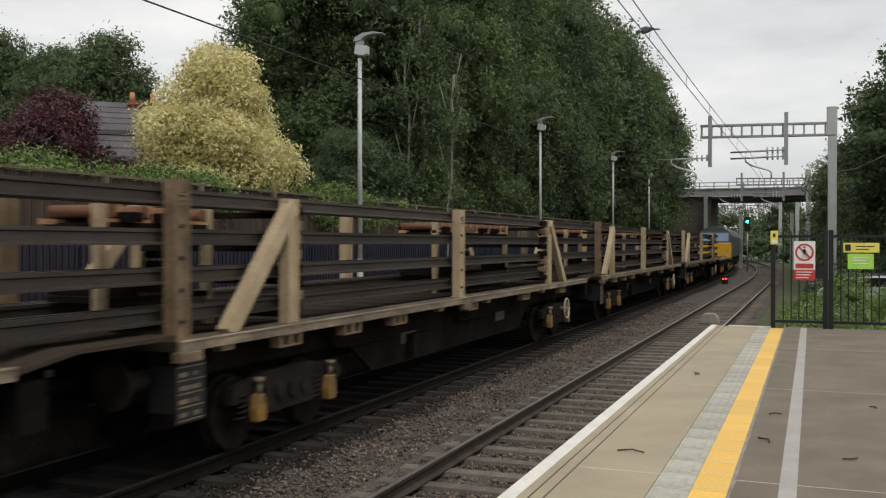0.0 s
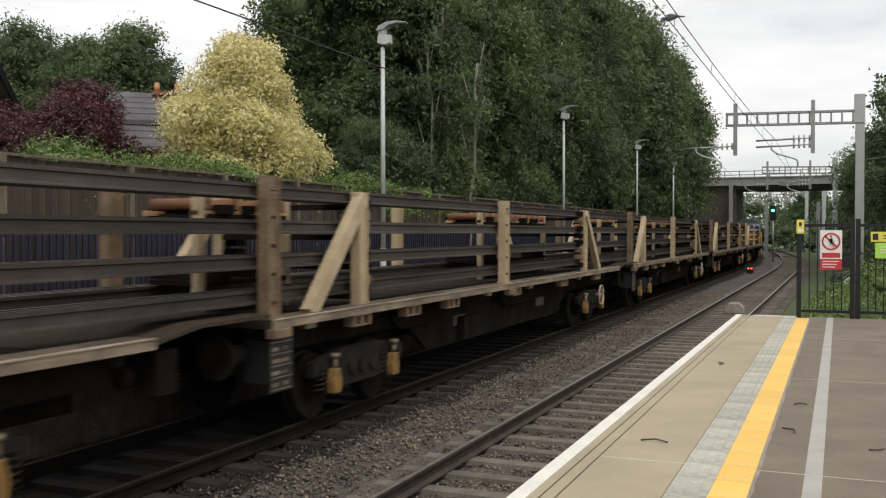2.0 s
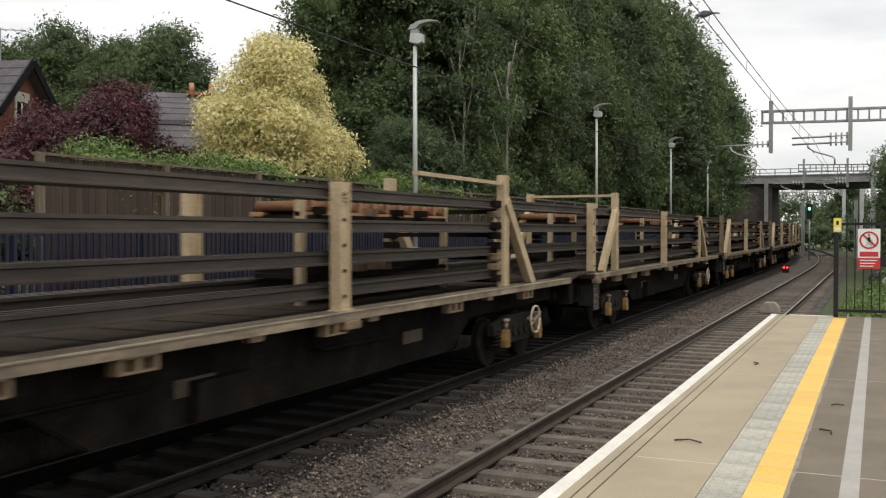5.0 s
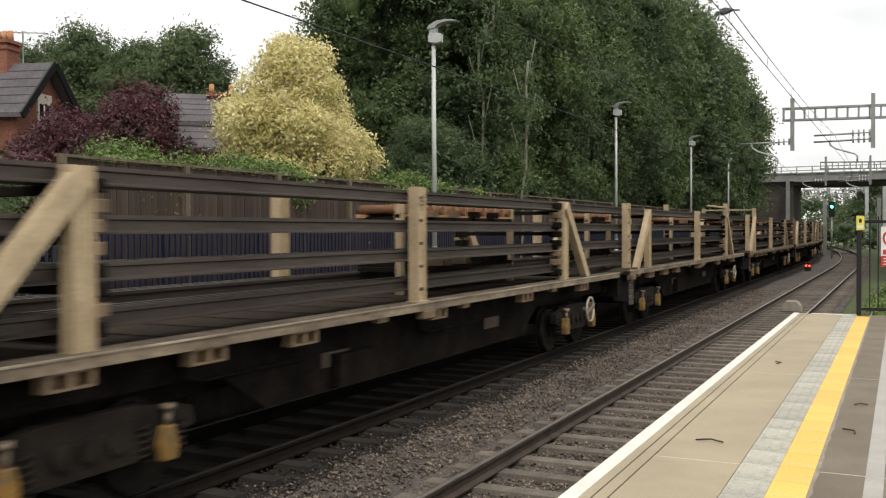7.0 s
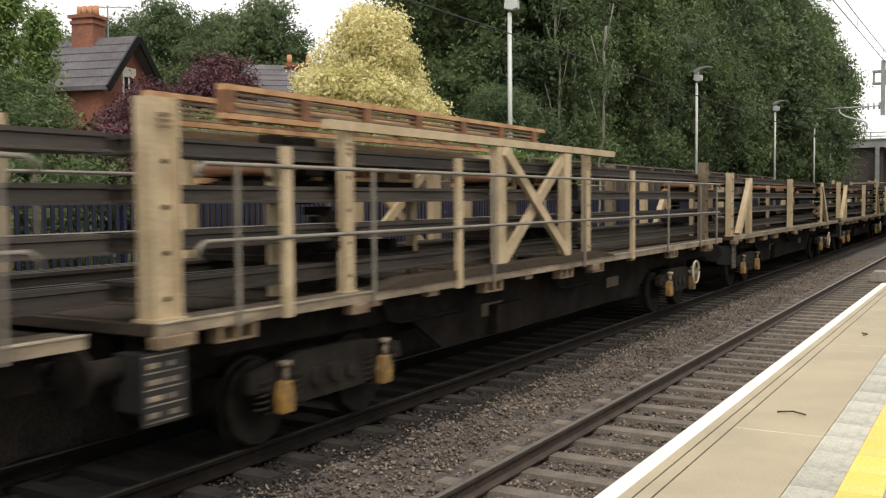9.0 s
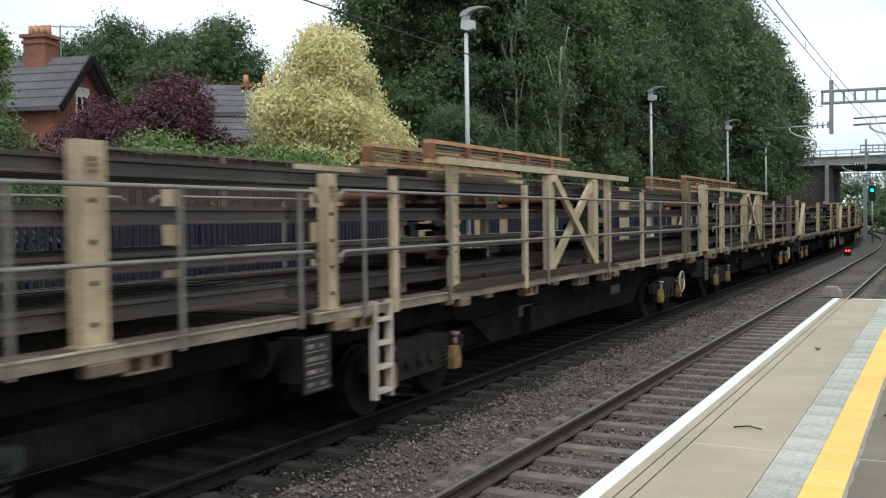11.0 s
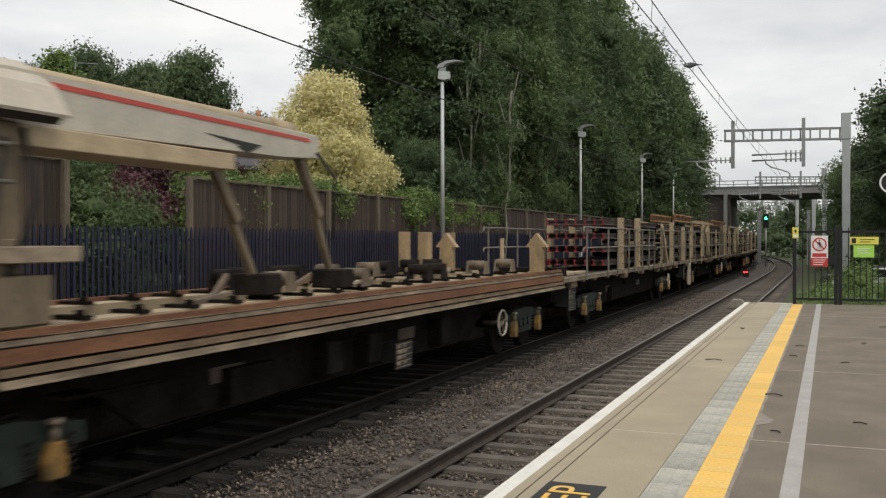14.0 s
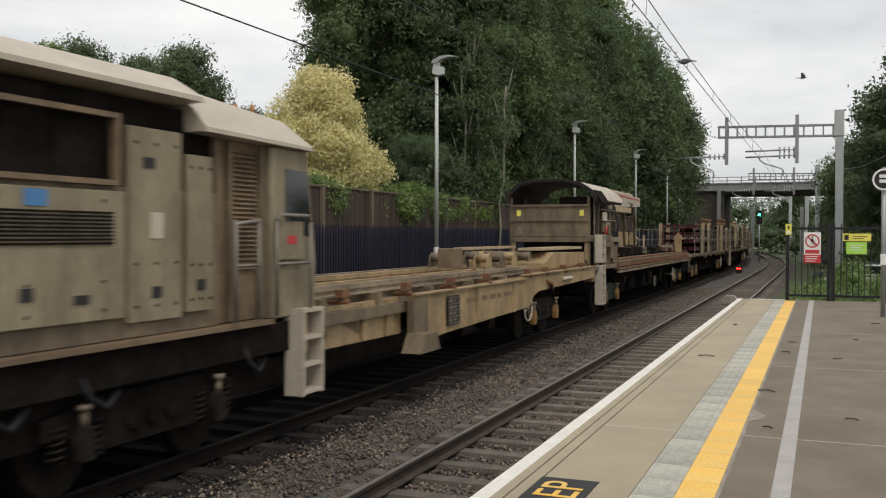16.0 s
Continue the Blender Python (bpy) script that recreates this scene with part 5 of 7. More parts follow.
def post(v, y, top, material=CREAM_STEEL, x=1.14, w=0.24, d=0.15, both=True, label="cream steel side post"):
    for s in ((-1, 1) if both else (1,)):
        b = bmesh.new()
        i_post(b, s * x, y, d, w, DECK_Z, top, s)
        p = part("side_post", b, material, v, label)
        b = bmesh.new()
        box(b, s * x - d / 2 - 0.02, s * x + d / 2 + 0.02, y - w / 2 - 0.04, y + w / 2 + 0.04, DECK_Z + 0.013, DECK_Z + 0.04)
        part("foot_plate", b, material, p)
        b = bmesh.new()
        for k in range(5):
            z = DECK_Z + 0.2 + k * (top - DECK_Z - 0.35) / 4
            rod(b, (s * (x + d / 2 - 0.03), y, z), (s * (x + d / 2 - 0.002), y, z), 0.022, 8)
        part("bolt", b, SOLE_BAR, p)
        b = bmesh.new()
        f = (s * (x + d / 2 + 0.001), s * (x + d / 2 + 0.005))
        for k in range(3):
            box(b, min(f), max(f), y - w * 0.28, y + w * 0.22, top - 0.16 - 0.05 * k, top - 0.135 - 0.05 * k)
        part("stencil_bar", b, BROWN_POST, p, "plain stencilled bars")
        b = bmesh.new()
        e = (s * 1.2, s * 1.335)
        box(b, min(e), max(e), y - w / 2 - 0.06, y + w / 2 + 0.06, DECK_Z - 0.20, DECK_Z - 0.088)
        part("foot_bracket", b, BROWN_POST, p, "tan bracket below the deck edge", 0.012)


def trestle(v, y, foot, top, material=CREAM_STEEL):
    """An upright with a raking strut on each side, and dark rail clamps behind it."""
    for s in (-1, 1):
        b = bmesh.new()
        x = s * 1.12
        i_post(b, x, y, 0.14, 0.24, DECK_Z, top, s)
        t = part("upright", b, material, v, "cream steel trestle upright")
        b = bmesh.new()
        beam(b, (x + s * 0.03, foot, DECK_Z), (x + s * 0.03, y, min(top, 3.05) - 0.08), 0.14, 0.2)
        part("strut", b, material, t, "cream raking strut")
        k = DECK_Z + 0.12
        d = -0.17 if foot < y else 0.17
        rng = random.Random(int(y * 10) + s)
        while k < min(top, 3.1) - 0.1:
            b = bmesh.new()
            box(b, x - s * 0.10 - 0.09, x - s * 0.10 + 0.12, y - d - 0.12, y - d + 0.10 + rng.uniform(0, 0.06), k, k + 0.12)
            part("rail_clamp", b, rng.choice((SOLE_BAR, SOLE_BAR, BROWN_POST)), t, "dark rail clamp", 0.012)
            k += rng.uniform(0.155, 0.2)
    b = bmesh.new()
    for z in TIERS:
        box(b, -1.05, 1.05, y - 0.10, y + 0.10, z - 0.085, z - 0.012)
    part("bolster", b, SOLE_BAR, v, "dark cross bolsters")


TIERS = (1.62, 2.02, 2.42, 2.83)


def rail_load(v, y0, y1, tiers=TIERS, xs=(0.66, 0.82, 0.98), material=NEW_RAIL, label="long dark steel rail", ends=None):
    prof = [(-0.07, 0), (0.07, 0), (0.07, 0.014), (0.012, 0.034), (0.010, 0.115), (0.034, 0.128), (0.034, 0.165), (-0.034, 0.165), (-0.034, 0.128), (-0.010, 0.115), (-0.012, 0.034), (-0.07, 0.014)]
    b = bmesh.new()
    prism(b, prof, y0, y1)
    me = mesh_of("rail", b, material)
    cap = None
    if ends:
        b = bmesh.new()
        prism(b, [(px * 1.06, pz * 1.04) for px, pz in prof], y0 - 0.012, y0 + 0.05)
        cap = mesh_of("rail_end", b, ends)
    rng = random.Random(3)
    for k, z in enumerate(tiers):
        for x in (xs if k else (-0.98, -0.82, -0.66) + tuple(xs)):
            dx = rng.uniform(-0.025, 0.025)
            r = tagged(again("rail", me, v, pose(x + dx, 0, z)), label)
            if cap:
                tagged(again("rail_end", cap, r, pose(0, 0, 0)), "red painted rail end")


def clamp_frame(v, y0, y1, z=2.70, x0=-0.55, x1=0.15):
    """A pale orange cradle with rusty blocks between the rails."""
    b = bmesh.new()
    for x in (x0, x1):
        box(b, x - 0.05, x + 0.05, y0, y1, z - 0.06, z)
    f = part("cradle", b, ORANGE_STRAP, v, "pale orange cradle beam")
    b = bmesh.new()
    rod(b, (x0 - 0.06, 0, 0), (x1 + 0.06, 0, 0), 0.072, 10)
    roller = mesh_of("roller", b, RUST_RAIL)
    b = bmesh.new()
    box(b, x1 + 0.03, x1 + 0.05, -0.02, 0.02, -0.09, 0.09)
    plate = mesh_of("roller_plate", b, ORANGE_STRAP)
    n = max(2, int((y1 - y0 - 0.4) / 0.42))
    for k in range(n + 1):
        y = y0 + 0.2 + k * (y1 - y0 - 0.4) / n
        again("roller", roller, f, pose(0, y, z + 0.08))
        again("roller_plate", plate, f, pose(0, y + 0.13, z + 0.09))
    for y in (y0, y1 - 0.12):
        b = bmesh.new()
        box(b, x1 - 0.04, x1 + 0.06, y, y + 0.12, DECK_Z + 0.012, z + 0.16)
        part("cradle_post", b, CREAM_STEEL, f, "pale cradle post")
    rng = random.Random(int(y0 * 7) + 1)
    for k in (0, 2):
        b = bmesh.new()
        box(b, x0 - 0.1, x1 + 0.1, y0 + 0.15, y1 - 0.15, 1.80 + 0.40 * k, 1.86 + 0.40 * k)
        part("clamp_beam", b, SOLE_BAR, f, "dark clamp beam")
        y = y0 + 0.3
        while y < y1 - 0.4:
            b = bmesh.new()
            box(b, x0 - 0.2, x1 + 0.2, y, y + rng.uniform(0.12, 0.3), 1.862 + 0.40 * k, 1.97 + 0.40 * k)
            part("clamp_block", b, BROWN_POST if rng.random() < 0.3 else SOLE_BAR, f)
            y += rng.uniform(0.5, 1.1)


def rail_wagon(pitch, post_mat, tall_front=False, tall_rear=False, mid_post=8.35, rail_from=0.0):
    """A long-welded-rail wagon: 18 m body and a fall plate over the coupling in front."""
    v = thing("rail_wagon", "long dark flat wagon with cream posts carrying tiers of long rails", "railway wagon", "rail train wagons")
    underframe(v, 18.1)
    b = bmesh.new()
    prism(b, [(18.12, DECK_Z - 0.01), (18.8, DECK_Z + 0.09), (pitch - 0.06, DECK_Z + 0.09), (pitch - 0.06, DECK_Z + 0.05), (18.8, DECK_Z + 0.05), (18.12, DECK_Z - 0.05)], -1.22, 1.30, "x")
    part("fall_plate", b, DECK, v, "worn chequered fall plate over the coupling")
    for x in (-1.12, 1.12):
        b = bmesh.new()
        box(b, x - 0.12, x + 0.12, 18.2, 18.5, 0.9, DECK_Z - 0.12)
        part("end_box", b, SOLE_BAR, v, "dark end box")
    buffers(v, 0.0, -1)
    buffers(v, 18.1, 1)
    bogie(v, 2.5)
    bogie(v, 15.55)
    handwheel(v, 16.0)
    data_panel(v, 0.02)
    post(v, 0.16, 3.08, post_mat, label="steel end post")
    post(v, mid_post, 3.04)
    trestle(v, 2.4, 1.0, 3.4 if tall_rear else 2.98)
    trestle(v, 14.65, 16.05, 3.42 if tall_front else 3.0)
    rail_load(v, rail_from, pitch)
    clamp_frame(v, 9.6, 14.3)
    clamp_frame(v, -0.3 + 0.4, 2.1, 2.70)
    if tall_front:
        b = bmesh.new()
        box(b, 1.06, 1.16, 11.2, 14.5, 3.24, 3.30)
        part("top_bar", b, CREAM_STEEL, v, "cream top bar")
    if tall_rear:
        b = bmesh.new()
        box(b, -1.1, 1.1, 2.36, 2.44, 3.3, 3.36)
        part("top_bar", b, CREAM_STEEL, v, "cream cross bar")
    return v


def handrails(v, y0, y1, stanchions, z_top, z_mid, x=1.36, top_posts=()):
    for s in (-1, 1):
        for z in (z_top, z_mid):
            b = bmesh.new()
            tube(b, [(s * x, y0, z - 0.12), (s * x, y0 + 0.03, z - 0.04), (s * x, y0 + 0.10, z), (s * x, y1 - 0.10, z), (s * x, y1 - 0.03, z - 0.04), (s * x, y1, z - 0.12)], 0.021, 8)
            part("handrail", b, TUBE, v, "worn tubular handrail")
        for y in stanchions:
            b = bmesh.new()
            rod(b, (s * x, y, DECK_Z - 0.1), (s * x, y, z_top if y in top_posts or z_mid > 2.0 else z_mid), 0.024, 6)
            part("stanchion", b, TUBE, v)


def lattice_load(v, y0, y1, z0, z1, x0, x1):
    """Rust-tan channels with uprights, lashed on top of the rails."""
    b = bmesh.new()
    for x in (x0, x1):
        for z in (z0, z1 - 0.06):
            box(b, x - 0.06, x + 0.06, y0, y1, z, z + 0.06)
    f = part("lattice_girder", b, ORANGE_STRAP, v, "rusty tan lattice girder")
    y = y0
    while y < y1:
        for x in (x0, x1):
            b = bmesh.new()
            box(b, x - 0.07, x + 0.07, y, y + 0.14, z0 + 0.062, z1 - 0.062)
            part("web_post", b, RUST_RAIL, f, "rusty upright")
        y += 1.25
    b = bmesh.new()
    for k in range(4):
        z = z0 + 0.07 + k * 0.06
        box(b, x1 - 0.03, x1 + 0.03, y0 + 0.2, y1 - 0.2, z, z + 0.028)
        box(b, x0 - 0.03, x0 + 0.03, y0 + 0.2, y1 - 0.2, z, z + 0.028)
    part("slat", b, BROWN_POST, f, "grimy thin bars")


def brace_wagon(pitch, brace_y, mats=CREAM_STEEL, rear_post=(0.2, 3.30, 0.3, 0.2), load_from=-5.4, ladder=False):
    """A rail wagon with handrails, a cross-braced frame and a lattice load."""
    v = thing("braced_wagon", "dark flat wagon with handrails, cream cross-braced frame and stacked rails", "railway wagon", "rail train wagons")
    underframe(v, pitch - 0.5)
    b = bmesh.new()
    prism(b, [(3.0, DECK_Z + 0.013), (3.7, DECK_Z + 0.12), (9.8, DECK_Z + 0.12), (10.5, DECK_Z + 0.013)], 1.10, 1.34, "x")
    part("raised_walkway", b, DECK, v, "grimy raised walkway")
    buffers(v, 0, -1)
    bogie(v, 2.6)
    bogie(v, pitch - 3.4)
    handwheel(v, pitch - 2.6)
    data_panel(v, -0.1)
    rail_load(v, 0, pitch)
    post(v, rear_post[0], rear_post[1], w=rear_post[2], d=rear_post[3])
    post(v, pitch - 1.6, 3.26, w=0.26, d=0.18, material=TAN_GRIMY)
    for y in (brace_y - 4.6, brace_y + 2.2):
        post(v, y, 3.18, w=0.17, d=0.1, label="slim cream post")
    for s in (-1, 1):
        b = bmesh.new()
        x = s * 1.2
        for y in (brace_y - 1.15, brace_y + 1.15):
            box(b, x - 0.06, x + 0.06, y - 0.12, y + 0.12, DECK_Z, 3.15)
        beam(b, (x, brace_y - 1.1, DECK_Z + 0.1), (x, brace_y + 1.1, 3.1), 0.07, 0.15)
        beam(b, (x + s * 0.08, brace_y + 1.1, DECK_Z + 0.1), (x + s * 0.08, brace_y - 1.1, 3.1), 0.07, 0.15)
        fr = part("braced_frame", b, mats, v, "cream cross-braced steel frame")
        b = bmesh.new()
        box(b, x - 0.05, x + 0.05, brace_y - 5.0, brace_y + 3.3, 3.17, 3.27)
        part("top_beam", b, mats, fr, "long cream top beam")
    lattice_load(v, brace_y + load_from, brace_y + 2.6, 3.30, 3.66, -0.95, 0.15)
    clamp_frame(v, brace_y - 5.2, brace_y - 2.4, 2.70, -0.4, 0.6)
    clamp_frame(v, brace_y + 0.4, brace_y + 2.4, 2.70, -0.4, 0.6)
    rng = random.Random(6)
    for y0 in (brace_y - 4.9, brace_y + 1.9):
        for k in range(18):
            y, z, x = y0 + rng.uniform(-0.4, 0.5), rng.uniform(1.5, 3.0), rng.uniform(0.5, 1.08)
            b = bmesh.new()
            box(b, x - 0.08, x + 0.08, y, y + rng.uniform(0.15, 0.4), z, z + rng.uniform(0.06, 0.15))
            part("rail_clamp", b, SOLE_BAR, v, "dark rail clamp")
    st = [0.9, 3.0, brace_y - 1.6, brace_y + 1.6, pitch - 5, pitch - 2.6, pitch - 1.2]
    handrails(v, 0.4, pitch - 0.9, st, 2.76, 2.10)
    for y in (brace_y - 2.2 - 0.3, brace_y + 2.2 + 1.8, 1.6):
        b = bmesh.new()
        box(b, 1.30, 1.36, y - 0.06, y + 0.06, DECK_Z - 0.1, 2.95)
        part("rail_post", b, CREAM_STEEL, v, "pale cream rail post")
    if ladder:
        y0 = 1.15
        b = bmesh.new()
        box(b, 1.25, 1.34, y0, y0 + 0.04, 0.35, 1.5)
        lad = part("step_ladder", b, CANOPY_PALE, v, "pale step ladder")
        b = bmesh.new()
        box(b, 1.25, 1.34, y0 + 0.34, y0 + 0.38, 0.35, 1.5)
        part("stile", b, CANOPY_PALE, lad)
        for k in range(4):
            b = bmesh.new()
            box(b, 1.23, 1.36, y0 + 0.041, y0 + 0.339, 0.42 + k * 0.28, 0.46 + k * 0.28)
            part("step", b, CANOPY_PALE, lad)
    return v


def end_wagon():
    """The last rail wagon: the stack ends in red painted rail ends over an empty deck."""
    v = thing("end_rail_wagon", "dark flat wagon with handrails where the rail stack ends in red", "railway wagon", "rail train wagons")
    underframe(v, 20.4)
    buffers(v, 0, -1)
    bogie(v, 3.4, frame=GREEN_FRAME)
    bogie(v, 15.9, frame=GREEN_FRAME)
    handwheel(v, 16.2)
    data_panel(v, 0.6, 0.7)
    rail_load(v, 5.6, 20.55, xs=(-0.72, -0.44, -0.16, 0.14, 0.42, 0.70, 0.98), ends=RED_END)
    post(v, 7.4, 3.08, w=0.28)
    post(v, 10.2, 3.12, w=0.3)
    post(v, 17.8, 3.1, w=0.26)
    trestle(v, 15.1, 16.35, 3.0)
    clamp_frame(v, 10.2, 14.8, 2.75, -0.3, 0.7)
    handrails(v, 1.6, 12.3, [2.0, 4.6, 5.9, 7.6, 8.6, 9.9, 11.2, 12.3], 2.72, 2.18, top_posts=(2.0, 4.6, 5.9))
    handrails(v, 12.8, 20.6, [14.0, 16.9, 18.6, 20.3], 2.74, 2.12)
    b = bmesh.new()
    rng = random.Random(2)
    for k in range(5):
        y = 1.6 + rng.uniform(-0.2, 0.2)
        box(b, -0.9 + k * 0.36, -0.62 + k * 0.36, y, y + 2.6, DECK_Z + 0.014, DECK_Z + 0.07)
    part("loose_plank", b, CREAM_STEEL, v, "pale loose timbers on the deck")
    b = bmesh.new()
    box(b, -0.6, 1.0, 0.3, 1.3, DECK_Z + 0.013, DECK_Z + 0.25)
    part("end_ramp", b, SOLE_BAR, v, "dark end block")
    b = bmesh.new()
    box(b, -1.36, -1.28, 3.0, 3.12, DECK_Z - 0.1, 2.44)
    part("rail_post", b, CREAM_STEEL, v, "pale post on the far side")
    return v


def crane_wagon():
    v = thing("crane_wagon", "rail-handling crane wagon with a canopy cab and dirty white boom", "crane wagon")
    underframe(v, 19.6, 1.50, label="cream and rusty crane deck")
    buffers(v, 0, -1)
    bogie(v, 2.9, frame=GREEN_FRAME)
    bogie(v, 17.2, frame=GREEN_FRAME)
    handwheel(v, 15.3, 0.76)
    data_panel(v, 10.4, 0.6, 0.45, 0.85)
    # long rusty running rails along both edges
    for s in (-1, 1):
        for k, (z0, z1, m) in enumerate(((1.26, 1.31, EDGE), (1.35, 1.40, BROWN_POST), (1.44, 1.55, RUST_RAIL), (1.58, 1.61, EDGE), (1.64, 1.68, RUST_RAIL))):
            b = bmesh.new()
            x = s * (1.36 - 0.02 * k)
            box(b, x - 0.04, x + 0.04, 3.0, 19.5, z0, z1)
            box(b, x - 0.07, x + 0.07, 3.0, 19.5, z0 - 0.012, z0)
            part("running_rail", b, m, v, "rusty running rail along the side")
    for x in (-0.7, 0.75):
        b = bmesh.new()
        box(b, x - 0.16, x + 0.16, 3.2, 18.9, 1.52, 1.66)
        g = part("runway_beam", b, CREAM_STEEL, v, "worn cream runway beam")
        b = bmesh.new()
        box(b, -0.2, 0.2, -0.07, 0.07, 1.722, 1.76)
        rod(b, (0.1, 0, 1.76), (0.1, 0, 1.81), 0.05, 8)
        clip = mesh_of("clip", b, SOLE_BAR)
        for k in range(19):
            again("clip", clip, g, pose(x, 3.6 + k * 0.8, -0.06))
    rng = random.Random(9)
    for k in range(16):
        y, x = 8.2 + k * 0.56 + rng.uniform(-0.15, 0.15), rng.choice((-0.85, -0.6, 0.6, 0.85))
        b = bmesh.new()
        rod(b, (x - 0.16, y, 1.90), (x + 0.16, y, 1.90), 0.085, 12)
        prism(b, [(y - 0.14, 1.724), (y + 0.14, 1.724), (y + 0.05, 1.98), (y - 0.05, 1.98)], x - 0.2, x - 0.165, "x")
        prism(b, [(y - 0.14, 1.724), (y + 0.14, 1.724), (y + 0.05, 1.98), (y - 0.05, 1.98)], x + 0.165, x + 0.2, "x")
        part("roller", b, BOGIE if k % 3 else TAN_GRIMY, v, "dark guide roller")
    for k in range(9):
        y, x = 6.5 + k * 1.05 + rng.uniform(-0.3, 0.3), rng.uniform(-0.35, 0.4)
        b = bmesh.new()
        beam(b, (x, y, 1.62), (x + rng.uniform(-0.3, 0.3), y + rng.uniform(0.5, 1.2), rng.uniform(1.66, 1.95)), 0.07, 0.07)
        part("loose_bar", b, BROWN_POST if k % 2 else EDGE, v, "worn loose bar")
    for y, w in ((15.9, 0.13), (17.0, 0.22), (18.5, 0.13)):
        b = bmesh.new()
        box(b, -1.2, -1.04, y - w, y + w, 1.52, 2.56)
        part("stub_post", b, TAN, v, "short tan post", 0.008)
    for x, y in ((-0.95, 17.9), (1.05, 18.4)):
        b = bmesh.new()
        prism(b, [(-0.15, 1.52), (0.15, 1.52), (0.15, 2.22), (0.26, 2.22), (0.0, 2.54), (-0.26, 2.22), (-0.15, 2.22)], y - 0.10, y + 0.10)
        bmesh.ops.translate(b, verts=b.verts[:], vec=(x, 0, 0))
        part("capped_post", b, TAN, v, "tan post with a pitched cap")
    # cab
    b = bmesh.new()
    box(b, -1.2, 1.02, 0.25, 0.36, 2.36, 3.26)
    box(b, -1.24, -1.2, 0.25, 1.2, 2.36, 3.26)
    box(b, -1.26, 1.08, 0.2, 0.25, 3.22, 3.28)
    box(b, -1.26, 1.08, 0.2, 0.25, 2.8, 2.82)
    cab = part("cab_panel", b, TAN_GRIMY, v, "grimy tan rear cab panel", 0.0)
    for x in (-1.0, 0.86):
        b = bmesh.new()
        box(b, x - 0.06, x + 0.06, 0.235, 0.248, 2.95, 3.12)
        part("notice", b, YELLOW_SIGN, cab, "small yellow notice")
    for x, y in ((1.05, 0.3), (1.12, 1.15), (1.12, 2.1), (1.12, 3.2), (-1.24, 0.3), (-1.24, 1.7), (-1.24, 3.4)):
        b = bmesh.new()
        box(b, x - 0.04, x + 0.04, y - 0.04, y + 0.04, 1.52, 3.50)
        part("cab_post", b, TAN_GRIMY, v, "grimy cab pillar")
    b = bmesh.new()
    box(b, 0.15, 0.98, 0.45, 1.15, 2.3, 3.5)
    box(b, -1.1, 0.1, 1.4, 3.0, 2.2, 3.0)
    box(b, -0.9, 0.9, 0.4, 2.8, 1.95, 2.25)
    part("engine_case", b, SOLE_BAR, v, "dark machinery inside the cab", 0.02)
    b = bmesh.new()
    box(b, 1.0, 1.16, 0.3, 3.4, 2.22, 2.40)
    box(b, 1.0, 1.3, 0.9, 2.6, 2.05, 2.2)
    box(b, -1.25, 1.1, 0.2, 0.4, 2.2, 2.34)
    part("cab_sill", b, TAN_GRIMY, v, "cream cab floor beam", 0.01)
    b = bmesh.new()
    for z in (2.85, 3.15):
        tube(b, [(1.2, 1.2, z), (1.2, 3.3, z)], 0.02)
    tube(b, [(1.2, 0.35, 1.6), (1.2, 0.35, 3.4)], 0.02)
    part("cab_handrail", b, TUBE, v)
    for x0, y0, y1, z0, z1 in ((1.16, 1.5, 2.0, 2.82, 3.08), (1.16, 2.3, 2.75, 3.2, 3.44), (1.10, 2.2, 2.6, 2.45, 2.8)):
        b = bmesh.new()
        box(b, x0, x0 + 0.06, y0, y1, z0, z1)
        part("control_box", b, CANOPY_PALE, v, "pale control box", 0.01)
    # canopy: an arched sheet, open at the back
    b = bmesh.new()
    arc = [(-1.38, 3.38), (-1.34, 3.60), (-1.02, 3.88), (-0.5, 4.0), (0.35, 4.0), (0.85, 3.90), (1.22, 3.66), (1.36, 3.42)]
    inner = [(x * 0.99, z - 0.025) for x, z in arc[::-1]]
    prism(b, arc + inner, 0.16, 3.75)
    part("canopy", b, CANOPY_PALE, v, "pale arched canopy roof")
    # near-black sheet inside the pale arch, and a near-black rear rim
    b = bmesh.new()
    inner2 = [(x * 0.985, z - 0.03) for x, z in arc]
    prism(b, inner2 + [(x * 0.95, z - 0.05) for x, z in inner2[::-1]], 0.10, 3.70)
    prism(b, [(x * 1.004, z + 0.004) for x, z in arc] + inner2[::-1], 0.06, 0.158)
    part("canopy_underside", b, CANOPY_DARK, v, "dark underside of the canopy")
    b = bmesh.new()
    prism(b, [(1.24, 3.68), (1.50, 3.30), (1.46, 3.28), (1.2, 3.62)], 0.1, 1.1)
    part("canopy_flap", b, SOLE_BAR, v, "dark hanging canopy flap")
    # boom with grabs
    b = bmesh.new()
    prism(b, [(2.55, 3.72), (3.4, 3.80), (8.45, 3.74), (8.45, 3.44), (7.6, 3.40), (3.0, 3.32), (2.55, 3.40)], 0.55, 1.05, "x")
    boom = part("boom", b, WHITE_BEAM, v, "dirty white lifting boom", 0.012)
    b = bmesh.new()
    prism(b, [(2.9, 3.70), (8.2, 3.63), (8.2, 3.675), (2.9, 3.75)], 1.052, 1.058, "x")
    part("stripe", b, RED_STRIPE, boom, "red stripe")
    b = bmesh.new()
    prism(b, [(6.0, 3.53), (7.1, 3.49), (6.85, 3.41), (6.6, 3.46)], 1.052, 1.058, "x")
    prism(b, [(6.6, 3.44), (7.05, 3.47), (6.8, 3.37)], 1.052, 1.058, "x")
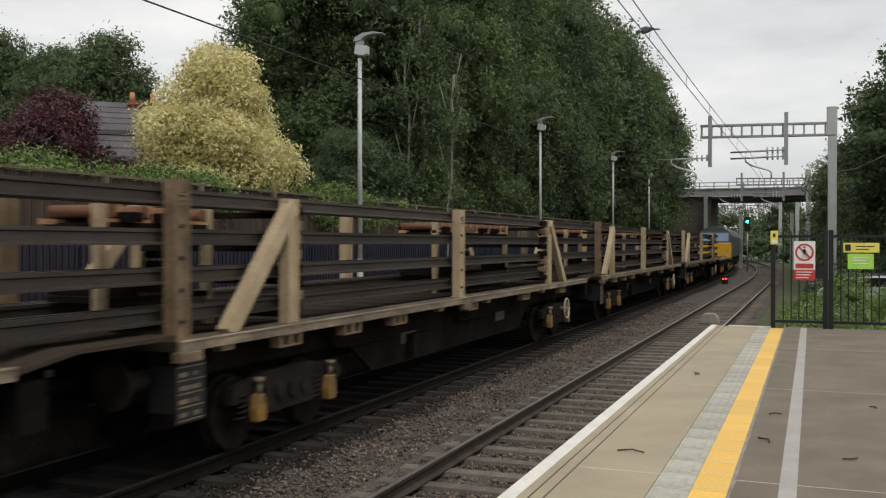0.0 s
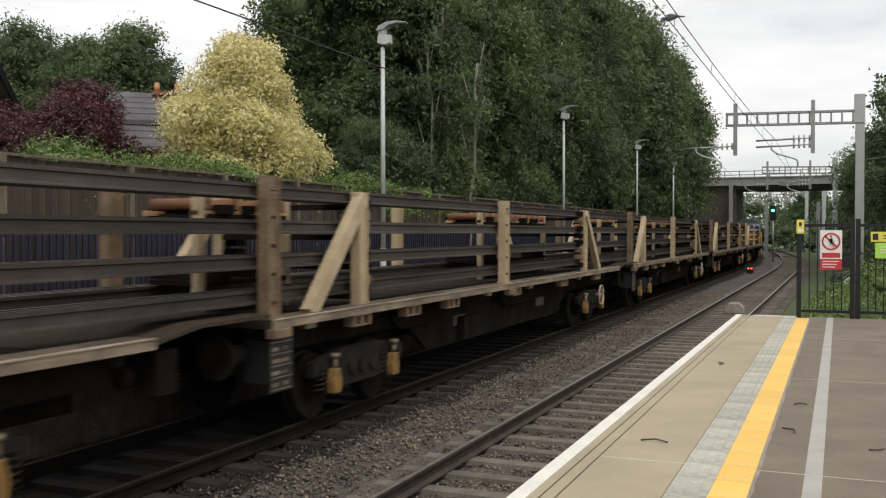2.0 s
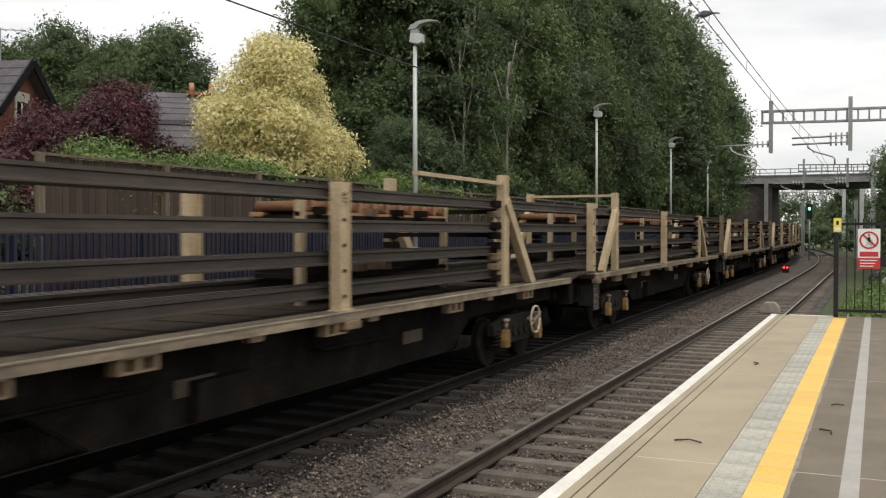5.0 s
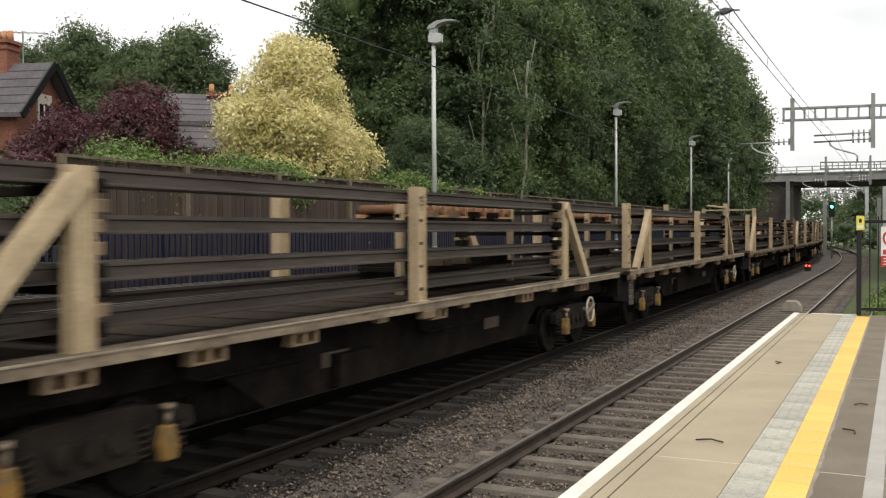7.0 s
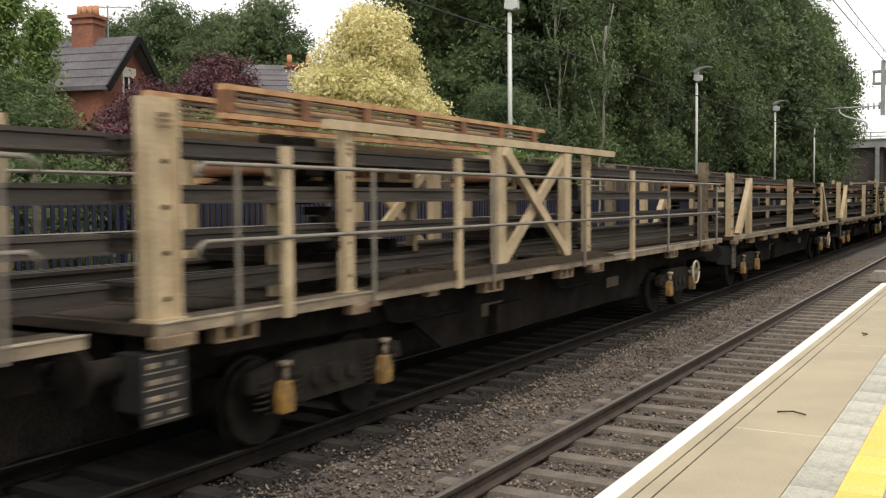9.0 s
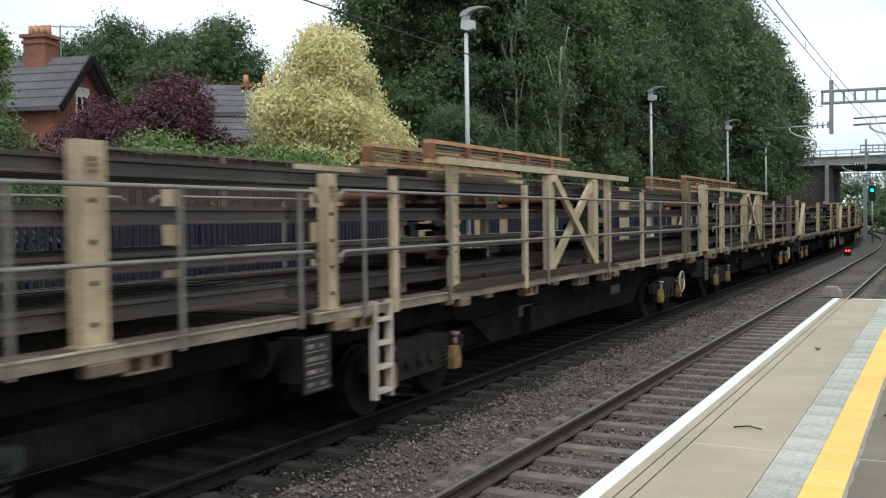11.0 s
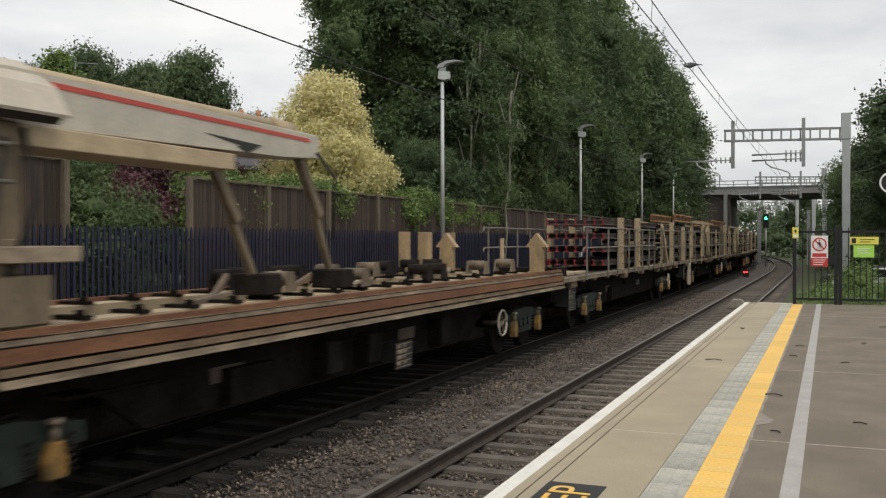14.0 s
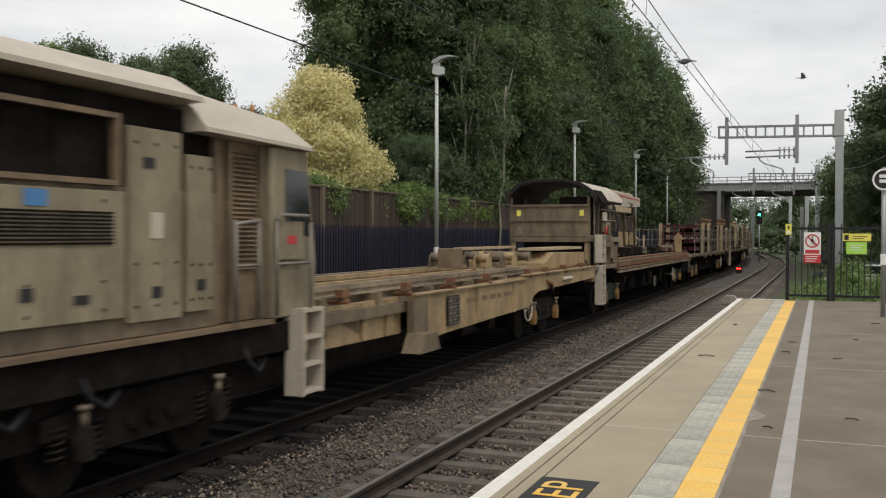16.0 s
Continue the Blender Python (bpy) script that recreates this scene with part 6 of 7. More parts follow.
    part("emblem", b, BLACK_INK, boom, "plain dark emblem shape")
    b = bmesh.new()
    rod(b, (0.72, 3.1, 3.84), (0.72, 8.0, 3.83), 0.07, 10)
    rod(b, (0.72, 7.8, 3.83), (0.72, 8.3, 3.80), 0.10, 10)
    part("hydraulic_ram", b, CREAM_STEEL, boom, "cream hydraulic cylinder")
    b = bmesh.new()
    box(b, 0.45, 1.1, 3.2, 6.5, 3.16, 3.34)
    part("lower_beam", b, CREAM_STEEL, boom, "cream inner beam", 0.01)
    b = bmesh.new()
    box(b, 0.5, 1.1, 2.9, 3.5, 2.1, 3.35)
    mast = part("mast", b, TAN_GRIMY, v, "grimy cream slewing mast", 0.02)
    b = bmesh.new()
    box(b, 0.35, 1.18, 2.75, 3.75, 1.68, 2.1)
    part("mast_base", b, TAN_GRIMY, mast, "grimy stepped base", 0.02)
    b = bmesh.new()
    box(b, 0.4, 1.25, 2.4, 4.0, 2.2, 2.34)
    part("mast_tray", b, EDGE, mast, "worn cream tray", 0.01)
    b = bmesh.new()
    tube(b, [(1.15, 3.0, 2.1), (1.22, 3.1, 2.6), (1.12, 3.3, 3.2)], 0.03)
    tube(b, [(1.15, 3.3, 2.1), (1.25, 3.5, 2.7), (1.12, 3.5, 3.3)], 0.025)
    tube(b, [(1.1, 8.3, 3.5), (1.2, 8.6, 3.2), (1.0, 8.9, 2.4)], 0.02)
    part("hose", b, RUBBER, v, "black hydraulic hose")
    for y0, y1, z0 in ((6.4, 7.5, 3.36), (8.35, 9.4, 3.46)):
        b = bmesh.new()
        beam(b, (0.8, y0, z0), (0.8, (y0 + y1) / 2, z0 - 0.75), 0.10, 0.13)
        beam(b, (0.75, (y0 + y1) / 2 - 0.03, z0 - 0.72), (0.7, y1, 1.85), 0.08, 0.10)
        g = part("grab_arm", b, TAN_GRIMY, v, "grimy grab arm")
        b = bmesh.new()
        box(b, 0.45, 0.95, y1 - 0.15, y1 + 0.22, 1.72, 1.98)
        part("grab", b, BOGIE, g, "dark rail grab", 0.02)
    # legs, pipes and couplings under the cab
    for x, y in ((-1.18, 0.32), (1.0, 0.32), (1.08, 1.2), (1.08, 2.3)):
        b = bmesh.new()
        box(b, x - 0.06, x + 0.06, y - 0.06, y + 0.06, 1.52, 2.2)
        part("cab_leg", b, TAN, v, "tan cab leg", 0.006)
    b = bmesh.new()
    box(b, -0.95, 0.85, 0.5, 2.2, 1.52, 1.94)
    part("fuel_tank", b, SOLE_BAR, v, "dark tank under the cab", 0.03)
    for k in range(7):
        b = bmesh.new()
        x = -1.0 + k * 0.33
        tube(b, [(x, 0.22, 1.7 + 0.05 * (k % 3)), (x + 0.1, 0.16, 1.5), (x + 0.2, 0.2, 1.3), (x + 0.22, 0.12, 1.12)], 0.022)
        part("hose", b, RUBBER, v)
    b = bmesh.new()
    rod(b, (0.55, -0.55, 1.06), (0.55, 0.05, 1.06), 0.17, 14)
    part("draw_gear", b, BOGIE, v, "dark round draw gear")
    for y0, z in ((1.5, 2.50), (2.3, 2.46)):
        b = bmesh.new()
        box(b, 1.13, 1.2, y0, y0 + 0.34, z, z + 0.26)
        part("junction_box", b, TAN_GRIMY, v, "grimy junction box", 0.01)
    b = bmesh.new()
    tube(b, [(1.22, 1.7, 2.40), (1.26, 1.72, 2.62), (1.22, 1.86, 2.66), (1.22, 1.95, 2.42)], 0.03)
    part("red_lever", b, RED_STRIPE, v, "red lever")
    # ladders at the rear corner
    for z0, z1, y in ((0.42, 1.55, 0.45), (1.62, 2.42, 0.42)):
        b = bmesh.new()
        box(b, 1.20, 1.42, y, y + 0.035, z0, z1)
        lad = part("ladder", b, CANOPY_PALE, v, "dirty white boxed ladder")
        b = bmesh.new()
        box(b, 1.20, 1.42, y + 0.42, y + 0.455, z0, z1)
        part("stile", b, CANOPY_PALE, lad)
        n = 5 if z0 < 1 else 3
        for k in range(n + 1):
            z = z0 + k * (z1 - z0 - 0.03) / n
            b = bmesh.new()
            box(b, 1.20, 1.42, y + 0.036, y + 0.419, z, z + 0.03)
            part("step", b, CANOPY_PALE, lad)
    for s in (-1, 1):
        for y in (8.5, 9.7, 12.4):
            b = bmesh.new()
            box(b, s * 1.0 - 0.16, s * 1.0 + 0.16, y, y + 0.4, 0.62, 1.05)
            part("side_box", b, SOLE_BAR, v, "dark side box", 0.02)
    return v


def machine_wagon():
    """A tan deep-sided wagon with runway beams, between the crane and the rear locomotive."""
    v = thing("runway_wagon", "tan painted deep-girder wagon with runway beams and rollers", "railway wagon")
    L = 16.1
    for s in (-1, 1):
        b = bmesh.new()
        q = (s * 1.22, s * 1.30)
        prism(b, [(3.5, 1.44), (8.0, 1.50), (L, 1.52), (L, 1.22), (10.6, 1.14), (10.2, 1.06), (9.8, 0.84), (4.9, 0.74), (3.5, 0.66)], min(q), max(q), "x")
        g = part("side_girder", b, TAN, v, "tan deep side girder")
        b = bmesh.new()
        q = (s * 1.19, s * 1.36)
        box(b, min(q), max(q), 3.5, 9.5, 1.445, 1.47)
        box(b, min(q), max(q), 9.5, L, 1.525, 1.55)
        for y in (6.4, 8.6):
            box(b, min(s * 1.30, s * 1.35), max(s * 1.30, s * 1.35), y, y + 0.12, 0.82, 1.42)
        part("flange", b, TAN, g)
        e = (s * 1.302, s * 1.306)
        for y, w in ((5.9, 0.5), (6.75, 0.3), (7.2, 0.35), (7.65, 0.2), (8.05, 0.5)):
            b = bmesh.new()
            box(b, min(e), max(e), y, y + w, 1.17, 1.26)
            part("marking", b, BROWN_POST, g, "dull stencilled bar")
        b = bmesh.new()
        q = (s * 1.04, s * 1.10)
        prism(b, [(0.2, 1.42), (3.5, 1.44), (3.5, 0.86), (0.2, 0.88)], min(q), max(q), "x")
        for y in (2.1, 2.9):
            box(b, min(s * 1.10, s * 1.16), max(s * 1.10, s * 1.16), y, y + 0.12, 0.88, 1.42)
        inset = part("rear_girder", b, TAN, v, "tan inset rear girder")
        e2 = (s * 1.102, s * 1.106)
        for dy in (0.0, 0.22, 0.44):
            b = bmesh.new()
            prism(b, [(1.3 + dy, 1.26), (1.45 + dy, 1.27), (2.15, 0.98), (2.08, 0.98)], min(e2), max(e2), "x")
            part("emblem_bar", b, BROWN_POST, inset, "faded plain emblem shape")
        b = bmesh.new()
        box(b, min(e2), max(e2), 1.1, 2.5, 1.31, 1.37)
        part("emblem_bar", b, BROWN_POST, inset, "faded plain bar")
        b = bmesh.new()
        q = (s * 1.30, s * 1.62)
        prism(b, [(3.1, 0.60), (3.9, 0.60), (3.75, 0.88), (3.3, 0.88)], min(q), max(q), "x")
        box(b, min(s * 1.305, s * 1.36), max(s * 1.305, s * 1.36), 3.42, 4.0, 0.6, 1.40)
        part("step_plate", b, TAN_GRIMY, v, "grimy tan step")
    data_panel(v, 4.9, 0.55, 0.86, 1.36, 1.355)
    b = bmesh.new()
    box(b, -1.2, 1.2, 0.31, L, 1.2, 1.36)
    part("floor", b, TAN_GRIMY, v, "grimy tan floor")
    for y0, y1, z0, z1 in ((L, L + 0.12, 1.1, 1.54), (0.2, 0.3, 0.95, 1.42)):
        b = bmesh.new()
        box(b, -1.3, 1.3, y0, y1, z0, z1)
        part("headstock", b, TAN, v, "tan headstock", 0.01)
    for x in (-0.95, -0.55, 0.55, 0.95):
        b = bmesh.new()
        prism(b, [(x - 0.07, 1.54), (x + 0.07, 1.54), (x + 0.07, 1.56), (x + 0.02, 1.57), (x + 0.02, 1.61), (x + 0.05, 1.625), (x + 0.05, 1.70), (x - 0.05, 1.70), (x - 0.05, 1.625), (x - 0.02, 1.61), (x - 0.02, 1.57), (x - 0.07, 1.56)], 0.25, 10.8)
        part("runway_rail", b, EDGE if x > 0.6 or x < -0.6 else TAN, v, "worn tan runway rail")
    for y in (0.9, 2.6, 4.6, 6.6, 8.6, 10.4):
        b = bmesh.new()
        box(b, -1.15, 1.15, y, y + 0.14, 1.36, 1.54)
        part("cross_bearer", b, TAN_GRIMY, v, "tan cross bearer")
    for x0, x1 in ((-1.2, -0.75), (0.45, 1.15)):
        b = bmesh.new()
        prism(b, [(11.6, 1.58), (15.6, 1.62), (15.6, 1.94), (12.4, 1.98), (11.6, 1.74)], x0, x1, "x")
        bx = part("guide_box", b, TAN, v, "tan guide box", 0.01)
        b = bmesh.new()
        box(b, x0 - 0.02, x1 - 0.12, 11.8, 15.8, 2.03, 2.09)
        part("lid_beam", b, CREAM_STEEL, bx, "cream top beam")
    rng = random.Random(12)
    for k in range(12):
        y, x = 8.9 + k * 0.34, (-0.75 if k % 2 else 0.5) + rng.uniform(-0.2, 0.2)
        b = bmesh.new()
        for e in (-0.15, 0.13):
            prism(b, [(y, 1.60), (y + 0.42, 1.60), (y + 0.34, 1.88), (y + 0.2, 2.02), (y + 0.06, 1.9)], x + e, x + e + 0.025, "x")
        rod(b, (x - 0.125, y + 0.2, 1.9), (x + 0.13, y + 0.2, 1.9), 0.095, 12)
        part("guide_roller", b, TAN_GRIMY if k % 3 else TAN, v, "tan guide roller")
    for k in range(14):
        y, x = rng.uniform(1.0, 14.4), rng.uniform(-0.45, 0.4)
        b = bmesh.new()
        beam(b, (x, y, 1.40 + rng.uniform(0, 0.15)), (x + rng.uniform(-0.4, 0.4), y + rng.uniform(0.4, 1.5), 1.42 + rng.uniform(0, 0.3)), 0.06, 0.06)
        part("loose_bar", b, rng.choice((BROWN_POST, EDGE, RUST_RAIL, BOGIE)), v, "worn loose bar")
    for y in (1.3, 3.4, 5.3, 7.2, 9.9, 11.3, 13.0, 14.8):
        b = bmesh.new()
        rod(b, (1.05, y, 1.48), (1.34, y, 1.50), 0.035, 8)
        box(b, 1.18, 1.30, y - 0.09, y + 0.09, 1.555, 1.66)
        part("securing_pin", b, RUST_RAIL, v, "rusty securing pin")
    b = bmesh.new()
    tube(b, [(1.31, 11.2, 1.34), (1.40, 11.35, 1.28), (1.38, 11.5, 1.12), (1.33, 11.55, 1.2), (1.32, 11.4, 1.3)], 0.035)
    part("lifting_hook", b, RUST_RAIL, v, "rusty orange lifting hook")
    b = bmesh.new()
    box(b, -0.1, 0.3, 8.0, 8.4, 1.72, 2.12)
    part("grey_case", b, BROWN_POST, v, "brown-grey case", 0.01)
    b = bmesh.new()
    box(b, -0.4, 0.4, 0.9, L - 0.3, 0.75, 1.2)
    box(b, 0.7, 1.15, 9.3, 9.8, 0.4, 0.95)
    part("brake_gear", b, SOLE_BAR, v)
    bogie(v, 11.6, 1.9)
    handwheel(v, 9.9, 0.82, 0.29)
    for k in range(3):
        b = bmesh.new()
        rod(b, (1.31, 12.6 + k * 0.28, 1.33), (1.36, 12.78 + k * 0.28, 1.33), 0.05, 8)
        part("side_hook", b, CANOPY_PALE, v, "pale hook on the side")
    buffers(v, L + 0.1, 1)
    return v


def tan_locomotive():
    """The grimy tan machine unit at the rear: cab at its front, grilles and panels along its side."""
    v = thing("tan_power_unit", "grimy tan rail machine with a pale canted roof and cab", "locomotive")
    F, R = 0.0, -19.0
    b = bmesh.new()
    box(b, -1.2, 1.18, R, -2.05, 1.42, 2.829)
    part("body", b, TAN_GRIMY, v, "grimy tan body side")
    b = bmesh.new()
    prism(b, [(-1.34, 3.7), (-0.85, 3.98), (0.55, 4.06), (0.98, 4.0), (1.36, 3.78), (1.36, 3.73), (0.5, 3.66)], R, -2.51)
    part("roof", b, CANOPY_PALE, v, "pale cream canted roof", 0.0)
    b = bmesh.new()
    # cab roof steps down over the cab
    for x0, x1 in ((-1.3, 1.3),):
        a = [(-1.34, 3.46), (-0.98, 3.92), (0.55, 4.0), (0.98, 3.92), (1.38, 3.49), (1.38, 3.44)]
        c = [(-1.30, 3.42), (-0.9, 3.80), (0.5, 3.88), (0.9, 3.80), (1.34, 3.46), (1.34, 3.42)]
        va = [b.verts.new((x, -2.5, z)) for x, z in a]
        vc = [b.verts.new((x, -0.25, z)) for x, z in c]
        for i in range(6):
            b.faces.new((va[i], va[(i + 1) % 6], vc[(i + 1) % 6], vc[i]))
        b.faces.new(va[::-1])
        b.faces.new(vc)
    part("cab_roof", b, CANOPY_PALE, v, "pale cream cab roof")
    b = bmesh.new()
    box(b, -1.1, 1.10, -2.049, -1.05, 1.42, 3.45)
    door = part("engine_room", b, BROWN_POST, v, "grimy brown louvred doorway")
    for k in range(26):
        z = 2.0 + k * 0.052
        b = bmesh.new()
        prism(b, [(1.101, z), (1.145, z), (1.101, z + 0.04)], -1.72, -1.2)
        part("louvre", b, BROWN_POST, door)
    b = bmesh.new()
    for y in (-2.04, -1.78, -1.16):
        box(b, 1.101, 1.17, y, y + 0.05, 1.43, 3.42)
    part("door_frame", b, TAN_GRIMY, door, "grimy door frame")
    b = bmesh.new()
    prism(b, [(-1.05, 1.40), (-0.02, 1.40), (0.0, 2.1), (-0.22, 3.42), (-1.05, 3.42)], -1.2, 1.24, "x")
    cab = part("cab", b, LOCO_CREAM, v, "grimy cream driving cab", 0.02)
    b = bmesh.new()
    prism(b, [(-0.74, 2.42), (-0.10, 2.36), (-0.24, 3.16), (-0.74, 3.18)], 1.242, 1.25, "x")
    part("side_window", b, GLASS_DARK, cab, "dark cab side window")
    b = bmesh.new()
    prism(b, [(-0.02, 2.3), (-0.17, 3.2), (-0.15, 3.21), (0.0, 2.31)], -1.0, 1.0, "x")
    part("windscreen", b, GLASS_DARK, cab, "dark windscreen")
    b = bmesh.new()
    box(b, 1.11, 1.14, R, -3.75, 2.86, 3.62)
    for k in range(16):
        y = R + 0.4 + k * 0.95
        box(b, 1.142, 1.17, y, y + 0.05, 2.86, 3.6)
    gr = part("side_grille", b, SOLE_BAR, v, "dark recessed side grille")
    b = bmesh.new()
    for z in (2.83, 3.44):
        box(b, 1.18, 1.26, R, -3.62, z, z + 0.05)
    box(b, 1.18, 1.26, -3.68, -3.62, 2.88, 3.44)
    part("grille_frame", b, BROWN_POST, gr, "grimy frame")
    # upper body in near-black colour, standing for the shade below the eaves
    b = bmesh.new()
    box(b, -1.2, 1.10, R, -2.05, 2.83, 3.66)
    part("shaded_upper_body", b, SOLE_BAR, v, "recessed upper body, coloured dark for the shade under the roof")
    # side panels proud of the body
    for y0, y1, z0, z1 in ((-5.9, -3.55, 1.62, 2.78), (-3.5, -2.72, 1.56, 3.40), (-8.6, -5.98, 1.62, 2.78), (-11.5, -8.7, 1.62, 2.78), (-2.62, -2.2, 1.6, 3.2)):
        b = bmesh.new()
        box(b, 1.185, 1.245, y0, y1, z0, z1)
        p = part("side_panel", b, LOCO_CREAM, v, "grimy cream bolted side panel", 0.008)
        b = bmesh.new()
        for fy in (0.12, 0.5, 0.88):
            for fz in (0.08, 0.30, 0.92):
                rod(b, (1.246, y0 + (y1 - y0) * fy, z0 + (z1 - z0) * fz), (1.254, y0 + (y1 - y0) * fy, z0 + (z1 - z0) * fz), 0.018, 8)
        part("bolt", b, SOLE_BAR, p)
        b = bmesh.new()
        y = (y0 + y1) / 2
        box(b, 1.247, 1.256, y - 0.07, y + 0.07, z0 + 0.22, z0 + 0.33)
        part("latch", b, BLACK_INK, p, "dark square latch")
    b = bmesh.new()
    for k in range(9):
        z = 2.30 + k * 0.034
        box(b, 1.247, 1.262, -5.6, -3.72, z, z + 0.018)
    part("vent_slat", b, SOLE_BAR, v, "dark vent slats")
    b = bmesh.new()
    box(b, 1.247, 1.254, -4.75, -4.5, 2.62, 2.76)
    part("notice", b, BLUE_PLATE, v, "small blue notice")
    b = bmesh.new()
    box(b, 1.247, 1.254, -3.2, -3.02, 2.35, 2.6)
    part("notice", b, CANOPY_PALE, v, "small pale notice")
    b = bmesh.new()
    box(b, 1.1, 1.32, R, -1.1, 1.36, 1.41)
    part("sole_plate", b, BROWN_POST, v, "rusty brown sole plate")
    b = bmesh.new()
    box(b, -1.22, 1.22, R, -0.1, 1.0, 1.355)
    part("underframe", b, SOLE_BAR, v, "black underframe")
    b = bmesh.new()
    for y in (-1.95, -1.5, -1.12, -0.35):
        tube(b, [(1.36, y, 1.45), (1.36, y, 2.55)], 0.024)
    tube(b, [(1.36, -1.95, 2.50), (1.36, -1.5, 2.55), (1.36, -1.45, 2.5)], 0.024)
    tube(b, [(1.36, -1.12, 2.55), (1.36, -1.05, 2.62), (1.36, -0.42, 2.62), (1.36, -0.35, 2.55)], 0.024)
    tube(b, [(1.36, -1.95, 2.05), (1.36, -1.5, 2.05)], 0.02)
    tube(b, [(1.36, -1.12, 2.05), (1.36, -0.35, 2.05)], 0.02)
    part("grab_rail", b, TUBE, v, "pale tubular grab rails")
    b = bmesh.new()
    box(b, 1.28, 1.32, -0.98, -0.45, 2.1, 2.55)
    part("gate_panel", b, LOCO_CREAM, v, "tan side gate with red notice")
    b = bmesh.new()
    box(b, 1.321, 1.326, -0.82, -0.62, 2.28, 2.38)
    part("notice", b, RED_SIGN, v, "small red notice")
    b = bmesh.new()
    box(b, 1.16, 1.42, -0.62, -0.58, 0.44, 1.5)
    lad = part("ladder", b, CANOPY_PALE, v, "dirty white boxed ladder")
    b = bmesh.new()
    box(b, 1.16, 1.42, -0.16, -0.12, 0.44, 1.5)
    part("stile", b, CANOPY_PALE, lad)
    for k in range(4):
        b = bmesh.new()
        box(b, 1.16, 1.42, -0.579, -0.161, 0.46 + k * 0.33, 0.50 + k * 0.33)
        part("step", b, CANOPY_PALE, lad)
    b = bmesh.new()
    tube(b, [(1.0, 0.0, 1.2), (1.05, 0.3, 0.9), (1.0, 0.5, 0.8), (0.95, 0.4, 1.2)], 0.03)
    tube(b, [(0.8, 0.0, 1.3), (0.85, 0.35, 1.0), (0.8, 0.5, 1.25)], 0.025)
    part("hose", b, RUBBER, v, "black hoses")
    b = bmesh.new()
    box(b, -1.0, 1.0, R + 1, -1.0, 0.55, 1.2)
    box(b, 0.9, 1.15, -12.5, -6.5, 0.45, 1.2)
    part("underframe", b, SOLE_BAR, v, "dark underframe")
    for y in (-8.4, -6.9):
        b = bmesh.new()
        rod(b, (1.0, y, 0.86), (1.0, y + 1.2, 0.86), 0.2, 14)
        part("air_tank", b, SOLE_BAR, v, "dark air tank under the frame")
    for y in (-5.2, -4.1, -1.6):
        b = bmesh.new()
        tube(b, [(1.18, y, 1.2), (1.24, y + 0.1, 0.95), (1.2, y + 0.35, 0.82), (1.12, y + 0.6, 0.95)], 0.028)
        part("brake_hose", b, RUBBER, v, "black brake hose")
    for y0, y1, z0, z1 in ((-5.3, -5.1, 2.02, 2.12), (-4.2, -4.02, 1.78, 1.86), (-3.3, -3.14, 3.02, 3.12)):
        b = bmesh.new()
        box(b, 1.247, 1.258, y0, y1, z0, z1)
        part("hatch_latch", b, BLACK_INK, v, "dark hatch latch")
    bogie(v, -3.0, 2.0, SOLE_BAR, BOGIE)
    bogie(v, -15.8, 2.0, SOLE_BAR, BOGIE)
    buffers(v, 0.0, 1)
    return v


def lead_locomotive():
    """The distant locomotive: dark grey body with a yellow end towards the wagons."""
    v = thing("diesel_locomotive", "dark grey diesel locomotive with a yellow end hauling the train", "locomotive")
    b = bmesh.new()
    prism(b, [(-1.32, 1.3), (1.32, 1.3), (1.32, 3.0), (1.1, 3.45), (0.7, 3.72), (0.25, 3.82), (-0.25, 3.82), (-0.7, 3.72), (-1.1, 3.45), (-1.32, 3.0)], 0.7, 21.0)
    part("body", b, LOCO_GREY, v, "dark grey body", 0.03)
    b = bmesh.new()
    prism(b, [(-1.30, 1.1), (1.30, 1.1), (1.30, 2.48), (-1.30, 2.48)], 0.1, 0.69)
    part("nose", b, LOCO_YELLOW, v, "yellow warning end", 0.05)
    b = bmesh.new()
    prism(b, [(0.25, 2.49), (0.69, 2.49), (0.69, 3.4), (0.55, 3.4)], -1.15, 1.15, "x")
    part("cab_front", b, LOCO_GREY, v, "grey cab front")
    for x in (-0.6, 0.6):
        b = bmesh.new()
        prism(b, [(0.29, 2.6), (0.50, 3.25), (0.46, 3.26), (0.25, 2.61)], x - 0.48, x + 0.48, "x")
        part("windscreen", b, WINDSCREEN_BLUE, v, "pale blue windscreen")
    for x in (-0.9, 0.9):
        b = bmesh.new()
        rod(b, (x, 0.1, 1.5), (x, 0.05, 1.5), 0.13, 12)
        part("tail_lamp", b, CANOPY_PALE, v, "pale lamp lens")
    b = bmesh.new()
    box(b, -1.2, 1.2, 0.6, 20.8, 0.6, 1.28)
    part("underframe", b, SOLE_BAR, v)
    bogie(v, 4.0, 2.0)
    bogie(v, 17.0, 2.0)
    buffers(v, 0.1, -1)
    return v


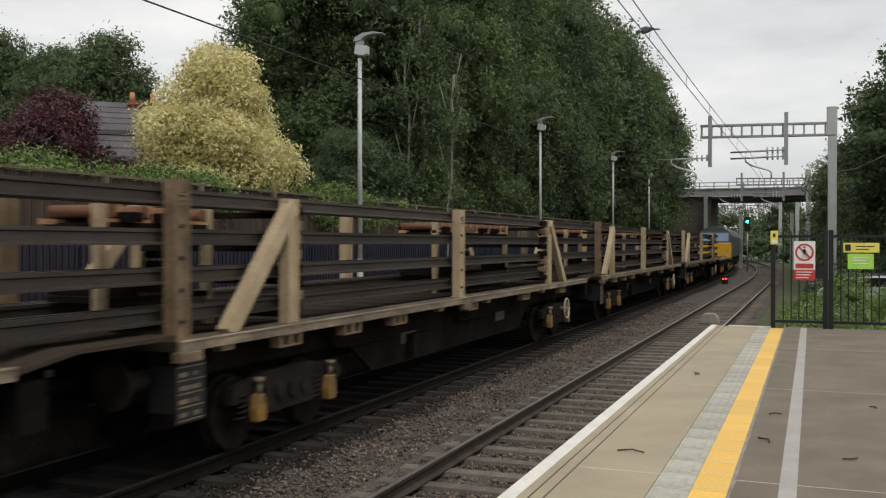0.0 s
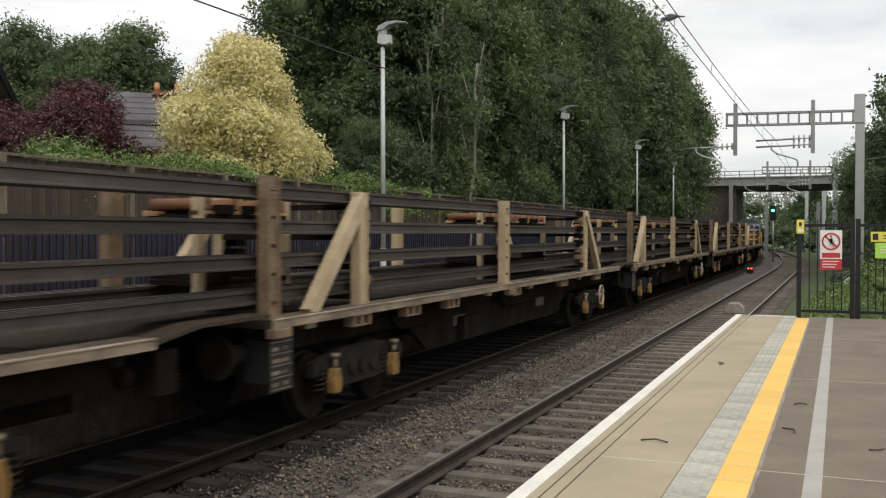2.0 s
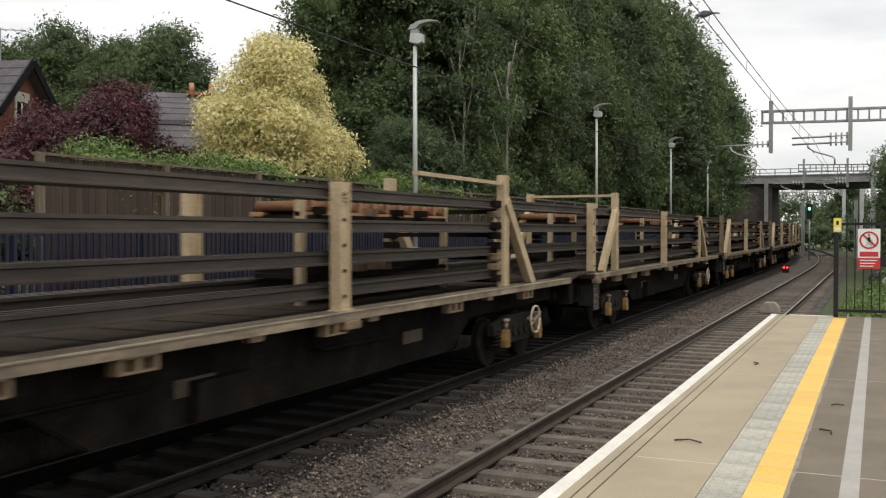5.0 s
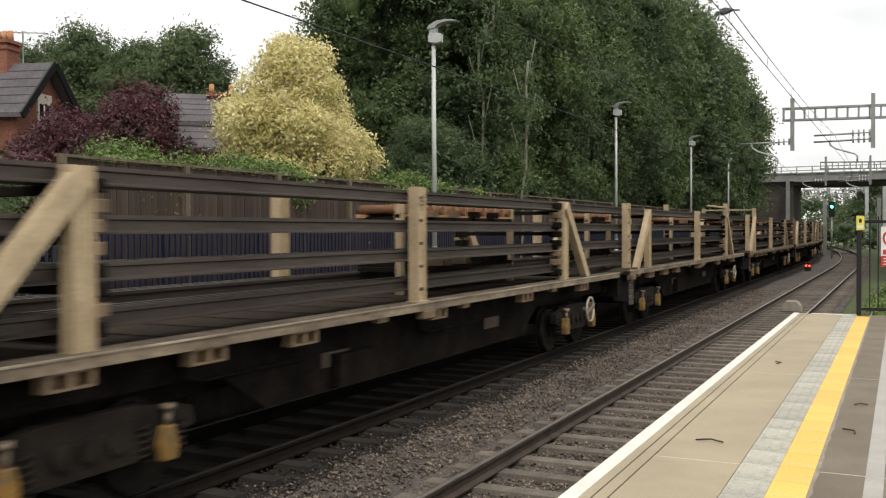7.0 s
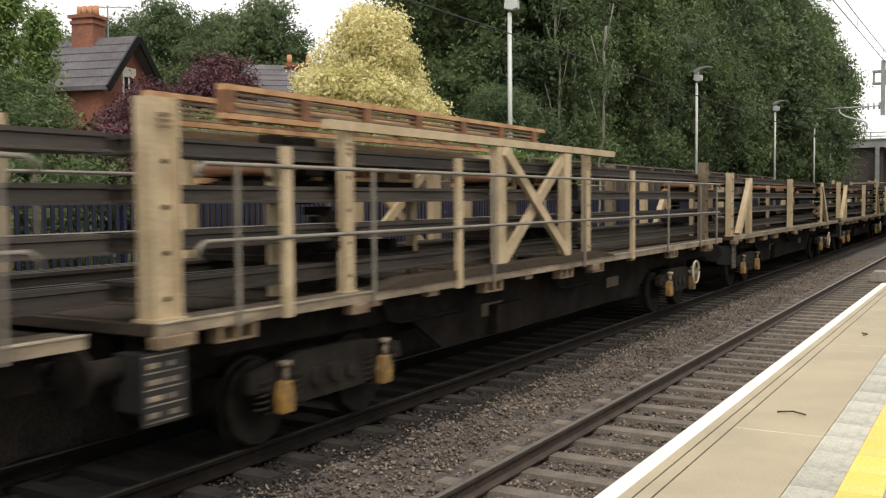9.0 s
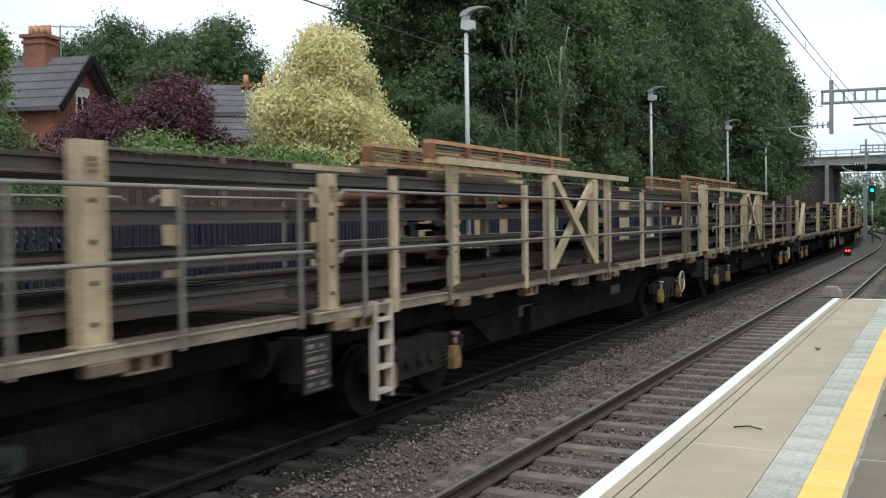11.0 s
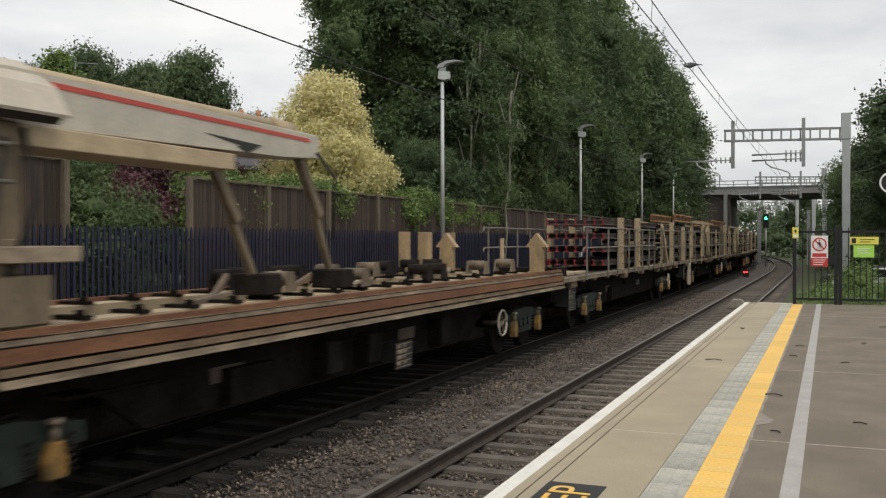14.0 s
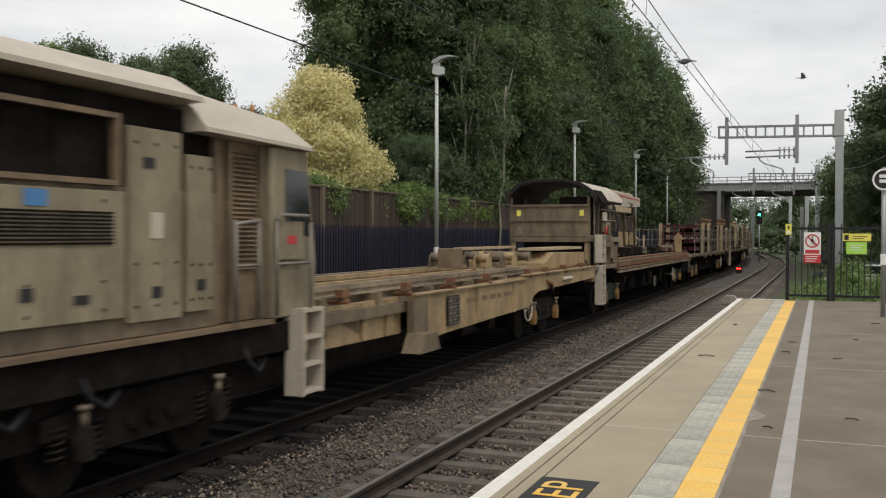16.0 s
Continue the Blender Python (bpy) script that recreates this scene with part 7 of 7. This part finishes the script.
def flat_wagon(length):
    """An empty flat wagon between the loaded ones and the locomotive."""
    v = thing("flat_wagon", "grimy empty flat wagon coupled behind the locomotive", "railway wagon")
    b = bmesh.new()
    box(b, -1.25, 1.25, 0.3, length - 0.3, 1.22, 1.32)
    part("deck", b, BROWN_POST, v, "grimy brown deck")
    for s in (-1, 1):
        b = bmesh.new()
        q = (s * 1.08, s * 1.16)
        prism(b, [(0.3, 1.215), (length - 0.3, 1.215), (length - 0.3, 1.0), (length - 3.4, 0.75), (3.4, 0.75), (0.3, 1.0)], min(q), max(q), "x")
        part("side_girder", b, SOLE_BAR, v, "dark side girder")
    bogie(v, 2.1)
    bogie(v, length - 2.1)
    buffers(v, length - 0.3, 1)
    return v


def enrol(ob, s):
    VEHICLES.append((ob, s))
    return ob


enrol(lead_locomotive(), 80.0)
enrol(flat_wagon(11.4), 68.5)
enrol(rail_wagon(20.2, CREAM_STEEL), 48.2)
wagon_grimy = enrol(rail_wagon(20.2, BROWN_POST), 7.8)
enrol(copy_thing(wagon_grimy, pose(0, 0, 0)), 28.0)
enrol(copy_thing(wagon_grimy, pose(0, 0, 0)), -12.4)
enrol(rail_wagon(20.1, CREAM_STEEL, tall_rear=True), -32.5)
enrol(rail_wagon(20.1, CREAM_STEEL, tall_front=True, mid_post=9.05), -52.6)
enrol(rail_wagon(19.2, CREAM_STEEL, rail_from=-0.85), -71.8)
enrol(brace_wagon(18.5, 7.4), -91.1)
enrol(brace_wagon(18.5, 8.1, rear_post=(0.5, 2.95, 0.16, 0.14), load_from=-3.5, ladder=True), -109.8)
enrol(end_wagon(), -130.4)
enrol(crane_wagon(), -150.3)
enrol(machine_wagon(), -166.55)
enrol(tan_locomotive(), -165.95)


# ---- the train's run ----
LAG = [(0.0, 0.0), (11.3, 0.0), (11.6, 0.5), (11.9, 1.9), (12.1, 2.1), (12.5, 2.05), (13.0, 2.2), (13.5, 2.5), (14.0, 2.4), (14.5, 1.5), (15.0, 0.6), (15.5, 0.05), (16.0, 0.0)]


def run(t):
    """How far the train has come by t seconds."""
    for (t0, a), (t1, b) in zip(LAG, LAG[1:]):
        if t <= t1:
            return 10.72 * t - a - (b - a) * (t - t0) / (t1 - t0)
    return 10.72 * t - LAG[-1][1]


def motions():
    times = [0.0, 2.0, 4.0, 6.0, 8.0, 9.0, 10.0, 11.0, 11.4, 11.6, 11.8, 12.0, 12.5, 13.0, 13.5, 14.0, 14.5, 15.0, 15.5, 16.0]
    for ob, mid in VEHICLES:
        rows = []
        for t in times:
            y = mid + run(t)
            rows.append((t, pose(FAR_X + bend(y), y, RAIL_Z, 0, 0, heading(y))))
        walk(ob, rows)
    # the pigeon waits in a tree, then flies out across the line
    flight = [(0.0, -13.0, 47.0, 8.6), (15.2, -13.0, 47.0, 8.6), (15.4, -5.2, 45.5, 7.9), (15.5, -3.2, 45, 8.0), (15.6, -2.5, 45, 8.3), (15.7, -1.6, 45, 8.35),
              (15.8, -0.7, 45, 8.55), (15.9, 0.2, 45, 8.8), (16.0, 0.9, 45, 9.25)]
    walk(flier, [(t, pose(x, y, z, 0, 0, -95 if t > 15.25 else -90)) for t, x, y, z in flight])
    for wing, s in zip(flier_wings, (-1, 1)):
        beat = [(0.0, 20), (15.2, 20), (15.3, 55), (15.4, -25), (15.5, 60), (15.6, 50), (15.7, -20), (15.8, -5), (15.9, -25), (16.0, 35)]
        walk(wing, [(t, pose(s * 0.03, 0, 0.03, 0, -s * a, 0)) for t, a in beat])


motions()
